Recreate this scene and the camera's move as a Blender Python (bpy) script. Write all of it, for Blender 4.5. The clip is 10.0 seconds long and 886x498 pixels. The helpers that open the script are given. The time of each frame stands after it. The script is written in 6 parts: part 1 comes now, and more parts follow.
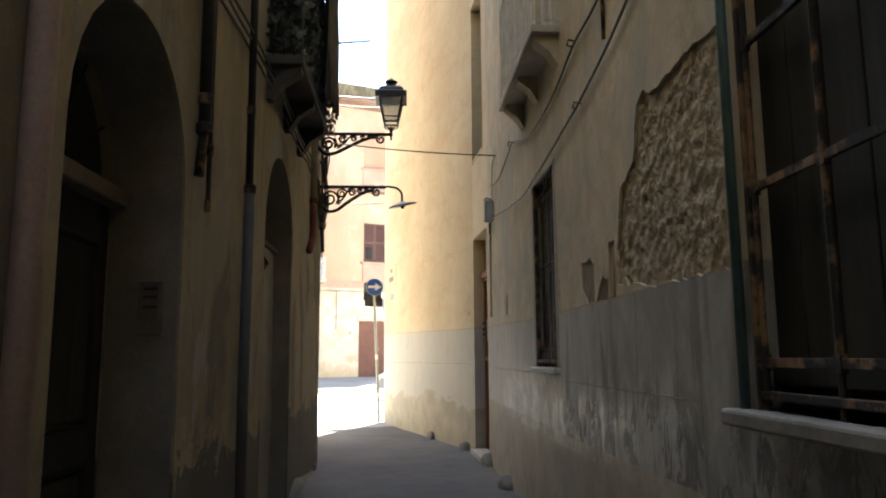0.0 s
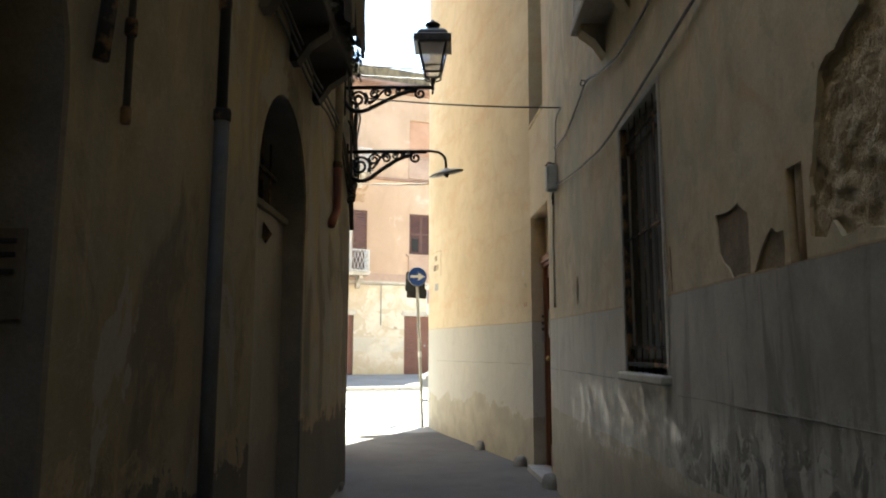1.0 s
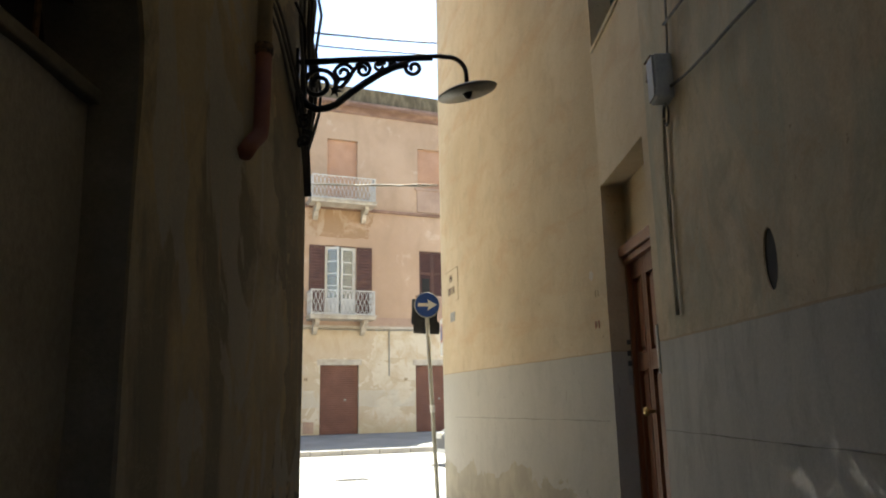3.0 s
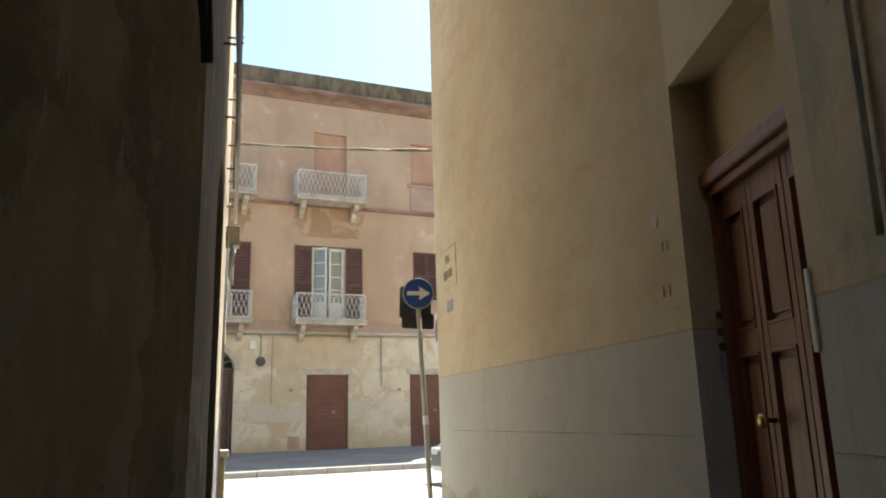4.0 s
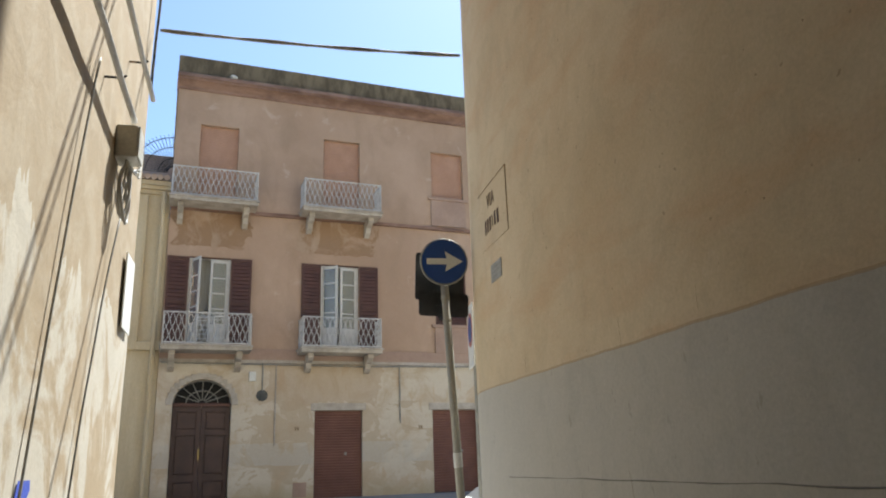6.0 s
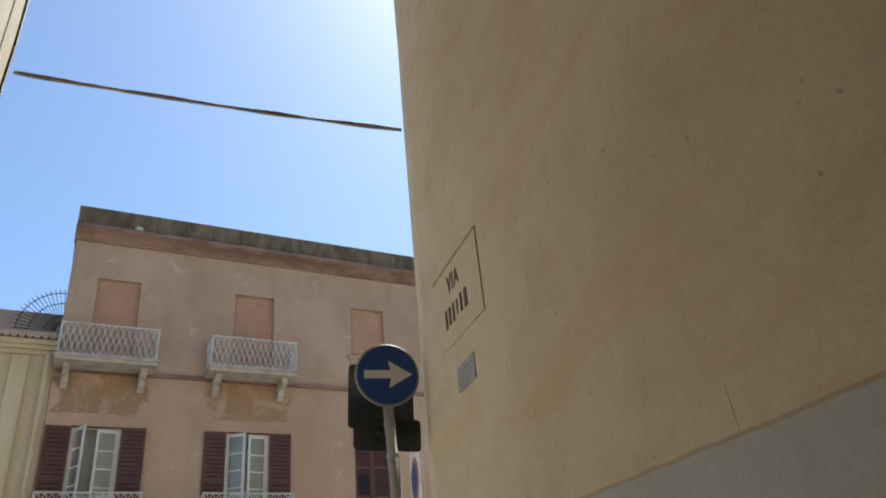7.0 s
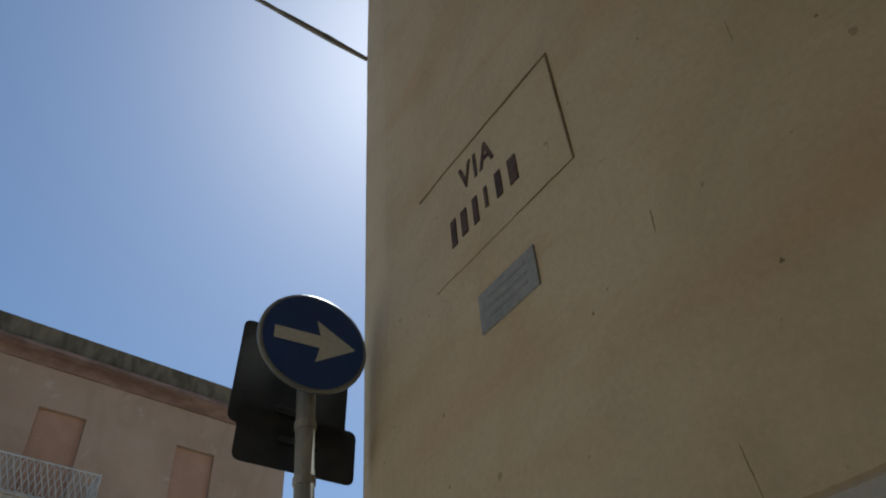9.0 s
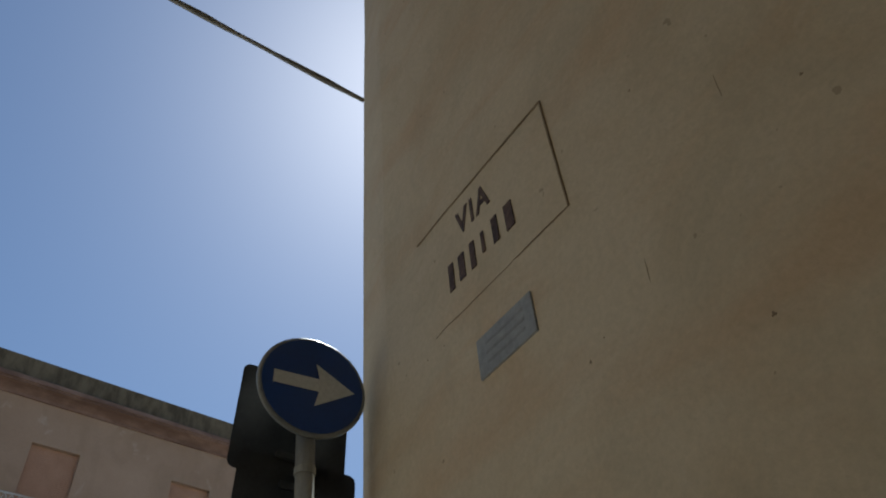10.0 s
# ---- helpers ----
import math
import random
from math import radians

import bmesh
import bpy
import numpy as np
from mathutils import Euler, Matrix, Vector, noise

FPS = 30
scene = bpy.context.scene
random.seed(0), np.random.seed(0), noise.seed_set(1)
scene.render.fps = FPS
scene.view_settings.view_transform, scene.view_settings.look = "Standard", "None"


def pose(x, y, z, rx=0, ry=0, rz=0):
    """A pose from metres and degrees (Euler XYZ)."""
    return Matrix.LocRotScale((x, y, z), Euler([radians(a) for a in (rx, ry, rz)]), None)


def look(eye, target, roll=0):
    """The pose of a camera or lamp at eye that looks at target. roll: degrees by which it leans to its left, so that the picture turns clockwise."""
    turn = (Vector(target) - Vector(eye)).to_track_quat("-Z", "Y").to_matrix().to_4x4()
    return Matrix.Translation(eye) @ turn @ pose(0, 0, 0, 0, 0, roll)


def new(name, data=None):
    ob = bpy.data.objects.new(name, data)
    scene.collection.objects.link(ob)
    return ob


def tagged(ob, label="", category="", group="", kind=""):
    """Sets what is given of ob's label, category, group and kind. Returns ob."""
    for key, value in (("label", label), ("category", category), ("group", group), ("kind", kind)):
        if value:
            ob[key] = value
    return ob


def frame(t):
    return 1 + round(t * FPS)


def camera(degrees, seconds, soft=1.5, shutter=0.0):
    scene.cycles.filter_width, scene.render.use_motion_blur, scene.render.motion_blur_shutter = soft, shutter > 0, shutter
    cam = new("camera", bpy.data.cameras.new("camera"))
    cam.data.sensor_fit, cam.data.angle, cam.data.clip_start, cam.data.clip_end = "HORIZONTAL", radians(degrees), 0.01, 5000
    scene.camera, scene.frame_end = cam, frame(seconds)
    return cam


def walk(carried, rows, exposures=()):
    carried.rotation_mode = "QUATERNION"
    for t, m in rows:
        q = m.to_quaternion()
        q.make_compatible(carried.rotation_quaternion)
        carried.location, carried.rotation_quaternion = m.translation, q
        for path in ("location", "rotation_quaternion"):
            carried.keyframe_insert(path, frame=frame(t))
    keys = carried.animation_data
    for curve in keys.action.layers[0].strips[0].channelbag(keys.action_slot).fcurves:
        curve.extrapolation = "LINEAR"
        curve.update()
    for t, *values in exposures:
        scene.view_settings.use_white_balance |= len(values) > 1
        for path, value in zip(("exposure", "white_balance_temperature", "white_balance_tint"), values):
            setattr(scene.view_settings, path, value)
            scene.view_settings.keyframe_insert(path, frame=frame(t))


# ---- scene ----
cam = camera(61.8, 10, 2.0)
PATH = [
    (0, (-0.747, 1.379, 1.346), (0.244, 3.319, 1.663), -0.4),
    (0.5, (-0.389, 2.076, 1.342), (0.541, 4.054, 1.597), -0.1),
    (1, (-0.046, 2.848, 1.368), (0.815, 4.849, 1.675), 0.1),
    (1.5, (0.282, 3.571, 1.373), (1.134, 5.564, 1.752), -0.4),
    (2, (0.631, 4.407, 1.376), (1.495, 6.388, 1.791), -0.9),
    (2.5, (0.948, 5.244, 1.37), (1.799, 7.224, 1.816), -1.1),
    (2.7, (1.066, 5.548, 1.374), (1.899, 7.534, 1.824), -1.1),
    (3.8, (1.847, 7.525, 1.34), (2.657, 9.511, 1.832), -1.4),
    (4, (2.006, 7.862, 1.351), (2.835, 9.84, 1.845), -1.6),
    (4.5, (2.363, 8.648, 1.348), (3.234, 10.601, 1.865), -2.0),
    (5, (2.661, 9.456, 1.341), (3.474, 11.426, 1.888), -1.9),
    (5.2, (2.746, 9.747, 1.324), (3.514, 11.733, 1.879), -1.5),
    (6.3, (3.226, 11.309, 1.344), (3.985, 13.252, 2.043), -2.4),
    (6.5, (3.3, 11.584, 1.357), (4.099, 13.461, 2.182), -2.8),
    (7, (3.47, 12.305, 1.375), (4.405, 13.989, 2.438), -5.7),
    (7.5, (3.607, 12.943, 1.375), (4.572, 14.544, 2.534), -4.0),
    (8, (3.763, 13.587, 1.382), (4.812, 15.065, 2.63), -4.7),
    (8.5, (3.889, 14.021, 1.4), (4.993, 15.322, 2.789), -4.5),
    (9, (4.041, 14.308, 1.409), (5.18, 15.482, 2.881), -4.8),
    (9.5, (4.045, 14.31, 1.419), (5.184, 15.447, 2.917), -5.4),
    (10, (4.005, 14.273, 1.425), (5.117, 15.391, 2.958), -5.8),
]
walk(cam, [(t, look(eye, target, roll)) for t, eye, target, roll in PATH],
     [(0.0, 3.6, 6700, 5), (1.0, 3.15, 6620, 1), (2.5, 2.55, 6700, 2.5), (4.2, 1.85, 6600, 3), (5.2, 1.6, 6330, 6), (6.5, 1.3, 6180, 5.5), (7.5, 0.8, 6060, 2.5), (8.5, 0.25, 5880, 2), (10.0, 0.0, 5770, 3)])

# ---- world, sun ----
SUN_AZ, SUN_EL = 45.0, 57.0      # azimuth from +y towards +x, elevation
world = bpy.data.worlds.new("world")
scene.world = world
world.use_nodes = True
wn = world.node_tree.nodes
sky = wn.new("ShaderNodeTexSky")
sky.sky_type = "NISHITA"
sky.sun_disc = False
sky.sun_elevation = radians(SUN_EL)
sky.sun_rotation = radians(SUN_AZ)
sky.air_density, sky.dust_density, sky.ozone_density = 1.0, 0.75, 3.4
world.node_tree.links.new(sky.outputs[0], wn["Background"].inputs[0])
wn["Background"].inputs[1].default_value = 0.088
sun_data = bpy.data.lights.new("sun", "SUN")
sun_data.energy, sun_data.angle, sun_data.color = 5.0, radians(0.53), (1.0, 0.96, 0.89)
sun = new("sun", sun_data)
to_sun = Vector((math.sin(radians(SUN_AZ)) * math.cos(radians(SUN_EL)), math.cos(radians(SUN_AZ)) * math.cos(radians(SUN_EL)), math.sin(radians(SUN_EL))))
sun.matrix_world = look(to_sun * 60, (0, 0, 0))


# ---- materials ----
class Nodes:
    """A small builder for node materials."""

    def __init__(self, name, rough=0.8, metal=0.0):
        self.mat = bpy.data.materials.new(name)
        self.mat.use_nodes = True
        self.t = self.mat.node_tree
        self.b = self.t.nodes["Principled BSDF"]
        self.b.inputs["Roughness"].default_value = rough
        self.b.inputs["Metallic"].default_value = metal
        self.geo = self.t.nodes.new("ShaderNodeNewGeometry")
        self.pos = self.geo.outputs["Position"]

    def link(self, a, b):
        self.t.links.new(a, b)

    def scaled(self, sx, sy, sz):
        n = self.t.nodes.new("ShaderNodeMapping")
        n.inputs["Scale"].default_value = (sx, sy, sz)
        self.link(self.pos, n.inputs["Vector"])
        return n.outputs[0]

    def noise(self, scale, detail=6.0, rough=0.6, vec=None, distort=0.0):
        n = self.t.nodes.new("ShaderNodeTexNoise")
        n.inputs["Scale"].default_value, n.inputs["Detail"].default_value = scale, detail
        n.inputs["Roughness"].default_value, n.inputs["Distortion"].default_value = rough, distort
        self.link(vec or self.pos, n.inputs["Vector"])
        return n.outputs["Fac"]

    def ramp(self, fac, stops):
        n = self.t.nodes.new("ShaderNodeValToRGB")
        e = n.color_ramp.elements
        while len(e) < len(stops):
            e.new(0.5)
        for el, (p, c) in zip(e, stops):
            el.position = p
            el.color = (c, c, c, 1) if isinstance(c, (int, float)) else (*c, 1)
        self.link(fac, n.inputs[0])
        return n.outputs["Color"]

    def mix(self, fac, a, b, mode="MIX"):
        n = self.t.nodes.new("ShaderNodeMix")
        n.data_type, n.blend_type = "RGBA", mode
        for sock, v in ((n.inputs[0], fac), (n.inputs[6], a), (n.inputs[7], b)):
            if isinstance(v, tuple):
                sock.default_value = (*v, 1)
            elif isinstance(v, (int, float)):
                sock.default_value = v
            else:
                self.link(v, sock)
        return n.outputs[2]

    def math(self, op, a, b=0.0, clamp=False):
        n = self.t.nodes.new("ShaderNodeMath")
        n.operation, n.use_clamp = op, clamp
        for sock, v in zip(n.inputs, (a, b)):
            if isinstance(v, (int, float)):
                sock.default_value = v
            else:
                self.link(v, sock)
        return n.outputs[0]

    def xyz(self):
        n = self.t.nodes.new("ShaderNodeSeparateXYZ")
        self.link(self.pos, n.inputs[0])
        return n.outputs

    def turned(self, rx, ry, rz, sx, sy, sz):
        n = self.t.nodes.new("ShaderNodeMapping")
        n.inputs["Rotation"].default_value = (rx, ry, rz)
        n.inputs["Scale"].default_value = (sx, sy, sz)
        self.link(self.pos, n.inputs["Vector"])
        return n.outputs[0]

    def random(self):
        return self.t.nodes.new("ShaderNodeObjectInfo").outputs["Random"]

    def bump(self, height, strength=0.3, dist=0.02):
        n = self.t.nodes.new("ShaderNodeBump")
        n.inputs["Strength"].default_value, n.inputs["Distance"].default_value = strength, dist
        self.link(height, n.inputs["Height"])
        self.link(n.outputs[0], self.b.inputs["Normal"])

    def colour(self, c):
        if isinstance(c, tuple):
            self.b.inputs["Base Color"].default_value = (*c, 1)
        else:
            self.link(c, self.b.inputs["Base Color"])

    def roughness(self, r):
        self.link(r, self.b.inputs["Roughness"])


def two_tone(name, a, b, scale=3.0, fine=40.0, rough=0.8, metal=0.0, bump=0.2, spread=(0.35, 0.65), dist=0.01, stretch=(1, 1, 1)):
    """A surface of two colours in patches with a fine grain."""
    m = Nodes(name, rough, metal)
    v = m.scaled(*stretch)
    big, small = m.noise(scale, 5, 0.6, v), m.noise(fine, 4, 0.7, v)
    c = m.mix(m.ramp(big, [(spread[0], 0.0), (spread[1], 1.0)]), a, b)
    c = m.mix(0.35, c, m.ramp(small, [(0.3, 0.35), (0.7, 1.0)]), "MULTIPLY")
    m.colour(c)
    m.bump(m.math("ADD", m.math("MULTIPLY", big, 0.5), small), bump, dist)
    return m.mat


def right_plaster():
    """Ochre lime plaster above a grey cement dado, with peeling paint and a rough skirting."""
    m = Nodes("ochre_plaster", 0.88)
    x, y, z = m.xyz()
    big, mid, fine = m.noise(0.7, 5), m.noise(3.5, 8, 0.65, None, 0.4), m.noise(60, 5, 0.7)
    streak = m.noise(1.0, 6, 0.6, m.scaled(5, 5, 0.5))
    ochre = m.mix(m.ramp(big, [(0.3, 0.0), (0.7, 1.0)]), (0.57, 0.46, 0.295), (0.68, 0.575, 0.40))
    corner = m.math("GREATER_THAN", y, 9.6)
    rough_end = m.math("SUBTRACT", 1.0, m.math("MULTIPLY", corner, 0.62))
    ochre = m.mix(m.math("MULTIPLY", m.ramp(mid, [(0.48, 0.0), (0.66, 0.65)]), rough_end), ochre, (0.50, 0.37, 0.22))
    near = m.math("MULTIPLY", m.math("LESS_THAN", y, 9.6), m.ramp(m.noise(1.4, 8, 0.62, m.scaled(1.2, 1.2, 0.8), 0.8), [(0.42, 0.0), (0.6, 0.8)]))
    ochre = m.mix(near, ochre, (0.42, 0.40, 0.295))
    rust = m.ramp(m.noise(1.9, 9, 0.7, None, 1.0), [(0.52, 0.0), (0.63, 0.6)])
    ochre = m.mix(m.math("MULTIPLY", rust, m.math("SUBTRACT", 1.0, m.math("MULTIPLY", corner, 0.65))), ochre, (0.49, 0.355, 0.20))
    # slanting orange smears and pale scuffs on the rounded corner
    slant = m.noise(1.0, 6, 0.6, m.turned(0.0, 0.6, 0.0, 0.8, 1.0, 3.6), 0.5)
    ochre = m.mix(m.math("MULTIPLY", corner, m.ramp(slant, [(0.50, 0.0), (0.66, 0.5)])), ochre, (0.56, 0.375, 0.21))
    ochre = m.mix(m.math("MULTIPLY", corner, m.ramp(m.noise(5.5, 6, 0.7, None, 0.8), [(0.60, 0.0), (0.70, 0.3)])), ochre, (0.70, 0.61, 0.45))
    worn = m.math("MULTIPLY", m.ramp(m.noise(3.2, 10, 0.72, m.scaled(1, 1, 0.75), 0.5), [(0.5, 0.0), (0.62, 0.55)]), rough_end)
    ochre = m.mix(worn, ochre, (0.37, 0.32, 0.215))
    pits = m.ramp(m.noise(26, 2, 0.4), [(0.755, 0.0), (0.775, 0.6)])
    ochre = m.mix(pits, ochre, (0.30, 0.22, 0.14))
    grey = m.mix(m.ramp(big, [(0.35, 0.0), (0.65, 1.0)]), (0.405, 0.395, 0.355), (0.49, 0.47, 0.41))
    grey = m.mix(m.math("MULTIPLY", m.ramp(streak, [(0.5, 0.0), (0.66, 0.5)]), rough_end), grey, (0.33, 0.315, 0.275))
    grey = m.mix(m.math("MULTIPLY", corner, 0.5), grey, (0.50, 0.475, 0.405))
    chips = m.math("MULTIPLY", corner, m.ramp(m.noise(9, 5, 0.65, m.scaled(1.4, 1.4, 0.7)), [(0.655, 0.0), (0.68, 0.5)]))
    grey = m.mix(chips, grey, (0.30, 0.27, 0.215))
    grey = m.mix(m.ramp(m.noise(14, 5, 0.75), [(0.5, 0.0), (0.75, 0.5)]), grey, (0.50, 0.48, 0.43))
    grey = m.mix(m.math("MULTIPLY", m.ramp(m.noise(3.8, 10, 0.72, m.scaled(1, 1, 0.6), 0.5), [(0.5, 0.0), (0.64, 0.45)]), rough_end), grey, (0.27, 0.255, 0.22))
    # dado line, a little uneven
    rise = m.math("MAXIMUM", 1.655, m.math("MINIMUM", m.math("ADD", m.math("MULTIPLY", y, 0.023), 1.505), m.math("ADD", m.math("MULTIPLY", y, 0.0125), 1.617)))
    h = m.math("SUBTRACT", z, m.math("ADD", rise, m.math("MULTIPLY", m.math("SUBTRACT", mid, 0.5), 0.018)))
    is_dado = m.math("LESS_THAN", h, 0.0)
    col = m.mix(is_dado, ochre, grey)
    col = m.mix(m.math("MULTIPLY", m.math("LESS_THAN", m.math("ABSOLUTE", h), 0.006), 0.7), col, (0.40, 0.29, 0.17))
    # low down: glossy flakes with painted glare, ragged dark blots, and damp runs above them
    here = m.math("LESS_THAN", y, 8.6)
    wander = m.math("MULTIPLY", m.math("SUBTRACT", m.noise(1.1, 5, 0.6), 0.5), 0.9)
    above_foot = m.math("GREATER_THAN", m.math("ADD", z, m.math("MULTIPLY", wander, 0.12)), 0.72)
    low = m.math("MULTIPLY", m.ramp(m.math("SUBTRACT", 1.36, m.math("ADD", z, wander)), [(0.05, 0.0), (0.3, 1.0)]), m.math("MULTIPLY", above_foot, here))
    near_end = m.ramp(m.math("SUBTRACT", 6.3, y), [(0.2, 0.0), (1.0, 1.0)])
    peel_n = m.noise(3.4, 12, 0.68, m.scaled(1.5, 1.5, 0.75), 0.9)
    dark = m.math("MULTIPLY", m.math("MULTIPLY", low, near_end), m.ramp(peel_n, [(0.515, 0.0), (0.545, 0.85)]))
    runs_n = m.noise(1.6, 9, 0.62, m.scaled(4.2, 4.2, 0.6), 0.35)
    runs = m.math("MULTIPLY", m.math("MULTIPLY", is_dado, near_end), m.ramp(m.math("ADD", runs_n, m.math("MULTIPLY", m.math("SUBTRACT", 1.25, z), 0.12)), [(0.52, 0.0), (0.60, 0.7)]))
    # street glare on the glossy flakes, put into the colour as pale flecks
    pale = m.math("MULTIPLY", low, m.ramp(m.noise(7.0, 10, 0.72, m.scaled(1.4, 1.4, 0.8), 0.9), [(0.53, 0.0), (0.57, 0.5)]))
    col = m.mix(m.math("MULTIPLY", runs, here), col, (0.135, 0.128, 0.11))
    col = m.mix(pale, col, (0.50, 0.47, 0.41))
    col = m.mix(dark, col, (0.075, 0.07, 0.06))
    # dado darker towards its near end, less so among the flakes
    damp = m.math("MULTIPLY", m.math("MULTIPLY", is_dado, m.ramp(m.math("SUBTRACT", 5.7, y), [(0.1, 0.0), (1.0, 1.0)])), m.ramp(m.noise(1.5, 9, 0.68, m.scaled(1, 1, 0.5), 0.6), [(0.36, 0.1), (0.62, 0.6)]))
    damp = m.math("MULTIPLY", damp, m.math("SUBTRACT", 1.0, m.math("MULTIPLY", m.math("MULTIPLY", low, m.math("GREATER_THAN", y, 3.7)), 0.75)))
    col = m.mix(damp, col, (0.115, 0.108, 0.092))
    # yellow-brown skirting
    past = m.math("GREATER_THAN", y, 10.0)
    ragged_ = m.math("MULTIPLY", m.math("SUBTRACT", m.noise(1.6, 8, 0.65, None, 0.6), 0.5), m.math("ADD", 0.10, m.math("MULTIPLY", past, 0.9)))
    base_edge = m.math("ADD", m.math("SUBTRACT", 0.81, m.math("MULTIPLY", past, 0.16)), ragged_)
    skirt = m.math("LESS_THAN", z, base_edge)
    col = m.mix(m.math("MULTIPLY", skirt, 0.8), col, m.mix(m.ramp(mid, [(0.4, 0.0), (0.6, 1.0)]), (0.34, 0.295, 0.205), (0.44, 0.385, 0.275)))
    col = m.mix(0.3, col, m.ramp(fine, [(0.25, 0.45), (0.7, 1.0)]), "MULTIPLY")
    m.colour(col)
    sheen = m.math("MULTIPLY", low, m.math("SUBTRACT", 1.0, m.ramp(m.noise(6.5, 8, 0.72, m.scaled(1.1, 1.1, 0.85), 1.0), [(0.45, 0.0), (0.50, 1.0)])))
    m.roughness(m.math("SUBTRACT", 0.88, m.math("ADD", m.math("MULTIPLY", sheen, 0.48), m.math("MULTIPLY", m.math("MULTIPLY", is_dado, m.math("SUBTRACT", 1.0, sheen)), 0.18))))
    step = m.math("MULTIPLY", is_dado, 0.6)
    m.bump(m.math("ADD", m.math("ADD", m.math("MULTIPLY", fine, 0.15), m.math("MULTIPLY", mid, 0.8)), m.math("ADD", step, m.math("MULTIPLY", dark, -0.6))), 0.55, 0.012)
    return m.mat


def left_plaster():
    """Dirty brown-ochre plaster, damp and blackened low down, painted paler at the sunlit end."""
    m = Nodes("brown_plaster", 0.9)
    x, y, z = m.xyz()
    big, mid, fine = m.noise(0.8, 6), m.noise(4, 8, 0.65, None, 0.5), m.noise(50, 5, 0.7)
    streak = m.noise(1.0, 8, 0.66, m.scaled(1.7, 1.7, 0.6), 1.6)
    col = m.mix(m.ramp(big, [(0.35, 0.0), (0.65, 1.0)]), (0.31, 0.27, 0.18), (0.46, 0.36, 0.20))
    col = m.mix(m.ramp(streak, [(0.46, 0.0), (0.56, 0.6)]), col, (0.225, 0.205, 0.155))
    col = m.mix(m.ramp(m.noise(1.3, 8, 0.65, m.scaled(1, 1, 0.6), 1.0), [(0.5, 0.0), (0.58, 0.7)]), col, (0.34, 0.31, 0.235))
    col = m.mix(m.ramp(mid, [(0.54, 0.0), (0.62, 0.5)]), col, (0.40, 0.34, 0.23))
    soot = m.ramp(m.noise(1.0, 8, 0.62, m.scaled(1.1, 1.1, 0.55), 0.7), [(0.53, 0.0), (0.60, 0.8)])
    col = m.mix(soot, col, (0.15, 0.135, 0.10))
    # darker plaster towards the old doorway
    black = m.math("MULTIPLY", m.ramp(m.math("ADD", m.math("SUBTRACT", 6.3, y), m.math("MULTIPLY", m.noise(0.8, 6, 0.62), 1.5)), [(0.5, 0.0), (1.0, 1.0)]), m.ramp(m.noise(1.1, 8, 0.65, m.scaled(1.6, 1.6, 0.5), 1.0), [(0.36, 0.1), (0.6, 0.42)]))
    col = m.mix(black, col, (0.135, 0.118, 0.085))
    # darker, patchy stretch towards the street end
    dark_end = m.math("MULTIPLY", m.math("GREATER_THAN", m.math("ADD", y, m.math("MULTIPLY", m.noise(0.9, 7, 0.65), 2.0)), 11.2), m.ramp(m.noise(0.8, 8, 0.62, None, 0.9), [(0.35, 0.35), (0.6, 0.85)]))
    col = m.mix(dark_end, col, (0.155, 0.14, 0.11))
    # lime repairs with sharp edges, scratches and drips
    repair = m.ramp(m.noise(0.9, 7, 0.6, m.scaled(1.3, 1.3, 0.55), 1.4), [(0.585, 0.0), (0.597, 0.75)])
    col = m.mix(repair, col, (0.36, 0.345, 0.30))
    drip = m.math("MULTIPLY", m.ramp(m.noise(2.2, 5, 0.6, m.scaled(5, 5, 0.28), 0.3), [(0.60, 0.0), (0.68, 0.6)]), m.ramp(big, [(0.45, 0.0), (0.55, 1.0)]))
    col = m.mix(drip, col, (0.42, 0.30, 0.17))
    crack = m.math("ABSOLUTE", m.math("SUBTRACT", m.noise(1.7, 9, 0.7, m.scaled(1, 1, 1.2), 0.8), 0.5))
    col = m.mix(m.math("MULTIPLY", m.math("LESS_THAN", crack, 0.0025), 0.5), col, (0.42, 0.39, 0.33))
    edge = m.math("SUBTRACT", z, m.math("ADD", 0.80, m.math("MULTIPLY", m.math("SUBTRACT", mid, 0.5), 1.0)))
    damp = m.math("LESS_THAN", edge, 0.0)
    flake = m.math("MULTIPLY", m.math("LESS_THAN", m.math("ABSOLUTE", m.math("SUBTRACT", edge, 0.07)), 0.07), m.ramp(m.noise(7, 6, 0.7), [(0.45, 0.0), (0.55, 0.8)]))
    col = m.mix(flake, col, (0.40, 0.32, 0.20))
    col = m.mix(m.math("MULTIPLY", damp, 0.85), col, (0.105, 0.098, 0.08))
    # sunlit end: cleaner, paler plaster, the sun's brightness put into the colour
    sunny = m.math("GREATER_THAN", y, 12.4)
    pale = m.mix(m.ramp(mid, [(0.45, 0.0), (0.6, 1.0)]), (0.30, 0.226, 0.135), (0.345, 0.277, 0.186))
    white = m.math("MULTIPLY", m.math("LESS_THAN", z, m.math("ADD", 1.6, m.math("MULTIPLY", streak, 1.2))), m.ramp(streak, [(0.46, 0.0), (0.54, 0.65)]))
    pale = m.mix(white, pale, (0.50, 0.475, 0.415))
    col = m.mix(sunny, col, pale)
    col = m.mix(0.3, col, m.ramp(fine, [(0.25, 0.4), (0.7, 1.0)]), "MULTIPLY")
    m.colour(col)
    m.bump(m.math("ADD", m.math("MULTIPLY", fine, 0.15), mid), 0.5, 0.012)
    return m.mat


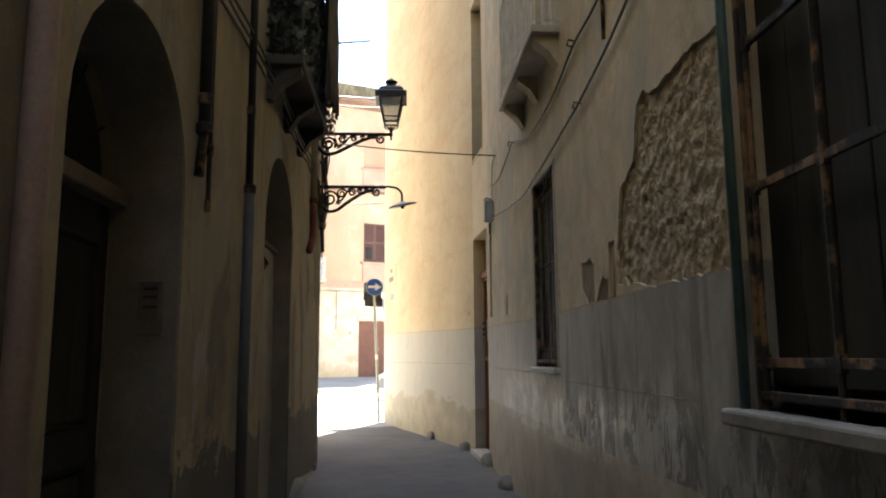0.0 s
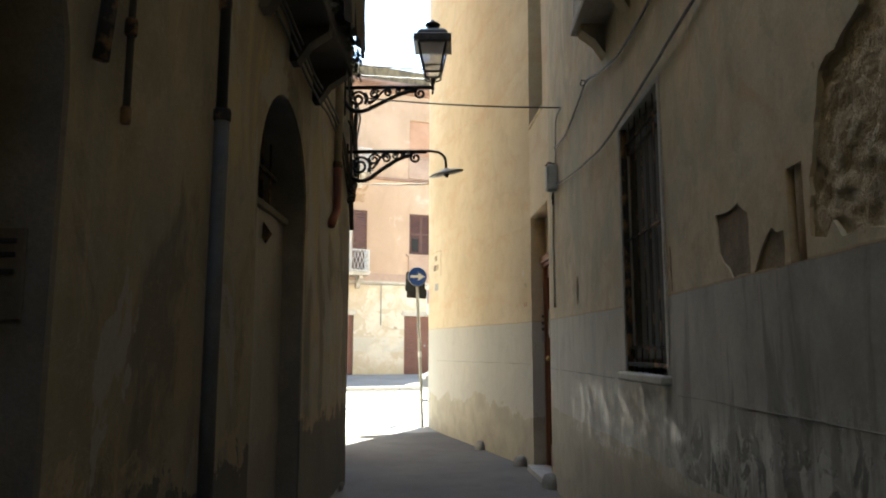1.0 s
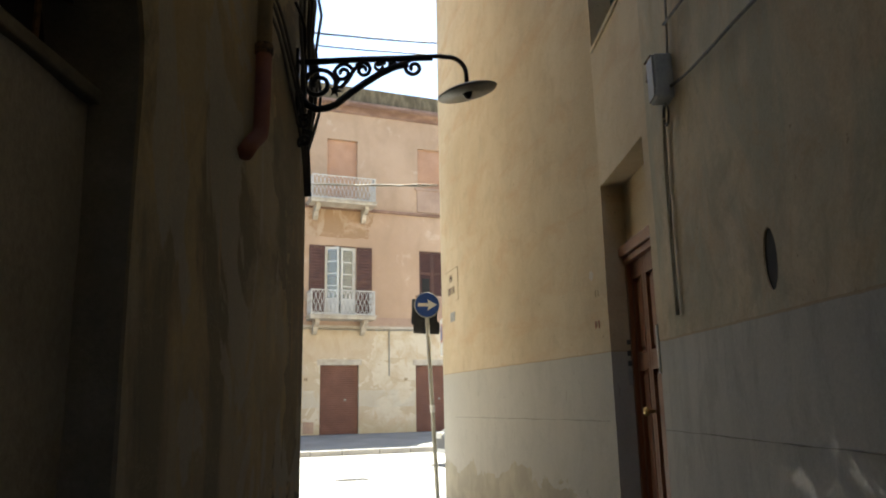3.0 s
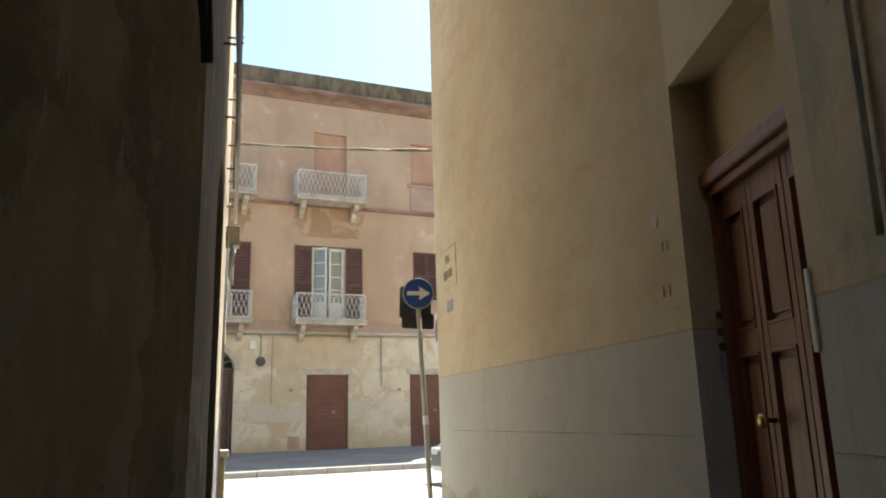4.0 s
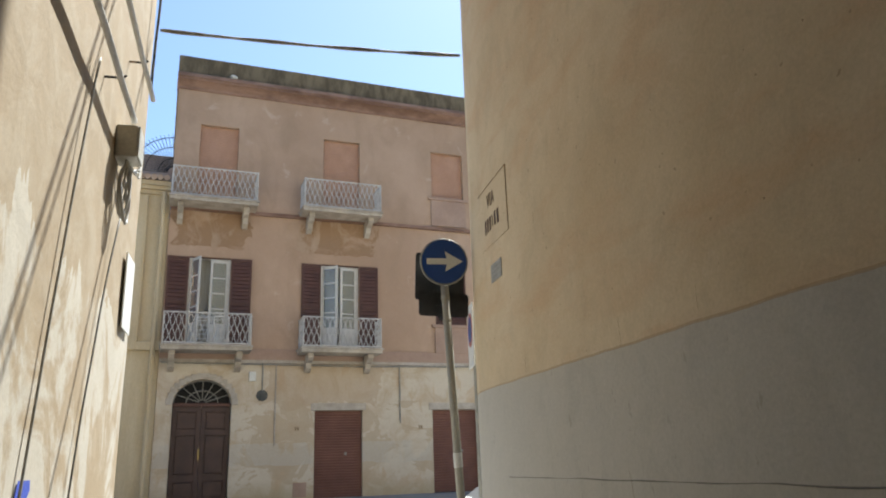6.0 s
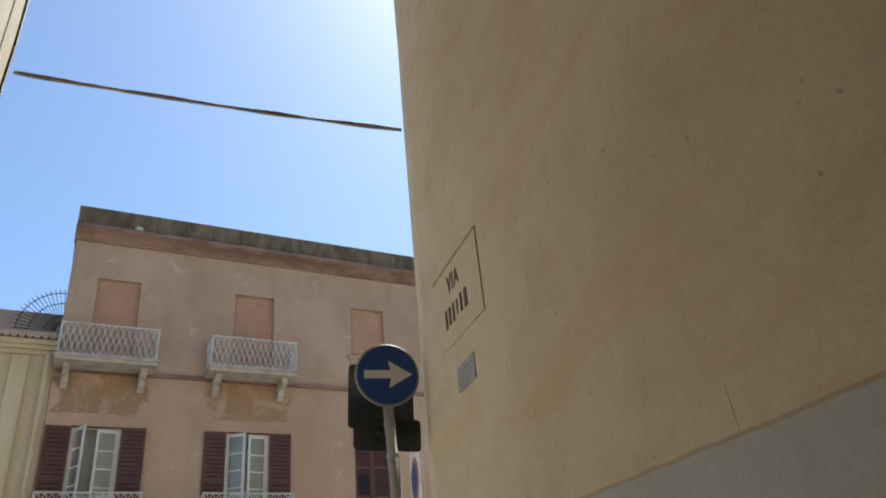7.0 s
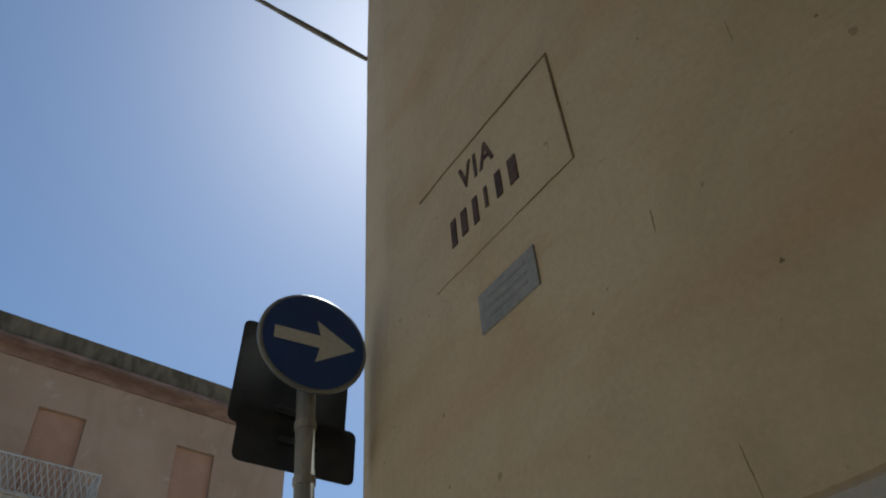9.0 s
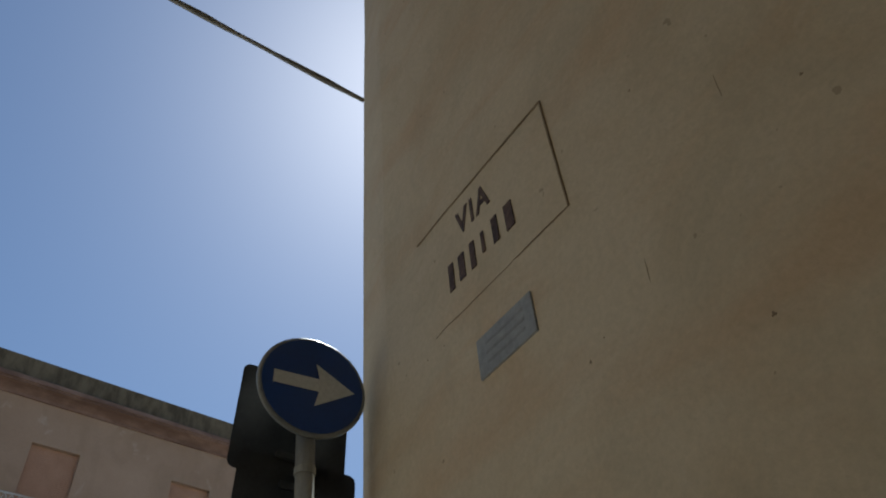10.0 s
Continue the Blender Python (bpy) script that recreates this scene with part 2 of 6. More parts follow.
M_INFILL = two_tone("grey_render", (0.33, 0.30, 0.24), (0.46, 0.42, 0.345), 1.1, 45, 0.9, 0, 0.4, (0.38, 0.62), 0.012, (1, 1, 0.7))
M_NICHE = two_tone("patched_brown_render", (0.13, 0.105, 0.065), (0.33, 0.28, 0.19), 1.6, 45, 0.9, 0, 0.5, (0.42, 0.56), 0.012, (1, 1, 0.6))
M_RIGHT = right_plaster()
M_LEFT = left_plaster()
M_PAVING = two_tone("pavement_stone", (0.20, 0.19, 0.175), (0.27, 0.26, 0.24), 0.9, 60, 0.85, 0, 0.3)
M_KERB = two_tone("kerb_stone", (0.30, 0.29, 0.27), (0.38, 0.36, 0.33), 3, 60, 0.8)
M_MASONRY = two_tone("rubble_masonry", (0.35, 0.275, 0.172), (0.58, 0.475, 0.32), 11, 70, 0.95, 0, 0.8, (0.35, 0.65), 0.02)
M_STONE = two_tone("grey_stone", (0.36, 0.34, 0.30), (0.48, 0.46, 0.41), 4, 50, 0.8)
M_MARBLE = two_tone("white_marble", (0.33, 0.315, 0.28), (0.43, 0.415, 0.37), 5, 40, 0.6)
M_SILL = two_tone("dark_marble", (0.17, 0.16, 0.14), (0.27, 0.255, 0.225), 5, 40, 0.7)
M_IRON = two_tone("black_iron", (0.012, 0.012, 0.014), (0.03, 0.028, 0.027), 20, 120, 0.45, 0.6)
M_RUST = two_tone("rusted_iron", (0.022, 0.019, 0.016), (0.26, 0.15, 0.07), 9, 70, 0.85, 0.1, 0.6, (0.5, 0.62))
M_BOARD = two_tone("blackened_boards", (0.009, 0.0095, 0.007), (0.032, 0.031, 0.022), 3, 60, 0.75, 0, 0.3, (0.35, 0.7), 0.005, (7, 7, 0.5))
M_BARED = two_tone("bared_undercoat", (0.19, 0.145, 0.09), (0.30, 0.235, 0.155), 7, 60, 0.95, 0, 0.5)
M_DOOR = two_tone("brown_varnished_wood", (0.20, 0.068, 0.030), (0.29, 0.105, 0.046), 3, 50, 0.42, 0, 0.15, (0.35, 0.65), 0.004, (8, 8, 0.8))
M_BRASS = two_tone("worn_brass", (0.50, 0.36, 0.14), (0.62, 0.48, 0.22), 10, 90, 0.35, 0.9, 0.05)
# near-black tone painted for the lack of light in rooms and holes
M_DARK = two_tone("unlit_interior", (0.012, 0.011, 0.010), (0.02, 0.018, 0.016), 2, 30, 0.9)
M_PIPE = two_tone("grey_pipe", (0.06, 0.061, 0.056), (0.095, 0.095, 0.086), 5, 60, 0.75)
M_PIPE_BLACK = two_tone("black_pipe", (0.012, 0.012, 0.012), (0.025, 0.024, 0.022), 5, 60, 0.4)
M_PIPE_BROWN = two_tone("brown_pipe", (0.24, 0.17, 0.11), (0.31, 0.23, 0.15), 4, 60, 0.6)
M_PIPE_OCHRE = two_tone("plastered_pipe", (0.30, 0.235, 0.14), (0.42, 0.335, 0.21), 4, 60, 0.8)
M_PIPE_RED = two_tone("red_painted_pipe", (0.17, 0.045, 0.03), (0.22, 0.075, 0.045), 6, 60, 0.75)
M_PIPE_GREEN = two_tone("green_painted_pipe", (0.05, 0.10, 0.085), (0.075, 0.14, 0.12), 6, 60, 0.5)
M_PIPE_PINK = two_tone("pinkish_pipe", (0.36, 0.25, 0.21), (0.42, 0.30, 0.25), 4, 50, 0.6)
M_CABLE = two_tone("cable_sheath", (0.05, 0.048, 0.042), (0.10, 0.095, 0.08), 10, 80, 0.6)
M_CABLE_GREY = two_tone("grey_cable", (0.24, 0.23, 0.20), (0.34, 0.32, 0.28), 10, 80, 0.6)
M_BOX = two_tone("grey_plastic_box", (0.34, 0.35, 0.34), (0.42, 0.43, 0.41), 5, 60, 0.5)
M_BOX_BEIGE = two_tone("beige_plastic_box", (0.40, 0.38, 0.32), (0.48, 0.46, 0.40), 5, 60, 0.5)
M_BLUE = two_tone("blue_sign_sheet", (0.008, 0.05, 0.22), (0.012, 0.06, 0.26), 6, 90, 0.35, 0, 0.02)
M_WHITE = two_tone("white_sign_sheet", (0.62, 0.62, 0.58), (0.70, 0.70, 0.66), 6, 90, 0.4, 0, 0.02)
M_ENAMEL = two_tone("white_enamel_sheet", (0.72, 0.72, 0.70), (0.80, 0.80, 0.78), 6, 90, 0.4, 0, 0.02)
M_SIGNBACK = two_tone("dark_sign_back", (0.035, 0.036, 0.036), (0.06, 0.06, 0.058), 8, 90, 0.5, 0.3, 0.05)
M_GALV = two_tone("galvanised_steel", (0.26, 0.26, 0.24), (0.36, 0.36, 0.33), 9, 90, 0.45, 0.6, 0.1)
M_POLE = two_tone("weathered_grey_pole", (0.33, 0.32, 0.27), (0.46, 0.44, 0.37), 7, 90, 0.7, 0.1, 0.1, (0.35, 0.65), 0.004, (1, 1, 0.4))


def ground_surface():
    """Dark asphalt in the alley, pale worn asphalt on the street and in its sunlit mouth."""
    m = Nodes("street_asphalt", 0.85)
    x, y, z = m.xyz()
    big, mid, fine = m.noise(0.6, 5), m.noise(4, 7, 0.65), m.noise(110, 3, 0.7)
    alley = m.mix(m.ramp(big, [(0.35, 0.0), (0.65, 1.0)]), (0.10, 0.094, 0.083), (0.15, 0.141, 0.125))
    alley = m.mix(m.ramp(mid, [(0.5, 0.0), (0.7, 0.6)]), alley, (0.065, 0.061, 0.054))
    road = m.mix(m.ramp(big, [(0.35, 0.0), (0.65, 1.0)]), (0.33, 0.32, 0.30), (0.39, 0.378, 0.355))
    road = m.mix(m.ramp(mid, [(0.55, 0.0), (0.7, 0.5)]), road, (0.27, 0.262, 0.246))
    # pale tone starts inside the mouth, with sunlight there put into the colour
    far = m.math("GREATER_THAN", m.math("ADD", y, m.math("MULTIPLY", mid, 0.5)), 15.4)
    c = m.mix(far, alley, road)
    m.colour(m.mix(0.5, c, m.ramp(fine, [(0.3, 0.4), (0.7, 1.0)]), "MULTIPLY"))
    m.bump(m.math("ADD", fine, m.math("MULTIPLY", mid, 0.6)), 0.5, 0.01)
    return m.mat


def facade_plaster():
    """Faded pink plaster above, pale patched plaster on the ground storey."""
    m = Nodes("pink_facade_plaster", 0.88)
    x, y, z = m.xyz()
    big, mid, fine = m.noise(0.35, 6, 0.6), m.noise(1.3, 8, 0.65, None, 0.6), m.noise(30, 5, 0.7)
    streak = m.noise(0.9, 6, 0.6, m.scaled(1.2, 1.2, 0.5), 1.2)
    pink = m.mix(m.ramp(big, [(0.35, 0.0), (0.65, 1.0)]), (0.405, 0.272, 0.18), (0.49, 0.345, 0.24))
    pink = m.mix(m.ramp(streak, [(0.48, 0.0), (0.68, 0.55)]), pink, (0.35, 0.24, 0.155))
    pink = m.mix(m.ramp(mid, [(0.6, 0.0), (0.66, 0.35)]), pink, (0.62, 0.50, 0.40))
    low = m.mix(m.ramp(mid, [(0.38, 0.0), (0.56, 1.0)]), (0.50, 0.40, 0.275), (0.60, 0.53, 0.415))
    low = m.mix(m.ramp(streak, [(0.55, 0.0), (0.62, 0.6)]), low, (0.50, 0.36, 0.22))
    # an ochre strip left between the repairs, a grey cement band and a yellowed foot
    wob = m.math("MULTIPLY", m.math("SUBTRACT", m.noise(0.8, 8, 0.65, None, 0.5), 0.5), 2.4)
    strip = m.math("MULTIPLY", m.math("LESS_THAN", m.math("ABSOLUTE", m.math("SUBTRACT", m.math("ADD", x, wob), 7.9)), 1.9), m.math("GREATER_THAN", m.math("ADD", z, m.math("MULTIPLY", wob, 0.6)), 3.2))
    low = m.mix(m.math("MULTIPLY", strip, 0.55), low, (0.45, 0.335, 0.22))
    scab = m.math("MULTIPLY", m.ramp(m.noise(0.75, 9, 0.62, m.scaled(1, 1, 1.7), 0.7), [(0.53, 0.0), (0.545, 0.75)]), m.math("LESS_THAN", z, 3.3))
    low = m.mix(scab, low, (0.47, 0.37, 0.25))
    band = m.math("MULTIPLY", m.math("LESS_THAN", m.math("ABSOLUTE", m.math("SUBTRACT", m.math("ADD", z, m.math("MULTIPLY", wob, 0.12)), 1.75)), 0.32), m.ramp(streak, [(0.42, 0.0), (0.5, 0.6)]))
    low = m.mix(band, low, (0.52, 0.485, 0.41))
    foot = m.ramp(m.math("ADD", z, m.math("MULTIPLY", wob, 0.25)), [(0.55, 0.7), (1.25, 0.0)])
    low = m.mix(foot, low, (0.44, 0.355, 0.22))
    is_low = m.math("LESS_THAN", z, 4.42)
    c = m.mix(is_low, pink, low)
    # runs below the upper balconies
    under = m.math("MULTIPLY", m.math("LESS_THAN", z, m.math("ADD", 9.2, m.math("MULTIPLY", mid, 0.3))), m.math("GREATER_THAN", z, m.math("ADD", 7.7, m.math("MULTIPLY", mid, 0.6))))
    xw = m.math("ADD", x, m.math("MULTIPLY", m.math("SUBTRACT", m.noise(1.1, 8, 0.65, None, 0.7), 0.5), 3.0))
    bal = m.math("ADD", m.math("LESS_THAN", m.math("ABSOLUTE", m.math("SUBTRACT", xw, 8.3)), 1.2), m.math("LESS_THAN", m.math("ABSOLUTE", m.math("SUBTRACT", xw, 4.3)), 1.2))
    stain = m.math("MULTIPLY", m.math("MULTIPLY", under, bal), m.ramp(mid, [(0.32, 0.0), (0.48, 0.9)]))
    c = m.mix(stain, c, (0.30, 0.185, 0.10))
    pale = m.math("MULTIPLY", m.math("MULTIPLY", under, bal), m.ramp(streak, [(0.54, 0.0), (0.62, 0.4)]))
    c = m.mix(pale, c, (0.56, 0.44, 0.33))
    m.colour(m.mix(0.25, c, m.ramp(fine, [(0.25, 0.5), (0.7, 1.0)]), "MULTIPLY"))
    m.bump(m.math("ADD", m.math("MULTIPLY", fine, 0.2), mid), 0.4, 0.02)
    return m.mat


M_GROUND = ground_surface()
M_FACADE = facade_plaster()
M_NEIGHBOUR = two_tone("yellow_facade_plaster", (0.56, 0.44, 0.26), (0.64, 0.54, 0.36), 0.9, 30, 0.88, 0, 0.3, (0.35, 0.65), 0.02, (2.5, 2.5, 0.35))
M_PARAPET = two_tone("stained_parapet", (0.10, 0.075, 0.042), (0.21, 0.16, 0.095), 1.6, 25, 0.9, 0, 0.5, (0.4, 0.6), 0.02, (1.5, 1.5, 0.5))
# brown stained paint, darkened for the shade under cornice and upper course
M_CORNICE = two_tone("shaded_cornice", (0.20, 0.115, 0.08), (0.33, 0.205, 0.15), 1.5, 30, 0.85, 0, 0.3, (0.4, 0.6), 0.02, (0.6, 0.6, 2.0))
M_BAND = two_tone("painted_band", (0.37, 0.25, 0.185), (0.45, 0.315, 0.235), 1.2, 30, 0.85)
M_BALCONY = two_tone("balcony_stone", (0.38, 0.33, 0.265), (0.55, 0.49, 0.41), 2.6, 30, 0.8)
M_RAIL_WHITE = two_tone("white_painted_iron", (0.46, 0.44, 0.40), (0.64, 0.62, 0.58), 3, 60, 0.6)
M_RAIL_BRIGHT = two_tone("chipped_white_iron", (0.60, 0.56, 0.50), (0.80, 0.78, 0.74), 6, 60, 0.5)
M_BLIND = two_tone("peach_roller_blind", (0.46, 0.265, 0.17), (0.52, 0.315, 0.21), 1.5, 40, 0.7)
M_SHUTTER = two_tone("brown_painted_shutter", (0.075, 0.031, 0.021), (0.105, 0.044, 0.03), 3, 50, 0.6)
M_GARAGE = two_tone("brown_rolling_shutter", (0.15, 0.062, 0.042), (0.20, 0.088, 0.06), 1.5, 50, 0.6)
M_WHITE_WOOD = two_tone("white_painted_wood", (0.60, 0.58, 0.53), (0.72, 0.70, 0.65), 4, 60, 0.55)
M_CURTAIN = two_tone("pale_curtain", (0.34, 0.31, 0.25), (0.46, 0.43, 0.36), 3, 30, 0.9, 0, 0.3, (0.3, 0.7), 0.02, (9, 9, 0.3))
M_TILE = two_tone("clay_roof_tile", (0.42, 0.30, 0.22), (0.52, 0.40, 0.31), 2, 40, 0.85)
M_ROOF = two_tone("pale_weathered_roof", (0.38, 0.30, 0.26), (0.50, 0.42, 0.375), 1.5, 40, 0.85)
M_GREEN_WOOD = two_tone("green_shutter", (0.022, 0.05, 0.04), (0.035, 0.07, 0.055), 4, 60, 0.55)
M_GREY_CLOTH = two_tone("dark_cloth", (0.045, 0.04, 0.038), (0.075, 0.068, 0.062), 5, 120, 0.95)
M_PALE_CLOTH = two_tone("pale_cloth", (0.32, 0.28, 0.23), (0.40, 0.35, 0.29), 5, 120, 0.95)
M_LEAF = two_tone("artificial_leaf", (0.05, 0.058, 0.04), (0.10, 0.105, 0.08), 12, 60, 0.6)
M_TREE = two_tone("tree_leaf", (0.04, 0.085, 0.02), (0.08, 0.13, 0.035), 9, 60, 0.6)
M_BARK = two_tone("tree_bark", (0.07, 0.055, 0.04), (0.12, 0.095, 0.07), 9, 60, 0.9)
M_SMEAR = two_tone("pale_lime_smear", (0.60, 0.555, 0.47), (0.66, 0.63, 0.56), 30, 80, 0.9)
M_CONDUIT = two_tone("plastered_conduit", (0.36, 0.32, 0.24), (0.46, 0.41, 0.32), 10, 80, 0.8)
M_CABLE_PALE = two_tone("pale_grey_cable", (0.42, 0.41, 0.38), (0.52, 0.51, 0.48), 10, 80, 0.6)
M_RED = two_tone("red_paint", (0.40, 0.10, 0.07), (0.47, 0.17, 0.11), 15, 80, 0.6)
M_LETTER = two_tone("faded_black_paint", (0.045, 0.026, 0.022), (0.16, 0.10, 0.07), 24, 80, 0.8)
M_SPRAY = two_tone("blue_spray_paint", (0.03, 0.06, 0.40), (0.05, 0.10, 0.50), 8, 80, 0.6)
M_JOINT = two_tone("dado_joint", (0.16, 0.152, 0.132), (0.24, 0.23, 0.20), 12, 60, 0.9)
M_GROOVE = two_tone("groove_shade", (0.24, 0.17, 0.10), (0.33, 0.25, 0.16), 12, 60, 0.9)
M_PLATE = two_tone("grey_marble_plate", (0.29, 0.29, 0.27), (0.37, 0.37, 0.345), 14, 60, 0.6)
M_PLATE_TEXT = two_tone("worn_lettering", (0.25, 0.248, 0.23), (0.32, 0.318, 0.295), 14, 60, 0.7)
M_CAR = two_tone("silver_car_paint", (0.30, 0.31, 0.32), (0.33, 0.34, 0.35), 3, 90, 0.3, 0.6, 0.0)
M_RUBBER = two_tone("black_rubber", (0.015, 0.015, 0.015), (0.025, 0.025, 0.024), 8, 80, 0.8)


def glass(name, colour, rough, transmission):
    m = Nodes(name, rough)
    m.b.inputs["Transmission Weight"].default_value = transmission
    m.b.inputs["IOR"].default_value = 1.45
    m.colour(colour)
    return m.mat


M_OLDSTONE = two_tone("dirty_stone", (0.13, 0.11, 0.082), (0.20, 0.172, 0.13), 4, 50, 0.9)
M_DARKSTONE = two_tone("blackened_stone", (0.05, 0.045, 0.038), (0.085, 0.075, 0.062), 4, 50, 0.9)
M_DARKDOOR = two_tone("dark_brown_door", (0.05, 0.026, 0.02), (0.08, 0.042, 0.032), 3, 50, 0.55)
M_GUARD = two_tone("worn_guard_stone", (0.20, 0.185, 0.155), (0.29, 0.27, 0.23), 6, 50, 0.9)
M_GLASS = glass("window_glass", (0.75, 0.8, 0.8), 0.05, 0.9)
M_FROST = glass("frosted_lamp_glass", (1.0, 1.0, 1.0), 0.15, 0.95)
M_FROST.node_tree.nodes["Principled BSDF"].inputs["IOR"].default_value = 1.04


# ---- geometry helpers ----
from mathutils import geometry


def part(name, bm, material, parent=None, label="", smooth=False):
    """Link a bmesh as one mesh object, under a thing or part where one is given."""
    me = bpy.data.meshes.new(name)
    bmesh.ops.recalc_face_normals(bm, faces=bm.faces)
    bm.to_mesh(me)
    bm.free()
    if smooth:
        for p in me.polygons:
            p.use_smooth = True
    me.materials.append(material)
    ob = new(name, me)
    if parent is not None:
        ob.parent = parent
    if label:
        tagged(ob, label)
    return ob


def thing(name, label, category, group="", kind="", at=(0, 0, 0), rz=0.0):
    ob = new(name)
    ob.matrix_world = pose(*at, 0, 0, rz)
    ob.empty_display_size = 0.1
    return tagged(ob, label, category, group, kind)


def add_box(bm, lo, hi, m=None, bevel=0.0):
    r = bmesh.ops.create_cube(bm, size=1.0)
    vs = r["verts"]
    c = [(a + b) / 2 for a, b in zip(lo, hi)]
    d = [max(abs(b - a), 1e-4) for a, b in zip(lo, hi)]
    for v in vs:
        v.co = Vector((c[0] + v.co.x * d[0], c[1] + v.co.y * d[1], c[2] + v.co.z * d[2]))
    if bevel:
        es = list({e for v in vs for e in v.link_edges})
        out = bmesh.ops.bevel(bm, geom=es, offset=bevel, segments=2, affect="EDGES", profile=0.5)
        vs = list({v for f in out["faces"] for v in f.verts} | {v for v in vs if v.is_valid})
    if m is not None:
        for v in vs:
            v.co = m @ v.co
    return vs


def box(lo, hi, m=None, bevel=0.0):
    bm = bmesh.new()
    add_box(bm, lo, hi, m, bevel)
    return bm


def add_tube(bm, pts, r, sides=8, taper=None):
    """A round tube along points."""
    pts = [Vector(p) for p in pts]
    rings = []
    for i, p in enumerate(pts):
        a, b = pts[max(i - 1, 0)], pts[min(i + 1, len(pts) - 1)]
        d = (b - a).normalized()
        u = d.orthogonal().normalized() if i == 0 else (rings[-1][1] - d * rings[-1][1].dot(d)).normalized()
        w = d.cross(u)
        k = r if taper is None else r * taper[i]
        ring = [bm.verts.new(p + (u * math.cos(2 * math.pi * j / sides) + w * math.sin(2 * math.pi * j / sides)) * k) for j in range(sides)]
        rings.append((ring, u))
    for (ra, _), (rb, _) in zip(rings, rings[1:]):
        for j in range(sides):
            bm.faces.new((ra[j], ra[(j + 1) % sides], rb[(j + 1) % sides], rb[j]))
    bm.faces.new(rings[0][0])
    bm.faces.new(list(reversed(rings[-1][0])))


def tube(pts, r, sides=8, taper=None):
    bm = bmesh.new()
    add_tube(bm, pts, r, sides, taper)
    return bm


def lathe(profile, sides=16, m=None):
    """A turned shape: (radius, z) pairs from the bottom up."""
    bm = bmesh.new()
    rings = []
    for r, z in profile:
        rings.append([bm.verts.new((r * math.cos(2 * math.pi * j / sides), r * math.sin(2 * math.pi * j / sides), z)) for j in range(sides)])
    for a, b in zip(rings, rings[1:]):
        for j in range(sides):
            bm.faces.new((a[j], a[(j + 1) % sides], b[(j + 1) % sides], b[j]))
    bm.faces.new(list(reversed(rings[0])))
    bm.faces.new(rings[-1])
    if m is not None:
        bmesh.ops.transform(bm, matrix=m, verts=bm.verts)
    return bm


def sag(a, b, drop, n=16, wave=0.0):
    a, b = Vector(a), Vector(b)
    out = []
    for i in range(n + 1):
        k = i / n
        p = a.lerp(b, k)
        p.z -= drop * 4 * k * (1 - k) + wave * math.sin(k * 23.0)
        out.append(p)
    return out


def wall_noise(s, z, rough=0.006):
    """The slow unevenness of a plastered wall."""
    return (noise.noise(Vector((s * 0.9, z * 0.9, 3.1))) + 0.5 * noise.noise(Vector((s * 2.7, z * 2.7, 7.7)))) * rough


class Line:
    """A wall's line in plan, with distances along it; out points into the open space."""

    def __init__(self, pts, side):
        self.p = [Vector((x, y, 0)) for x, y in pts]
        self.side = side
        self.s = [0.0]
        for a, b in zip(self.p, self.p[1:]):
            self.s.append(self.s[-1] + (b - a).length)

    def basis(self, s):
        i = 0
        while i < len(self.p) - 2 and s > self.s[i + 1]:
            i += 1
        a, b = self.p[i], self.p[i + 1]
        d = (b - a).normalized()
        return a + d * (s - self.s[i]), d, Vector((-d.y, d.x, 0)) * self.side

    def at(self, s, z=0.0, out=0.0):
        p, d, n = self.basis(s)
        return p + n * out + Vector((0, 0, z))

    def sy(self, y):
        for i in range(len(self.p) - 1):
            a, b = self.p[i], self.p[i + 1]
            if a.y <= y <= b.y and b.y > a.y:
                return self.s[i] + (y - a.y) / (b.y - a.y) * (self.s[i + 1] - self.s[i])
        return self.s[-1]

    def matrix(self, s, z=0.0, out=0.0):
        """x along the wall, y out of it, z up."""
        p, d, n = self.basis(s)
        p = p + n * out + Vector((0, 0, z))
        return Matrix(((d.x, n.x, 0, p.x), (d.y, n.y, 0, p.y), (0, 0, 1, p.z), (0, 0, 0, 1)))


def inside(poly, x, y):
    hit = False
    for (ax, ay), (bx, by) in zip(poly, poly[1:] + poly[:1]):
        if (ay > y) != (by > y) and x < (bx - ax) * (y - ay) / (by - ay) + ax:
            hit = not hit
    return hit


def rect(a, b, lo, hi):
    return [(a, lo), (b, lo), (b, hi), (a, hi)]


def arch(a, b, lo, spring, n=14):
    r, c = (b - a) / 2, (a + b) / 2
    return [(a, lo), (b, lo)] + [(c + r * math.cos(math.pi * i / n), spring + r * math.sin(math.pi * i / n)) for i in range(n + 1)]


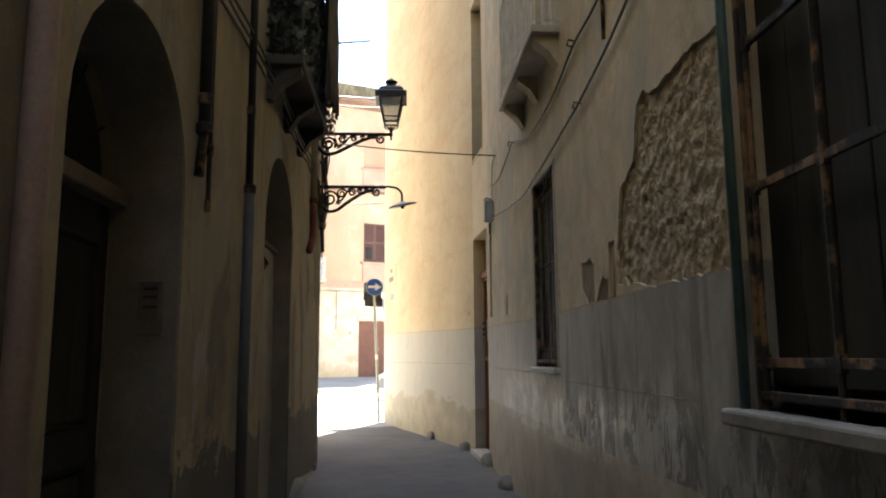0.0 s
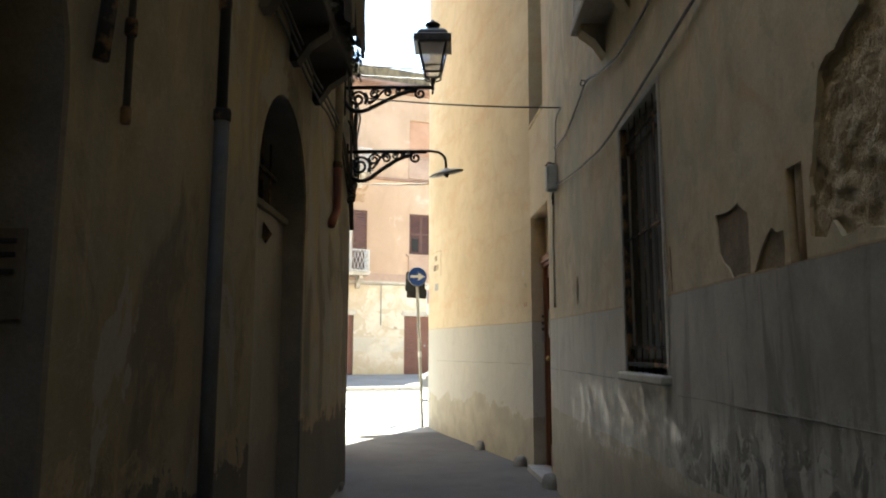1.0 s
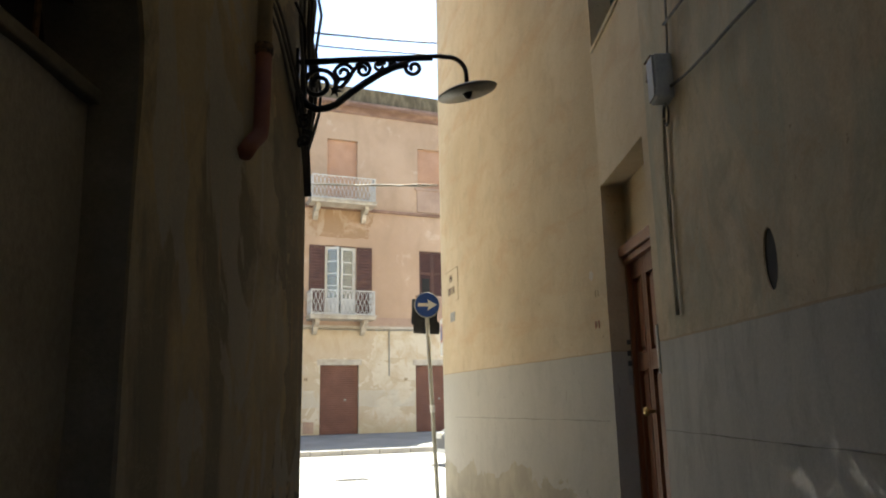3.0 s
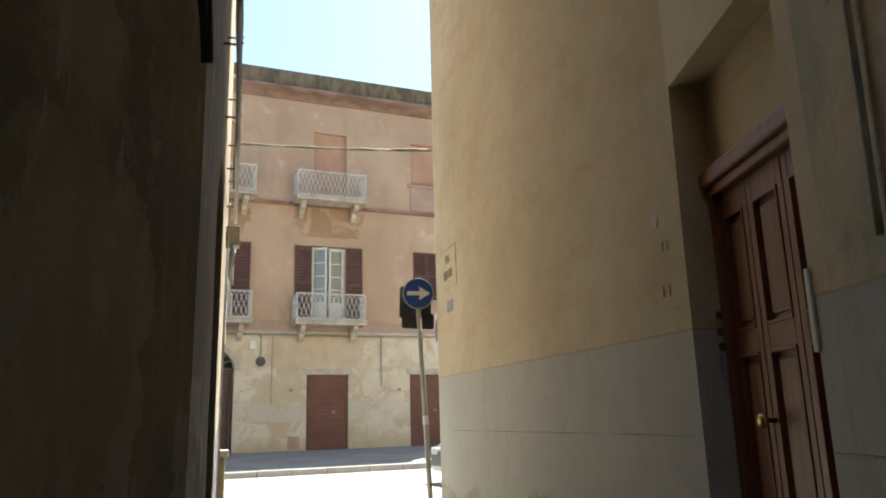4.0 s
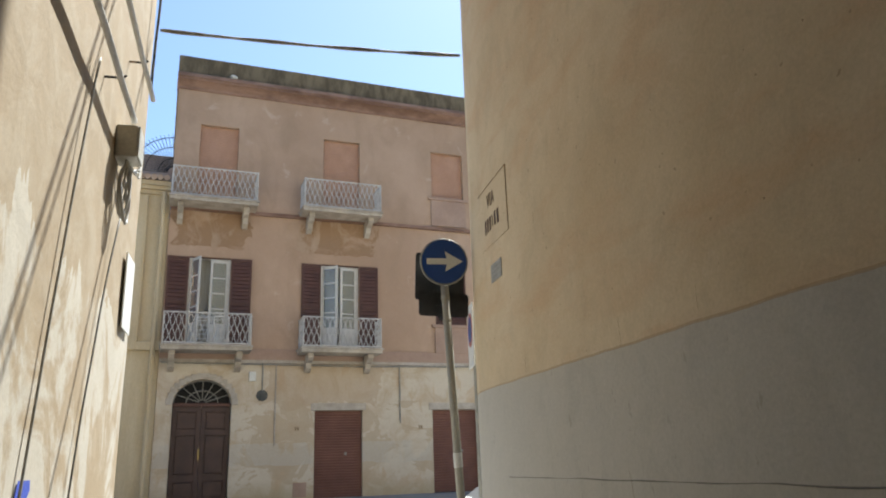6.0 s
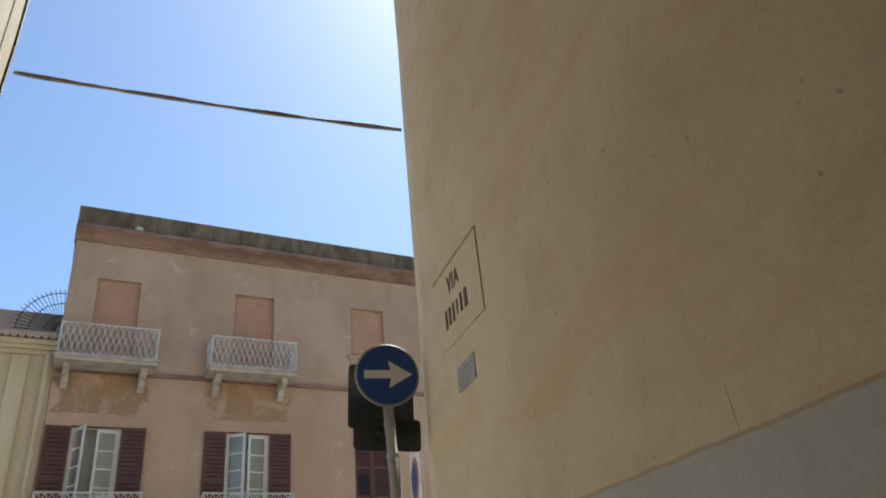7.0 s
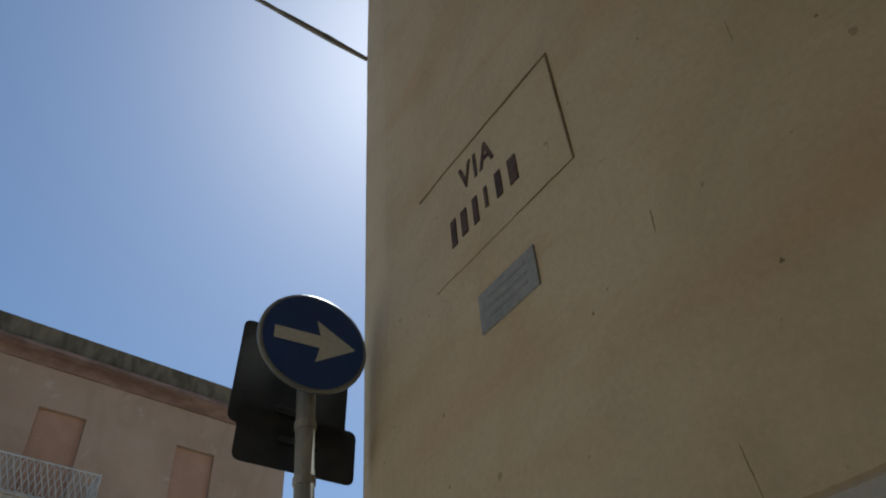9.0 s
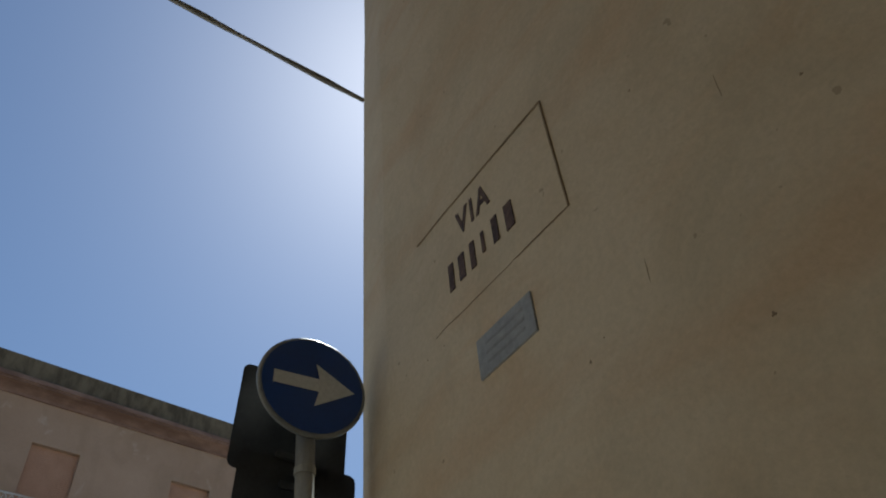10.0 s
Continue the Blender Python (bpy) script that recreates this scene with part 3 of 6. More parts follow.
def wall_mesh(line, outline, holes, thick, step=0.3, rough=0.006):
    """A wall of real thickness along a line, with openings cut through it."""
    loops = [outline] + holes
    pts, edges = [], []

    def dense(poly):
        out = []
        for (ax, ay), (bx, by) in zip(poly, poly[1:] + poly[:1]):
            n = max(1, int(math.hypot(bx - ax, by - ay) / step))
            out += [(ax + (bx - ax) * i / n, ay + (by - ay) * i / n) for i in range(n)]
        return out
    loops = [dense(p) for p in loops]
    for p in loops:
        k = len(pts)
        pts += [Vector(q) for q in p]
        edges += [(k + i, k + (i + 1) % len(p)) for i in range(len(p))]
    s0, s1 = min(p[0] for p in outline), max(p[0] for p in outline)
    z0, z1 = min(p[1] for p in outline), max(p[1] for p in outline)
    # the line's own bends get a column of points
    cols = sorted(set([round(s0 + step * i, 4) for i in range(1, int((s1 - s0) / step))] + [s for s in line.s if s0 < s < s1]))
    for s in cols:
        for j in range(1, int((z1 - z0) / step)):
            z = z0 + step * j
            if inside(loops[0], s, z) and not any(inside(h, s, z) for h in loops[1:]):
                pts.append(Vector((s, z)))
    vs, es, fs, *_ = geometry.delaunay_2d_cdt(pts, edges, [], 0, 1e-5)
    bm = bmesh.new()
    front, back = [], []
    for v in vs:
        p = line.at(v.x, v.y, 0)
        _, _, n = line.basis(v.x)
        w = wall_noise(v.x, v.y, rough)
        front.append(bm.verts.new(p + n * w))
        back.append(bm.verts.new(line.at(v.x, v.y, -thick)))
    keep = []
    for f in fs:
        cx, cy = sum(vs[i].x for i in f) / len(f), sum(vs[i].y for i in f) / len(f)
        if inside(loops[0], cx, cy) and not any(inside(h, cx, cy) for h in loops[1:]):
            keep.append(f)
    count = {}
    for f in keep:
        bm.faces.new([front[i] for i in f])
        bm.faces.new([back[i] for i in reversed(f)])
        for a, b in zip(f, f[1:] + f[:1]):
            count.setdefault((min(a, b), max(a, b)), []).append((a, b))
    for k, v in count.items():
        if len(v) == 1:
            a, b = v[0]
            bm.faces.new((front[b], front[a], back[a], back[b]))
    bmesh.ops.delete(bm, geom=[v for v in bm.verts if not v.link_faces], context="VERTS")
    return bm


def wall(name, line, outline, holes, thick, material, label, step=0.3, rough=0.006):
    ob = part(name, wall_mesh(line, outline, holes, thick, step, rough), material)
    return tagged(ob, label, "wall", "", "structure")


def grid_panel(line, s0, s1, z0, z1, out, nx, nz, bump, seed=0.0, keep=None):
    """A panel along the wall at a depth, displaced by a height function."""
    bm = bmesh.new()
    vv = {}
    for i in range(nx + 1):
        for j in range(nz + 1):
            s, z = s0 + (s1 - s0) * i / nx, z0 + (z1 - z0) * j / nz
            vv[i, j] = bm.verts.new(line.at(s, z, out + bump(s, z)))
    for i in range(nx):
        for j in range(nz):
            if keep is None or keep(s0 + (s1 - s0) * (i + 0.5) / nx, z0 + (z1 - z0) * (j + 0.5) / nz):
                bm.faces.new((vv[i, j], vv[i + 1, j], vv[i + 1, j + 1], vv[i, j + 1]))
    bmesh.ops.delete(bm, geom=[v for v in bm.verts if not v.link_faces], context="VERTS")
    return bm


# ---- lines of the walls ----
RIGHT = Line([(-2.713, -6.0), (4.10, 9.57), (4.20, 9.83), (4.545, 10.77), (4.70, 11.75), (4.84, 12.9), (5.12, 14.94), (5.20, 15.5),
              (5.27, 15.86), (5.37, 16.13), (5.55, 16.34), (5.80, 16.50), (6.1, 16.56), (20.0, 16.9)], 1)
LEFT = Line([(-5.31, -6.0), (2.20, 10.68), (2.30, 11.35), (2.56, 13.4), (2.86, 15.98), (2.885, 16.2), (2.80, 16.4), (-14.0, 16.9)], -1)
rs, ls = RIGHT.sy, LEFT.sy


# ---- ground ----
def ground_z(y):
    pts = [(-400, 0.0), (17.0, 0.0), (26.9, 0.10), (27.0, 0.10), (40, 0.10), (600, 0.1)]
    for (a, za), (b, zb) in zip(pts, pts[1:]):
        if a <= y <= b:
            return za + (zb - za) * (y - a) / (b - a)
    return 0.0


bm = bmesh.new()
xs = [-400, -60, -20] + [-10 + i for i in range(0, 31)] + [40, 100, 400]
ys = [-400, -60, -8] + [-6 + 0.5 * i for i in range(0, 47)] + [18 + i for i in range(0, 10)] + [34, 60, 400]
gv = {(i, j): bm.verts.new((x, y, ground_z(y) + (0.012 * noise.noise(Vector((x * 0.8, y * 0.8, 0))) if abs(x) < 21 and -6 <= y <= 26 else 0))) for i, x in enumerate(xs) for j, y in enumerate(ys)}
for i in range(len(xs) - 1):
    for j in range(len(ys) - 1):
        bm.faces.new((gv[i, j], gv[i + 1, j], gv[i + 1, j + 1], gv[i, j + 1]))
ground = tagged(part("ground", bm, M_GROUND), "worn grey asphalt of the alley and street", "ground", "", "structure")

# ---- the two alley walls ----
RH, LH = 15.0, 13.0
DOOR = (rs(9.71), rs(10.76), 0.0, 3.04)
WIN_A = (rs(5.82), rs(6.62), 1.26, 2.79)
WIN_B = (rs(1.90), rs(3.09), 1.17, 2.85)
WIN_U = (rs(9.9), rs(10.74), 4.20, 6.6)
WIN_C = (rs(5.95), rs(6.85), 3.72, 5.9)


def ragged(poly, amp, seed):
    """Break a polygon's outline up, as torn plaster."""
    rng = random.Random(seed)
    out = []
    for (ax, ay), (bx, by) in zip(poly, poly[1:] + poly[:1]):
        n = max(1, int(math.hypot(bx - ax, by - ay) / 0.045))
        for i in range(n):
            k = i / n
            a = amp * (0.3 if i == 0 else 1.0)
            out.append((ax + (bx - ax) * k + rng.uniform(-a, a), ay + (by - ay) * k + rng.uniform(-a, a)))
    return out


PATCH = ragged([(rs(3.135), 1.645), (rs(3.4), 1.65), (rs(3.95), 1.66), (rs(4.12), 1.69), (rs(4.20), 1.70), (rs(4.24), 1.69), (rs(4.28), 1.69), (rs(4.32), 1.75), (rs(4.36), 1.70), (rs(4.44), 1.72), (rs(4.43), 1.9), (rs(4.34), 2.2), (rs(4.22), 2.26), (rs(4.13), 2.30), (rs(4.05), 2.55), (rs(3.96), 2.60), (rs(3.88), 2.55), (rs(3.72), 2.55), (rs(3.45), 2.56), (rs(3.135), 2.54)], 0.012, 3)
PATCH_2 = ragged([(rs(4.86), 1.655), (rs(5.02), 1.657), (rs(5.05), 1.70), (rs(5.14), 1.77), (rs(5.16), 1.93), (rs(5.08), 1.925), (rs(4.95), 1.935), (rs(4.86), 1.88)], 0.009, 5)
PATCH_3 = ragged([(rs(4.61), 1.652), (rs(4.83), 1.656), (rs(4.76), 1.74), (rs(4.72), 1.775), (rs(4.685), 1.795), (rs(4.65), 1.77), (rs(4.605), 1.772)], 0.008, 6)
PATCH_4 = ragged([(rs(5.72), 1.67), (rs(5.755), 1.67), (rs(5.76), 1.88), (rs(5.735), 1.90)], 0.006, 8)
SLOT = rect(rs(4.47), rs(4.572), 1.655, 1.965)
VENT = [(rs(8.16) + 0.065 * math.cos(a * math.pi / 8), 1.90 + 0.125 * math.sin(a * math.pi / 8)) for a in range(16)]
right_wall = wall("wall_right", RIGHT, [(0, -0.3), (RIGHT.s[-1], -0.3), (RIGHT.s[-1], RH), (0, RH)],
                  [rect(*DOOR), rect(*WIN_A), rect(*WIN_B), rect(*WIN_U), rect(*WIN_C), PATCH, PATCH_2, PATCH_3, PATCH_4, SLOT, VENT], 0.5, M_RIGHT,
                  "ochre plastered house wall over a grey peeling dado")
ARCH1 = (ls(4.06), ls(5.27), 0.0, 2.17)
ARCH2 = (ls(7.22), ls(8.5), 0.0, 2.42)
NICHE = 0.13                     # depth of the walled-up arch near the street
ARCH3 = (ls(12.05), ls(13.3), 0.0, 2.42)
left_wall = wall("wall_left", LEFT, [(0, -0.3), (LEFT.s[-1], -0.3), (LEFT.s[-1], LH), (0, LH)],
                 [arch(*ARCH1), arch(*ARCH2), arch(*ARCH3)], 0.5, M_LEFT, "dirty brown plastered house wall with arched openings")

# rough closing walls behind the camera, added out of view to darken the alley
end = part("wall_end_unseen", box((-8, -7.2, -0.3), (0, -6.7, 11)), M_LEFT)
tagged(end, "plain unseen wall added to close and darken the alley", "wall", "", "structure")
for nm, a, b in (("roof_right", RIGHT, 1), ("roof_left", LEFT, -1)):
    bm = bmesh.new()
    h = RH if b == 1 else LH
    vs_ = [bm.verts.new(a.at(s, h, -0.02)) for s in a.s]
    far = [bm.verts.new((20 if b == 1 else -14, y, h)) for y in (a.p[-1].y, -6)]
    bm.faces.new(vs_ + far)
    top = bmesh.ops.extrude_face_region(bm, geom=bm.faces[:])
    for v in top["geom"]:
        if isinstance(v, bmesh.types.BMVert):
            v.co.z += 0.25
    tagged(part(nm, bm, M_STONE), "flat stone-edged roof of the alley house", "roof", "", "structure")
# sheets painted near black as the unlit depth behind the openings
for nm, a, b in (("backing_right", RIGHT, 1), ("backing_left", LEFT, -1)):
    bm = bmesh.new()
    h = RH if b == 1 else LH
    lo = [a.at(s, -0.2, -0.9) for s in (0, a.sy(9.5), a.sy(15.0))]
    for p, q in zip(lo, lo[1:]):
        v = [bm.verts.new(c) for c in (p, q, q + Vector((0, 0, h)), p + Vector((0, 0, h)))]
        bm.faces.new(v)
    tagged(part(nm, bm, M_DARK), "dark sheets standing for unlit rooms behind the openings", "interior", "", "structure")


# ---- openings of the right wall ----
CRACKS = ((13.57, 1.92, 13.56, 1.79), (12.95, 1.91, 12.955, 1.80), (14.488, 2.325, 14.487, 2.15), (14.779, 1.92, 14.77, 1.82), (14.79, 2.445, 14.795, 2.386), (14.486, 2.71, 14.493, 2.64), (11.647, 1.485, 11.674, 1.393), (13.6, 1.3, 13.55, 1.1))
PITS = ((14.945, 2.348), (14.997, 2.32), (15.566, 2.376), (14.353, 2.537), (15.668, 3.8), (15.921, 2.41), (15.558, 2.178), (15.605, 2.724), (14.669, 2.9), (14.595, 2.154), (12.533, 2.079), (12.577, 2.975), (12.257, 2.523), (11.629, 2.287), (11.913, 2.12), (12.61, 2.129))
def R(y, z, out=0.02):
    return RIGHT.at(rs(y), z, out + wall_noise(rs(y), z))


def LW(y, z, out=0.02):
    return LEFT.at(ls(y), z, out + wall_noise(ls(y), z))


def leaf(w, h, panels, t=0.05, stile=0.09):
    """A panelled door leaf: x 0..w, z 0..h, front towards +y."""
    bm = bmesh.new()
    add_box(bm, (0, -t, 0), (w, -t * 0.55, h))
    add_box(bm, (0, -t * 0.55, 0), (stile, 0, h), None, 0.004)
    add_box(bm, (w - stile, -t * 0.55, 0), (w, 0, h), None, 0.004)
    zs = [0.0] + [z for p in panels for z in p] + [h]
    for a, b in zip(zs[0::2], zs[1::2]):
        add_box(bm, (stile, -t * 0.55, a), (w - stile, -0.001, b), None, 0.004)
    for a, b in panels:
        # raised field with a moulding round it
        add_box(bm, (stile + 0.035, -t * 0.6, a + 0.04), (w - stile - 0.035, -t * 0.2, b - 0.04), None, 0.012)
        for lo, hi in (((stile, a), (stile + 0.014, b)), ((w - stile - 0.014, a), (w - stile, b)), ((stile, a), (w - stile, a + 0.014)), ((stile, b - 0.014), (w - stile, b))):
            add_box(bm, (lo[0], -t * 0.6, lo[1]), (hi[0], 0.006, hi[1]), None, 0.003)
    return bm


def placed(bm, m):
    bmesh.ops.transform(bm, matrix=m, verts=bm.verts)
    return bm


def front_door():
    a, b, lo, hi = DOOR
    m = RIGHT.matrix((a + b) / 2, 0, -0.18)
    w = b - a
    door = thing("door_1", "brown varnished three-leaf panelled wooden house door, closed", "door", "", "structure")
    fr = bmesh.new()
    for x0, x1 in ((-w / 2, -w / 2 + 0.05), (w / 2 - 0.05, w / 2)):
        add_box(fr, (x0, -0.08, 0.05), (x1, 0.03, 2.46), None, 0.006)
    part("door_frame", placed(fr, m), M_DOOR, door)
    head = bmesh.new()
    add_box(head, (-w / 2, -0.08, 2.41), (w / 2, 0.045, 2.46), None, 0.01)
    add_box(head, (-w / 2, -0.08, 2.46), (w / 2, 0.075, 2.545), None, 0.015)
    part("lintel", placed(head, m), M_DOOR, door)
    x0 = -w / 2 + 0.052
    for lw in (w - 0.116 - 0.63, 0.33, 0.30):
        part("door_leaf", placed(leaf(lw, 2.34, [(0.22, 1.54), (1.65, 2.22)], 0.05, 0.048), m @ pose(x0, 0, 0.07)), M_DOOR, door)
        x0 += lw + 0.006
    x0 = w / 2 - 0.052 - 0.30 - 0.03
    part("knob", placed(lathe([(0.012, 0.0), (0.012, 0.04), (0.03, 0.05), (0.034, 0.062), (0.028, 0.075), (0.012, 0.08)], 16), m @ pose(x0, 0.0, 1.31, -90, 0, 0)), M_BRASS, door, "round worn brass knob", True)
    part("door_step", placed(box((-w / 2, -0.1, -0.05), (w / 2, 0.26, 0.06), None, 0.01), m), M_MARBLE, door, "worn marble threshold")
    # plaster infill over the door, wall of the recess
    inf = part("wall_infill", placed(box((-w / 2 - 0.02, -0.14, 2.545), (w / 2 + 0.02, 0.0, 3.1)), m), M_RIGHT)
    tagged(inf, "ochre plaster infill above the house door", "wall", "", "structure")
    # intercom on the far reveal
    ic = thing("intercom", "dark metal intercom plates on the door reveal", "intercom")
    rm = RIGHT.matrix(b, 0, 0) @ pose(-0.002, -0.15, 0)
    for z0, z1, mat_ in ((1.80, 1.835, M_PIPE), (1.715, 1.755, M_PIPE), (1.64, 1.68, M_PIPE), (1.50, 1.62, M_BOX)):
        part("plate", placed(box((-0.012, -0.028, z0), (0, 0.028, z1), None, 0.004), rm), mat_, ic)
    # white plate at the near edge
    wm = RIGHT.matrix(a, 0, 0)
    part("plate", placed(box((-0.012, -0.012, 1.54), (0.02, 0.008, 1.83), None, 0.004), wm), M_WHITE, thing("white_plate", "narrow white enamel plate beside the house door", "plate"))


front_door()


def grille_window(name, win, label, bars, horizontals, seed, surround=True, deep=0.10, rod=0.007, sill=(0.10, 0.085, 0.075), sill_mat=None):
    a, b, lo, hi = win
    w, h = b - a, hi - lo
    rng = random.Random(seed)
    m = RIGHT.matrix((a + b) / 2, lo, 0)
    t = thing(name, label, "window", "", "structure")
    fr = bmesh.new()
    for x0, x1, z0, z1 in () if not surround else ((-w / 2 - 0.022, -w / 2 + 0.010, -0.0, h + 0.022), (w / 2 - 0.010, w / 2 + 0.022, -0.0, h + 0.022), (-w / 2 + 0.010, w / 2 - 0.010, h - 0.010, h + 0.022)):
        add_box(fr, (x0, -0.12, z0), (x1, 0.012, z1), None, 0.005)
    if surround:
        part("window_frame", placed(fr, m), M_MARBLE, t, "pale stone surround")
    else:
        fr.free()
    part("window_sill", placed(box((-w / 2 - sill[0], -0.25, -sill[2]), (w / 2 + sill[0], sill[1], 0.0), None, 0.012), m), sill_mat or M_MARBLE, t, "thick worn marble sill")
    for k in range(bars):
        x = -w / 2 + 0.045 + (w - 0.09) * k / (bars - 1)
        part("bar", placed(tube([(x, -0.015, 0.0), (x + rng.uniform(-0.004, 0.004), -0.015, h * 0.5), (x, -0.015, h - 0.01)], rod, 6), m), M_RUST, t)
    for z in horizontals:
        bm = bmesh.new()
        add_box(bm, (-w / 2 + 0.005, -0.026, z - rod * 1.3), (w / 2 - 0.005, -0.008, z + rod * 1.3), None, 0.002)
        for k in range(bars):
            x = -w / 2 + 0.045 + (w - 0.09) * k / (bars - 1)
            add_box(bm, (x - rod * 1.5, -0.028, z - rod * 2.4), (x + rod * 1.5, -0.004, z + rod * 2.4), None, 0.002)
        part("crossbar", placed(bm, m), M_RUST, t, "rusted flat crossbar")
    ed = bmesh.new()
    for x in (-w / 2 + 0.016, w / 2 - 0.016):
        add_box(ed, (x - 0.011, -0.035, 0.01), (x + 0.011, 0.002, h - 0.01), None, 0.003)
    add_box(ed, (-w / 2 + 0.02, -0.035, 0.035), (w / 2 - 0.02, 0.0, 0.06), None, 0.003)
    part("edge_bar", placed(ed, m), M_RUST, t)
    # closed board shutters behind
    n = 7
    for k in range(n):
        x0 = -w / 2 + w * k / n
        d = rng.uniform(0, 0.008)
        part("board", placed(box((x0 + 0.004, -deep - 0.03 - d, 0.02), (x0 + w / n - 0.004, -deep - d, h - 0.01), None, 0.004), m), M_BOARD, t)
    rail = bmesh.new()
    for z in (0.12, h - 0.14):
        add_box(rail, (-w / 2 + 0.01, -deep, z - 0.04), (w / 2 - 0.01, -deep + 0.022, z + 0.04), None, 0.004)
    part("rail", placed(rail, m), M_BOARD, t)
    return t


grille_window("window_1", WIN_A, "barred window with rusted iron grille and dark board shutters", 7, (0.14, 0.80, 1.40), 2, True, 0.055, 0.0038, (0.045, 0.055, 0.05))
grille_window("window_2", WIN_B, "large barred window with rusted iron grille and dark shutters", 4, (0.15, 0.72, 1.22), 4, False, 0.075, 0.011, (0.10, 0.085, 0.055), M_SILL)

# upper windows
for nm, wn_, lab in (("window_3", WIN_U, "upper window with dark green shutters in a deep reveal"), ("window_4", WIN_C, "tall glazed balcony window with white frame")):
    a, b, lo, hi = wn_
    w, h = b - a, hi - lo
    m = RIGHT.matrix((a + b) / 2, lo, -0.2)
    t = thing(nm, lab, "window", "", "structure")
    if nm == "window_3":
        for k in (0, 1):
            bm = bmesh.new()
            x0 = -w / 2 + k * w / 2
            add_box(bm, (x0 + 0.004, -0.03, 0.02), (x0 + 0.07, 0.02, h - 0.02), None, 0.004)
            add_box(bm, (x0 + w / 2 - 0.07, -0.03, 0.02), (x0 + w / 2 - 0.004, 0.02, h - 0.02), None, 0.004)
            for i in range(30):
                z = 0.06 + (h - 0.12) * i / 30
                add_box(bm, (x0 + 0.07, -0.02, z), (x0 + w / 2 - 0.07, 0.012, z + 0.05), None)
            part("shutter", placed(bm, m), M_GREEN_WOOD, t)
        part("window_sill", placed(box((-w / 2, -0.1, -0.04), (w / 2, 0.215, 0.0), None, 0.008), m), M_RIGHT, t)
    else:
        for k in (0, 1):
            x0 = -w / 2 + k * w / 2
            bm = bmesh.new()
            for c0, c1, d0, d1 in ((0.0, 0.06, 0.0, h), (w / 2 - 0.06, w / 2, 0.0, h), (0.06, w / 2 - 0.06, 0.0, 0.5), (0.06, w / 2 - 0.06, h - 0.08, h), (0.06, w / 2 - 0.06, h * 0.6, h * 0.6 + 0.05)):
                add_box(bm, (x0 + c0, -0.03, d0), (x0 + c1, 0.02, d1), None, 0.004)
            sash = part("window_frame", placed(bm, m), M_WHITE_WOOD, t)
            part("pane", placed(box((x0 + 0.06, -0.008, 0.5), (x0 + w / 2 - 0.06, 0.0, h - 0.08)), m), M_GLASS, sash)

# exposed rubble behind the lost plaster
def rubble(s, z):
    w = 0.5 * noise.noise(Vector((s * 5, z * 5, 9)))
    d, _ = noise.voronoi(Vector((s * 13 + w, z * 17 + w, 1.7)))
    n = noise.fractal(Vector((s * 22, z * 22, 0.3)), 0.75, 2.0, 4)
    return -0.006 * min(d[0] * 1.5, 0.9) + 0.004 * noise.noise(Vector((s * 3.1, z * 3.1, 5))) + 0.008 * n - 0.006


for k, (y0, y1, z0, z1) in enumerate(((3.115, 4.46, 1.62, 2.70), (4.82, 5.20, 1.62, 2.0), (4.585, 4.85, 1.63, 1.83), (5.70, 5.79, 1.64, 1.93))):
    s0, s1 = rs(y0), rs(y1)
    bm = grid_panel(RIGHT, s0, s1, z0, z1, -0.004, int((s1 - s0) / 0.010), int((z1 - z0) / 0.010), rubble if k == 0 else (lambda s, z: 0.12 * rubble(s, z)))
    ob = part("exposed_masonry", bm, M_MASONRY if k == 0 else M_BARED, None, "", k == 0)
    tagged(ob, "rough tan rubble masonry bared where plaster fell off", "masonry", "", "structure")

stub = part("pipe_stub", tube([RIGHT.at(rs(4.522), z, -0.05) for z in (1.60, 1.75, 2.02)], 0.044, 14), M_BARED, None, "", True)
tagged(stub, "mortared old pipe stub in a chase of the wall", "pipe")

# dark plate just behind the oval cut, painted as the hole's shade
vent = part("vent_shade", box((-0.075, -0.03, -0.135), (0.075, -0.009, 0.135), RIGHT.matrix(rs(8.16), 1.90, 0.0)), M_DARK)
tagged(vent, "dark plate standing for the shade inside the oval vent hole", "vent", "", "structure")

# thin incised joints in the dado
for y0, y1, z in ((3.4, 5.7, 1.17), (6.95, 9.7, 1.21), (10.85, 15.2, 1.24)):
    bm = bmesh.new()
    s0, s1 = rs(y0), rs(y1)
    n = int((s1 - s0) / 0.1)
    pts_ = [RIGHT.at(s0 + (s1 - s0) * i / n, z + 0.006 * noise.noise(Vector((i * 0.3, 0, y0))), wall_noise(s0 + (s1 - s0) * i / n, z) - 0.001) for i in range(n + 1)]
    add_tube(bm, pts_, 0.0035, 5, [0.75 + 0.6 * noise.noise(Vector((i * 0.45, y0, 1))) for i in range(n + 1)])
    tagged(part("trim", bm, M_JOINT), "thin cracked joint line along the dado", "joint", "", "structure")

# hairline cracks and scratches
for y0, z0, y1, z1 in CRACKS:
    n = 9
    bm = tube([R(y0 + (y1 - y0) * i / n, z0 + (z1 - z0) * i / n + 0.02 * noise.noise(Vector((i * 0.8, y0 * 3, 4))), 0.0) for i in range(n + 1)], 0.0008, 5, [0.25 + 0.9 * math.sin(math.pi * (i + 0.5) / (n + 1)) for i in range(n + 1)])
    tagged(part("trim", bm, M_GROOVE), "hairline crack in the ochre plaster", "crack", "", "structure")

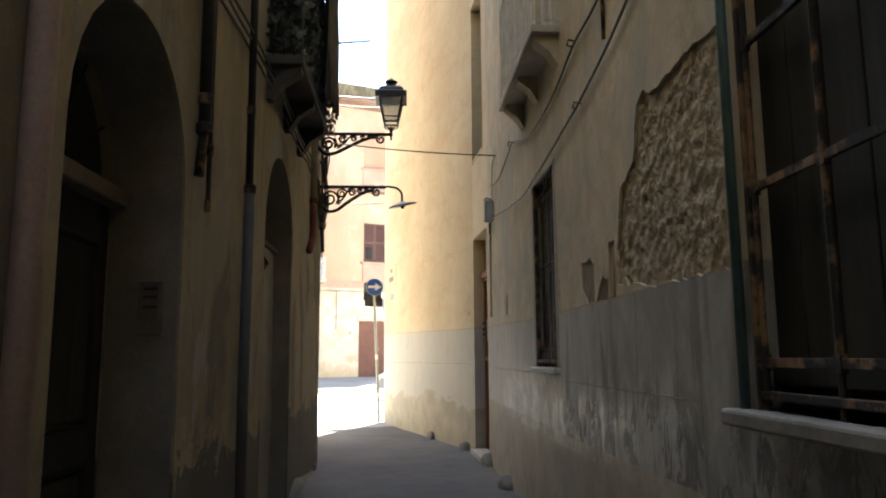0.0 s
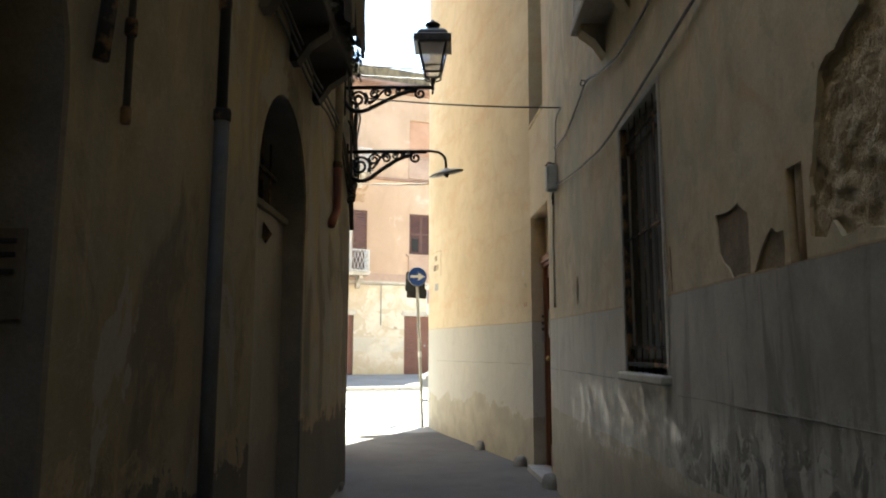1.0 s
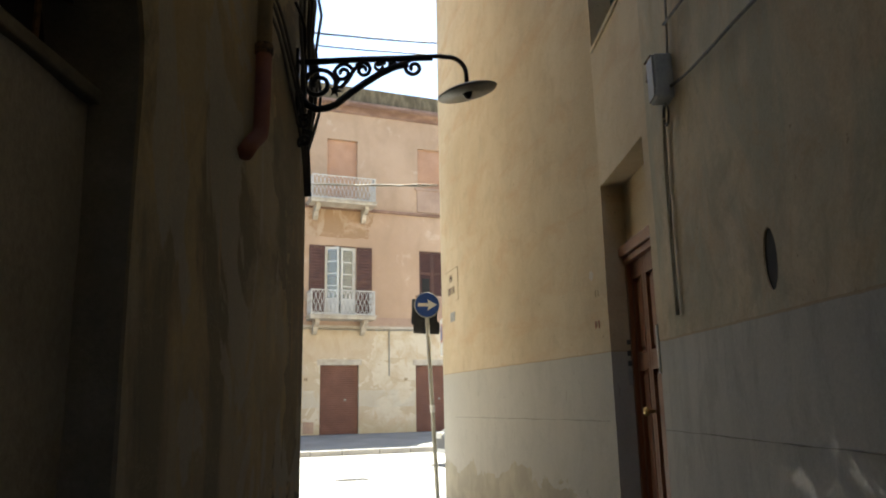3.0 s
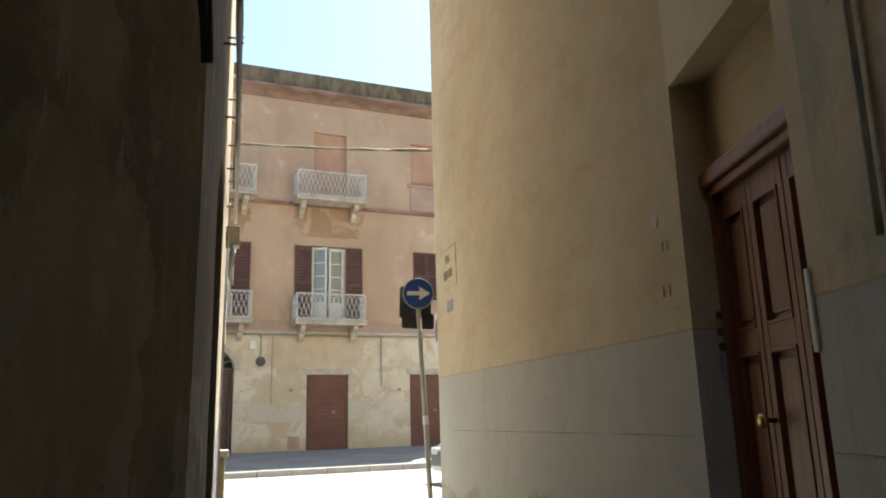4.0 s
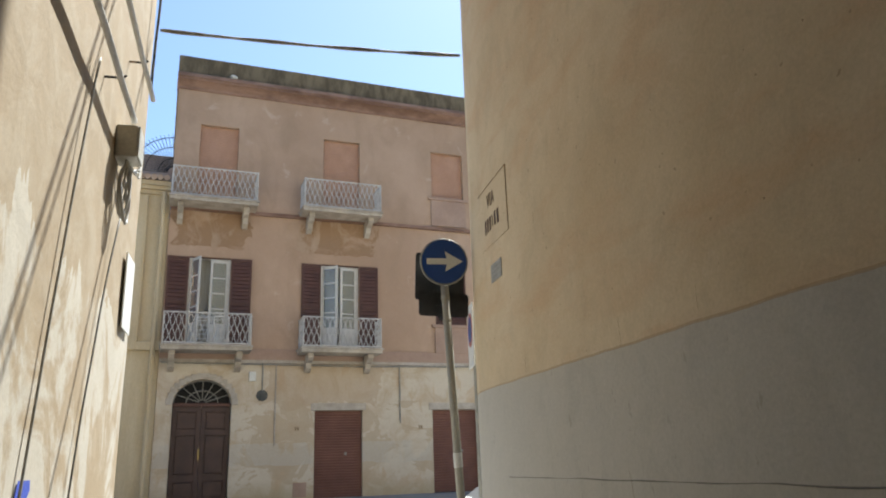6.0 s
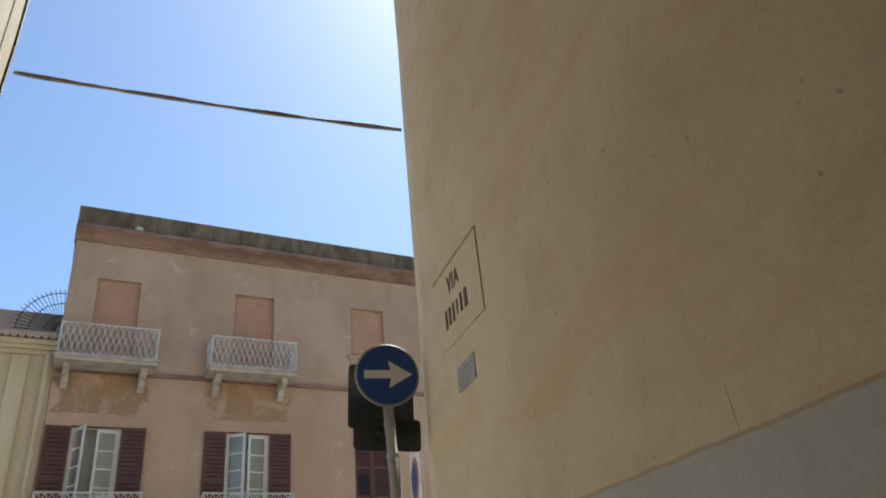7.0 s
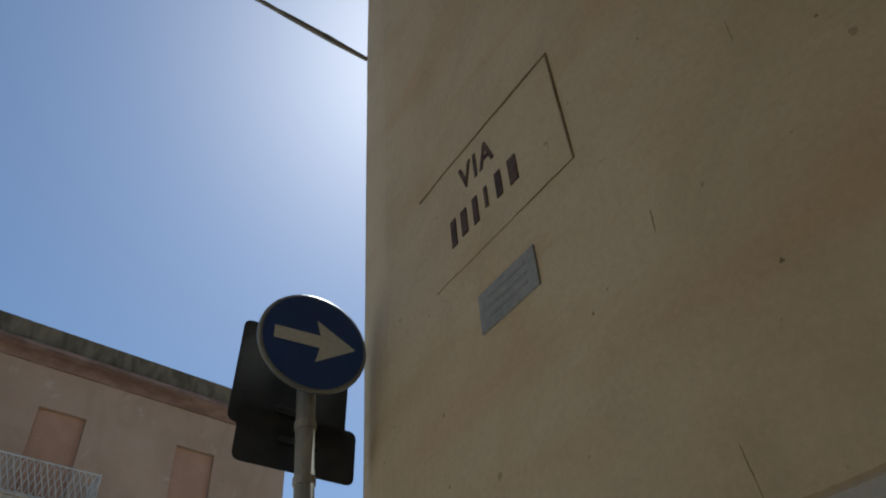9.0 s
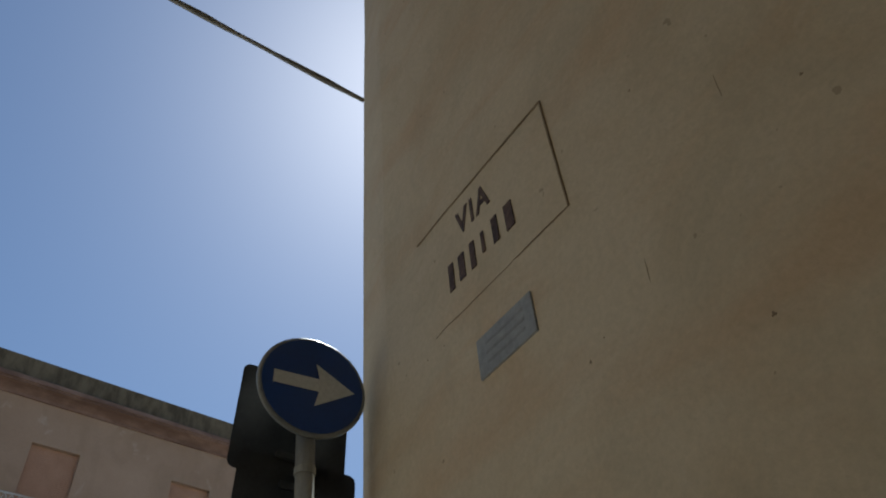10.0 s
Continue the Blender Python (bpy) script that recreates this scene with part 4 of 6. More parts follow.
# small knocked-out pits
bm = bmesh.new()
for k, (y, z) in enumerate(PITS):
    r = 0.0022 + 0.0026 * abs(math.sin(k * 2.3))
    ring = [bm.verts.new(RIGHT.matrix(rs(y), z, 0.0012 + wall_noise(rs(y), z)) @ Vector((r * (1 + 0.4 * math.sin(a * 2.1 + k)) * math.cos(a * math.pi / 5), 0, r * (1.1 + 0.4 * math.cos(a * 1.7 + k)) * math.sin(a * math.pi / 5)))) for a in range(10)]
    bm.faces.new(ring)
tagged(part("trim", bm, M_GROOVE), "small pits knocked into the ochre plaster", "pits", "", "structure")

# guard stones along the wall's foot
def guard_stone(y, h, w, seed):
    rng = random.Random(seed)
    bm = bmesh.new()
    bmesh.ops.create_icosphere(bm, subdivisions=3, radius=1.0)
    for v in bm.verts:
        k = 1 + 0.22 * noise.noise(v.co * 1.6 + Vector((seed * 3.1, 0, 0)))
        v.co = Vector((v.co.x * w * k, v.co.y * w * 0.62 * k, max(v.co.z, -0.25) * h * k))
    placed(bm, RIGHT.matrix(rs(y), 0.0, 0.035) @ pose(0, 0, 0.0, 0, rng.uniform(-8, 8), rng.uniform(-15, 15)))
    tagged(part("guard_stone", bm, M_GUARD, None, "", True), "worn grey guard stone at the foot of the wall", "stone", "stones along the wall")


for y, h, w, sd in ((8.1, 0.13, 0.15, 1), (9.62, 0.15, 0.15, 2), (11.1, 0.13, 0.15, 3), (12.68, 0.12, 0.13, 4)):
    guard_stone(y, h, w, sd)
litter = part("paper_scrap", box((-0.06, -0.035, 0.0), (0.06, 0.035, 0.006), pose(3.95, 9.02, 0.012, 3, -2, 30)), M_WHITE)
tagged(litter, "small crumpled white paper scrap on the asphalt", "litter")

# green downpipe beside the large window
gp = thing("downpipe", "thin green painted pipe fixed beside the barred window", "pipe")
part("pipe", tube([RIGHT.at(rs(3.13), z, 0.02) for z in (1.165, 2.5, 6.0, 14.8)], 0.018, 12), M_PIPE_GREEN, gp, "", True)
for z in (2.9, 5.0):
    part("clamp", placed(lathe([(0.022, -0.012), (0.022, 0.012)], 12), Matrix.Translation(RIGHT.at(rs(3.13), z, 0.02))), M_RUST, gp)


# ---- cables on the right wall ----
def wire(name, label, pts, r, material, wob=0.0, seed=0):
    rng = random.Random(seed)
    out = []
    for p, q in zip(pts, pts[1:]):
        p, q = Vector(p), Vector(q)
        n = max(2, int((q - p).length / 0.12))
        for i in range(n):
            out.append(p.lerp(q, i / n) + Vector((rng.uniform(-wob, wob), rng.uniform(-wob, wob), rng.uniform(-wob, wob))))
    out.append(Vector(pts[-1]))
    # soften the corners
    for _ in range(2):
        out = [out[0]] + [(out[i - 1] + out[i] * 2 + out[i + 1]) / 4 for i in range(1, len(out) - 1)] + [out[-1]]
    return tagged(part(name, tube(out, r, 6), material, None, "", True), label, "cable")


wire("wall_cable", "dark cable looping along the ochre wall", [R(9.05, 3.42), R(8.6, 3.365), R(8.02, 3.40), R(7.6, 3.48), R(7.45, 3.475), R(7.0, 3.34), R(6.44, 3.235), R(5.87, 3.24), R(5.41, 3.295), R(5.1, 3.385), R(4.84, 3.365), R(4.53, 3.37), R(3.6, 3.45), R(1.5, 3.5), R(-4, 3.5)], 0.0085, M_CABLE, 0.006, 1)
wire("wall_cable", "dark cable running over the barred window", [R(9.05, 3.06), R(8.85, 3.0), R(7.83, 2.87), R(7.11, 2.80), R(6.74, 2.797, 0.03), R(5.79, 2.845, 0.03), R(5.2, 2.92), R(5.0, 2.93), R(4.47, 3.01), R(4.05, 3.11), R(3.2, 3.3), R(0.5, 3.4), R(-4, 3.4)], 0.0085, M_CABLE, 0.005, 2)
old_rod = part("rod", tube([R(4.48, z, 0.012) for z in (3.11, 3.6, 4.6)], 0.011, 8), M_RUST, None, "", True)
tagged(old_rod, "short dark iron rod fixed upright on the ochre wall", "rod")
wire("drop_cable", "thin cable hanging across the alley between the houses", sag(R(8.67, 3.70, 0.03), LW(10.1, 4.03, 0.05), 0.03, 10), 0.008, M_CABLE, 0, 3)
wire("conduit", "thin grey cable dropping to the junction box", [R(8.68, 3.70), R(8.98, 3.74), R(9.0, 3.6), R(9.02, 3.4), R(9.05, 3.25)], 0.007, M_CABLE_GREY, 0.001, 4)
wire("conduit", "grey conduit running down from the junction box", [R(9.17, 3.05), R(9.24, 2.75), R(9.25, 2.35), R(9.27, 1.83)], 0.012, M_CONDUIT, 0.001, 5)
jb = thing("junction_box", "grey plastic junction box with cables on the wall", "junction box")
m = RIGHT.matrix(rs(9.10), 3.12, 0.0)
part("box", box((-0.065, 0, -0.13), (0.065, 0.10, 0.13), m, 0.012), M_BOX, jb)
part("lid", box((-0.058, 0.10, -0.12), (0.058, 0.112, 0.12), m, 0.006), M_BOX, jb)
part("bracket", tube([m @ Vector(c) for c in ((0.05, 0.01, 0.16), (0.10, 0.07, 0.19), (0.16, 0.09, 0.17))], 0.008), M_RUST, jb)
part("insulator", placed(lathe([(0.02, 0), (0.035, 0.01), (0.03, 0.06), (0.02, 0.10)], 10), m @ pose(0.15, 0.06, 0.05)), M_PIPE_BROWN, jb)
part("loop", tube([m @ Vector((-0.03 + 0.045 * math.cos(a * 0.6), 0.05, -0.22 + 0.06 * math.sin(a * 0.6))) for a in range(11)], 0.007, 6), M_CABLE, jb)
for y, z in ((7.53, 3.49), (5.1, 3.395), (5.0, 2.93)):
    part("cable_hook", tube([R(y, z, 0.0), R(y, z + 0.01, 0.05), R(y, z - 0.03, 0.06), R(y, z - 0.035, 0.03)], 0.006, 6), M_RUST, tagged(new("cable_support"), "small rusted iron cable hook in the wall", "hook", "cable hooks on the walls"))

# ---- balcony on the right wall ----
def right_balcony():
    b = thing("balcony", "shallow stone balcony with white iron railing on the ochre house", "balcony")
    s0, s1 = rs(5.50), rs(7.12)
    m = RIGHT.matrix((s0 + s1) / 2, 3.66, 0)
    w = s1 - s0
    part("slab", box((-w / 2, -0.02, 0.0), (w / 2, 0.21, 0.06), m, 0.008), M_BALCONY, b)
    for x in (-w / 2 + 0.14, 0.05, w / 2 - 0.14):
        bm = bmesh.new()
        v = [bm.verts.new(m @ Vector((x + dx, dy, dz))) for dx in (-0.07, 0.07) for dy, dz in ((0, 0), (0.17, 0), (0.165, -0.04), (0.07, -0.11), (0, -0.22))]
        n = 5
        bm.faces.new(v[:n])
        bm.faces.new(v[n:])
        for i in range(n):
            bm.faces.new((v[i], v[(i + 1) % n], v[n + (i + 1) % n], v[n + i]))
        part("corbel", bm, M_RIGHT, b)
    for z in (0.10, 1.0):
        rl = part("rail", tube([m @ Vector(c) for c in ((-w / 2 + 0.02, 0, z), (-w / 2 + 0.02, 0.18, z), (w / 2 - 0.02, 0.18, z), (w / 2 - 0.02, 0, z))], 0.012, 6), M_RAIL_WHITE, b, "white painted iron rail")
    for i in range(17):
        x = -w / 2 + 0.02 + (w - 0.04) * i / 16
        part("baluster", tube([m @ Vector((x, 0.18, 0.06)), m @ Vector((x, 0.18, 1.0))], 0.010, 6), M_RAIL_BRIGHT, rl)
    for x in (-w / 2 + 0.02, w / 2 - 0.02):
        for y in (0.06, 0.12):
            part("baluster", tube([m @ Vector((x, y, 0.06)), m @ Vector((x, y, 1.0))], 0.010, 6), M_RAIL_BRIGHT, rl)


right_balcony()

# ---- street-name panel and plate at the corner ----
def bars_on(line, y_list, z0, z1, material, parent, out=0.006, wid=0.02):
    for y in y_list:
        part("bar", box((-wid / 2, 0, z0), (wid / 2, 0.003, z1), line.matrix(rs(y), 0, out - 0.003 + wall_noise(rs(y), (z0 + z1) / 2)), 0.0), material, parent)


panel = thing("street_panel", "weathered painted street name panel in an incised outline", "sign")
for (ya, za), (yb, zb), wd in (((14.94, 3.20), (15.62, 3.21), 0.008), ((14.94, 2.755), (14.94, 3.20), 0.010), ((14.94, 2.755), (15.16, 2.76), 0.005), ((15.16, 2.76), (15.55, 2.765), 0.0025)):
    n = 14
    bm = bmesh.new()
    add_tube(bm, [R(ya + (yb - ya) * i / n, za + (zb - za) * i / n + 0.003 * noise.noise(Vector((i * 0.9, ya * 3, za))), 0.002) for i in range(n + 1)], wd * 0.5, 6, [0.75 + 0.35 * noise.noise(Vector((i * 0.7, za * 5, 2))) for i in range(n + 1)])
    part("outline", bm, M_GROOVE, panel)
# the word that can be read, worn
txt = bpy.data.curves.new("lettering", "FONT")
txt.offset = 0.003
txt.body, txt.size, txt.extrude, txt.space_character = "VIA", 0.135, 0.001, 1.2
to = new("lettering", txt)
to.data.materials.append(M_LETTER)
s_ = rs(15.385)
p_, d_, n_ = RIGHT.basis(s_)
to.parent = panel
to.matrix_world = Matrix(((-d_.x, 0, n_.x, 0), (-d_.y, 0, n_.y, 0), (0, 1, 0, 0), (0, 0, 0, 1)))
to.matrix_world = Matrix.Translation(RIGHT.at(s_, 3.045, 0.002 + wall_noise(s_ - 0.1, 3.1))) @ to.matrix_world @ Matrix.Diagonal((0.72, 1, 1, 1))
# the worn name below it, plain strokes
for y_, w_, lo_, hi_ in ((15.44, 0.026, 2.868, 2.972), (15.385, 0.030, 2.872, 2.968), (15.328, 0.024, 2.868, 2.970), (15.275, 0.014, 2.885, 2.965), (15.215, 0.026, 2.875, 2.972), (15.15, 0.036, 2.87, 2.968)):
    bars_on(RIGHT, [y_], lo_, hi_, M_LETTER, panel, 0.0035, w_)
plate = thing("wall_plate", "small grey marble plate with worn unreadable lettering", "plate")
m = RIGHT.matrix(rs(15.245), 2.56, wall_noise(rs(15.245), 2.56) - 0.002)
part("slab", box((-0.118, 0, -0.062), (0.118, 0.009, 0.062), m, 0.002), M_PLATE, plate)
for z in (-0.03, 0.0, 0.03):
    part("bar", box((-0.08, 0.009, z - 0.004), (0.08, 0.0100, z + 0.004), m), M_PLATE_TEXT, plate)
num = thing("painted_number", "red painted figures faded on the ochre wall", "marking")
bars_on(RIGHT, [10.985, 10.925], 1.945, 2.005, M_RED, num, 0.005, 0.013)
smear = thing("paint_smear", "pale grey plaster smear on the ochre wall", "marking")
bm = bmesh.new()
ring = [(0.034 * (1 + 0.8 * noise.noise(Vector((i * 0.9, 2, 1)))) * math.cos(i * math.pi / 8), 0.042 * (1 + 0.8 * noise.noise(Vector((i * 0.9, 5, 1)))) * math.sin(i * math.pi / 8)) for i in range(16)]
f = bm.faces.new([bm.verts.new(RIGHT.matrix(rs(11.015), 2.375, 0.004 + wall_noise(rs(11.015), 2.375)) @ Vector((x, 0, z))) for x, z in ring])
part("smear", bm, M_SMEAR, smear)
old_mark = thing("faded_marking", "faded brownish painted figures scraped off the ochre wall", "marking")
bars_on(RIGHT, [10.955, 10.91], 2.19, 2.245, M_PIPE_OCHRE, old_mark, 0.0045, 0.006)


# ---- left wall: arched openings ----
def LM(y, z=0.0, out=0.0):
    return LEFT.matrix(ls(y), z, out)


def arch_panel(arch_, depth, grow=0.03):
    """A flat board that fills an arched opening at a depth."""
    a, b, lo, sp = arch_
    m = LEFT.matrix((a + b) / 2, 0, -depth)
    w = (b - a) / 2 + grow
    pts = [(-w, lo), (w, lo)] + [(w * math.cos(math.pi * i / 14), sp + w * math.sin(math.pi * i / 14)) for i in range(15)]
    bm = bmesh.new()
    f = bm.faces.new([bm.verts.new(m @ Vector((x, 0, z))) for x, z in pts])
    r = bmesh.ops.extrude_face_region(bm, geom=[f])
    n = m.to_3x3() @ Vector((0, -0.05, 0))
    for v in r["geom"]:
        if isinstance(v, bmesh.types.BMVert):
            v.co += n
    return bm, m, w


def arched_door(arch_, depth, name, label, transom):
    a, b, lo, sp = arch_
    t = thing(name, label, "door", "", "structure")
    bm, m, w = arch_panel(arch_, depth + 0.06)
    part("backing", bm, M_BOARD, t)
    for k in (0, 1):
        part("door_leaf", placed(leaf(w - 0.04, transom - 0.02, [(0.15, 0.85), (1.0, transom - 0.2)], 0.05, 0.1), m @ pose(-w + 0.035 + k * (w - 0.03), 0.05, 0.02)), M_BOARD, t)
    part("transom", placed(box((-w, 0.0, transom), (w, 0.14, transom + 0.085), None, 0.01), m), M_OLDSTONE, t, "dirty stone transom beam")
    bm = bmesh.new()
    for i in range(1, 6):
        an = math.pi * i / 6
        add_tube(bm, [(0, 0.04, transom + 0.1), ((w - 0.05) * math.cos(an), 0.04, max(transom + 0.1, sp + (w - 0.05) * math.sin(an)))], 0.008, 6)
    part("fan_grille", placed(bm, m), M_IRON, t)
    part("step", placed(box((-w, 0.0, -0.02), (w, depth - 0.05, 0.09), None, 0.012), m), M_STONE, t, "worn stone door step")


arched_door(ARCH1, 0.36, "door_2", "dark old arched doorway with closed wooden leaves", 2.10)
bm = bmesh.new()
ic2 = thing("intercom", "grey intercom panel with dark buttons on the arch reveal", "intercom")
rm = LEFT.matrix(ARCH1[1], 0, 0) @ pose(-0.010, -0.14, 0)
part("plate", placed(box((-0.014, -0.06, 1.46), (0, 0.06, 1.73), None, 0.004), rm), M_OLDSTONE, ic2)
for z in (1.69, 1.65, 1.60):
    part("button", placed(box((-0.02, -0.035, z - 0.008), (-0.012, 0.035, z + 0.008), None, 0.002), rm), M_SIGNBACK, ic2)

# grey cement lining of the three arch reveals, their shade put into its tone
M_LINING = two_tone("shaded_cement", (0.18, 0.165, 0.135), (0.27, 0.245, 0.20), 3, 50, 0.9, 0, 0.4)
for a, b, lo, sp in (ARCH1, ARCH2, ARCH3):
    m = LEFT.matrix((a + b) / 2, 0, 0)
    w = (b - a) / 2 - 0.009
    prof = [(w, -0.02), (w, sp * 0.4), (w, sp * 0.75)] + [(w * math.cos(math.pi * i / 28), sp + w * math.sin(math.pi * i / 28)) for i in range(29)] + [(-w, sp * 0.75), (-w, sp * 0.4), (-w, -0.02)]
    bm = bmesh.new()
    rows_ = [[bm.verts.new(m @ Vector((x, -d_, z))) for d_ in (0.012, 0.13, 0.25, 0.36)] for x, z in prof]
    for p, q in zip(rows_, rows_[1:]):
        for k in range(3):
            bm.faces.new((p[k], q[k], q[k + 1], p[k + 1]))
    tagged(part("trim", bm, M_LINING, None, "", True), "grey cement lining inside the arch, darkened for its shade", "lining", "", "structure")

# the second arch: walled up below a sill, a dark window above
a, b, lo, sp = ARCH2
m2 = LEFT.matrix((a + b) / 2, 0, -0.17)
w2 = (b - a) / 2
inf = part("wall_infill", grid_panel(LEFT, a - 0.02, b + 0.02, -0.1, 2.36, -0.17, 10, 16, lambda s, z: 0.012 * noise.noise(Vector((s * 3, z * 3, 4)))), M_INFILL)
tagged(inf, "plastered infill of a walled-up arch", "wall", "", "structure")
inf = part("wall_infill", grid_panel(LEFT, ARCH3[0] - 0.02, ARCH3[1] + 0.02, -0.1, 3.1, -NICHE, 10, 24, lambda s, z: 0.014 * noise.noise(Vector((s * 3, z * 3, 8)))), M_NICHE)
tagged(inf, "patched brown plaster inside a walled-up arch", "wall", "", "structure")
t = thing("window_5", "dark arched window above a walled-up doorway", "window", "", "structure")
part("window_sill", placed(box((-w2, -0.10, 2.35), (w2, 0.035, 2.40), None, 0.008), m2), M_OLDSTONE, t, "thin dirty stone sill")
# flat dark panel painted as the shade of a deep opening
bm, m, w = arch_panel((a, b, 2.40, sp), 0.33)
part("shutter", bm, M_DARK, t, "dark panel standing for the shaded opening")
bm = bmesh.new()
for i in range(1, 6):
    x = -w2 + 2 * w2 * i / 6
    add_tube(bm, [(x, -0.06, 2.4), (x, -0.06, sp + math.sqrt(max(w2 * w2 - x * x, 0)))], 0.01, 6)
add_box(bm, (-w2, -0.07, 2.68), (w2, -0.05, 2.71))
part("grille", placed(bm, m2), M_RUST, t)
bm = bmesh.new()
v = [bm.verts.new(m2 @ Vector(c)) for c in ((0.06, 0.0, 2.16), (0.17, 0.0, 2.13), (0.09, 0.0, 2.28), (0.11, 0.06, 2.19))]
for q in ((0, 1, 3), (1, 2, 3), (2, 0, 3), (0, 2, 1)):
    bm.faces.new([v[i] for i in q])
tagged(part("broken_plate", bm, M_RUST), "bent rusted metal scrap stuck on the infill", "scrap")


# ---- pipes on the left wall ----
def down_pipe(label, runs, clamps=(), group="pipes on the brown wall"):
    t = thing("downpipe", label, "pipe", group)
    for pts, r, mat_, nm in runs:
        part(nm, tube(pts, r, 12), mat_, t, "", True)
    for p, r in clamps:
        part("clamp", placed(lathe([(r * 0.9, -0.03), (r, -0.02), (r, 0.02), (r * 0.9, 0.03)], 12), Matrix.Translation(p)), M_RUST, t)
    return t


down_pipe("black downpipe with a rusted joint ending above the street", [([LW(5.38, z, 0.05) for z in (2.55, 4.0, 12.8)], 0.034, M_PIPE_BLACK, "pipe"), ([LW(5.38, 2.55, 0.05), LW(5.38, 2.30, 0.03)], 0.026, M_RUST, "stub")], [(LW(5.38, 2.56, 0.05), 0.045), (LW(5.38, 2.72, 0.05), 0.042)])
down_pipe("thin grey conduit with an open lower end", [([LW(5.56, z, 0.03) for z in (2.15, 3.5, 12.8)], 0.013, M_PIPE, "pipe")], [(LW(5.56, 2.18, 0.03), 0.018), (LW(5.56, 2.5, 0.03), 0.022)])
down_pipe("grey plastic downpipe with a black upper length", [([LW(6.42, z, 0.055) for z in (0.0, 1.2, 2.5)], 0.036, M_PIPE, "lower_pipe"), ([LW(6.42, z, 0.05) for z in (2.5, 5.0, 12.8)], 0.027, M_PIPE_BLACK, "upper_pipe")], [(LW(6.42, 2.49, 0.055), 0.042), (LW(6.42, 3.05, 0.05), 0.032)])
down_pipe("pinkish drainpipe fixed to the brown wall", [([LW(3.80, z, 0.05) for z in (0.0, 2.0, 5.0, 12.8)], 0.045, M_PIPE_PINK, "pipe")])
down_pipe("downpipe with a red painted lower length", [([LW(9.57, z, 0.05) for z in (3.13, 5.0, 12.8)], 0.038, M_PIPE_OCHRE, "upper_pipe"), ([LW(9.57, 3.13, 0.05), LW(9.57, 2.74, 0.05), LW(9.55, 2.68, 0.05), LW(9.46, 2.60, 0.04), LW(9.40, 2.53, 0.03)], 0.040, M_PIPE_RED, "red_pipe")], [(LW(9.57, 3.14, 0.05), 0.047)])
for k, (o, dz) in enumerate(((0.02, 0.0), (0.035, 0.05), (0.05, 0.09))):
    wire("wall_cable", "bundle cable slung under the balcony along the brown wall", [LW(4.2, 3.75 + dz, o), LW(5.4, 3.45 + dz, o), LW(6.3, 3.52 + dz, o), LW(7.3, 3.50 + dz, o + 0.03), LW(8.3, 3.40 + dz, o + 0.04), LW(9.2, 3.46 + dz, o + 0.02), LW(9.9, 3.45 + dz, o), LW(10.3, 3.2 + dz, o), LW(10.55, 3.0 + dz, o), LW(10.6, 2.7, o)], 0.010, M_CABLE, 0.008, 20 + k)
for k in range(8):
    w1, w2 = 0.09 * math.sin(k * 2.1), 0.09 * math.cos(k * 1.7)
    wire("wall_cable", "tangled cable dropping past the lamp brackets", [LW(10.05 + 0.06 * k, 4.4 - 0.03 * k, 0.03), LW(10.18 + 0.05 * k + w1, 3.95, 0.07 + 0.012 * k), LW(10.26 + 0.04 * k + w2, 3.72, 0.04), LW(10.38 + 0.03 * k + w1, 3.42, 0.04 + 0.012 * k), LW(10.48 + 0.02 * k, 3.02 + 0.05 * w2, 0.03)], 0.010, M_PIPE_BLACK if k % 2 else M_CABLE, 0.022, 30 + k)
stone = part("corner_stone", box((-0.10, 0, -0.05), (0.10, 0.03, 0.07), LM(10.35), 0.015), M_OLDSTONE)
tagged(stone, "low worn stone step at the wall's bend", "stone")
# battered plaster foot of the brown wall
bm = bmesh.new()
rows_ = []
for i in range(41):
    y = 5.45 + (10.5 - 5.45) * i / 40
    if ls(y) > ARCH2[0] - 0.05 and ls(y) < ARCH2[1] + 0.05:
        rows_.append(None)
        continue
    k = (0.75 + 0.5 * noise.noise(Vector((y * 1.3, 0, 2)))) * max(0.12, min(1.0, (10.2 - y) / 0.9)) * max(0.1, min(1.0, abs(ls(y) - (ARCH2[0] + ARCH2[1]) / 2) / 0.5 - (ARCH2[1] - ARCH2[0]))) if ls(y) > ARCH2[0] else 0.75 + 0.5 * noise.noise(Vector((y * 1.3, 0, 2)))
    if y > 8.4:
        k *= 0.4
    rows_.append([bm.verts.new(LW(y, z, o)) for z, o in ((-0.05, 0.17 * k), (0.05, 0.15 * k), (0.16 * k, 0.07 * k), (0.34 * k, 0.0), (0.34 * k, -0.03))])
for p, q in zip(rows_, rows_[1:]):
    if p and q:
        for i in range(4):
            bm.faces.new((p[i], q[i], q[i + 1], p[i + 1]))
tagged(part("plinth", bm, M_LEFT, None, "", True), "battered damp plaster foot of the brown wall", "plinth", "", "structure")


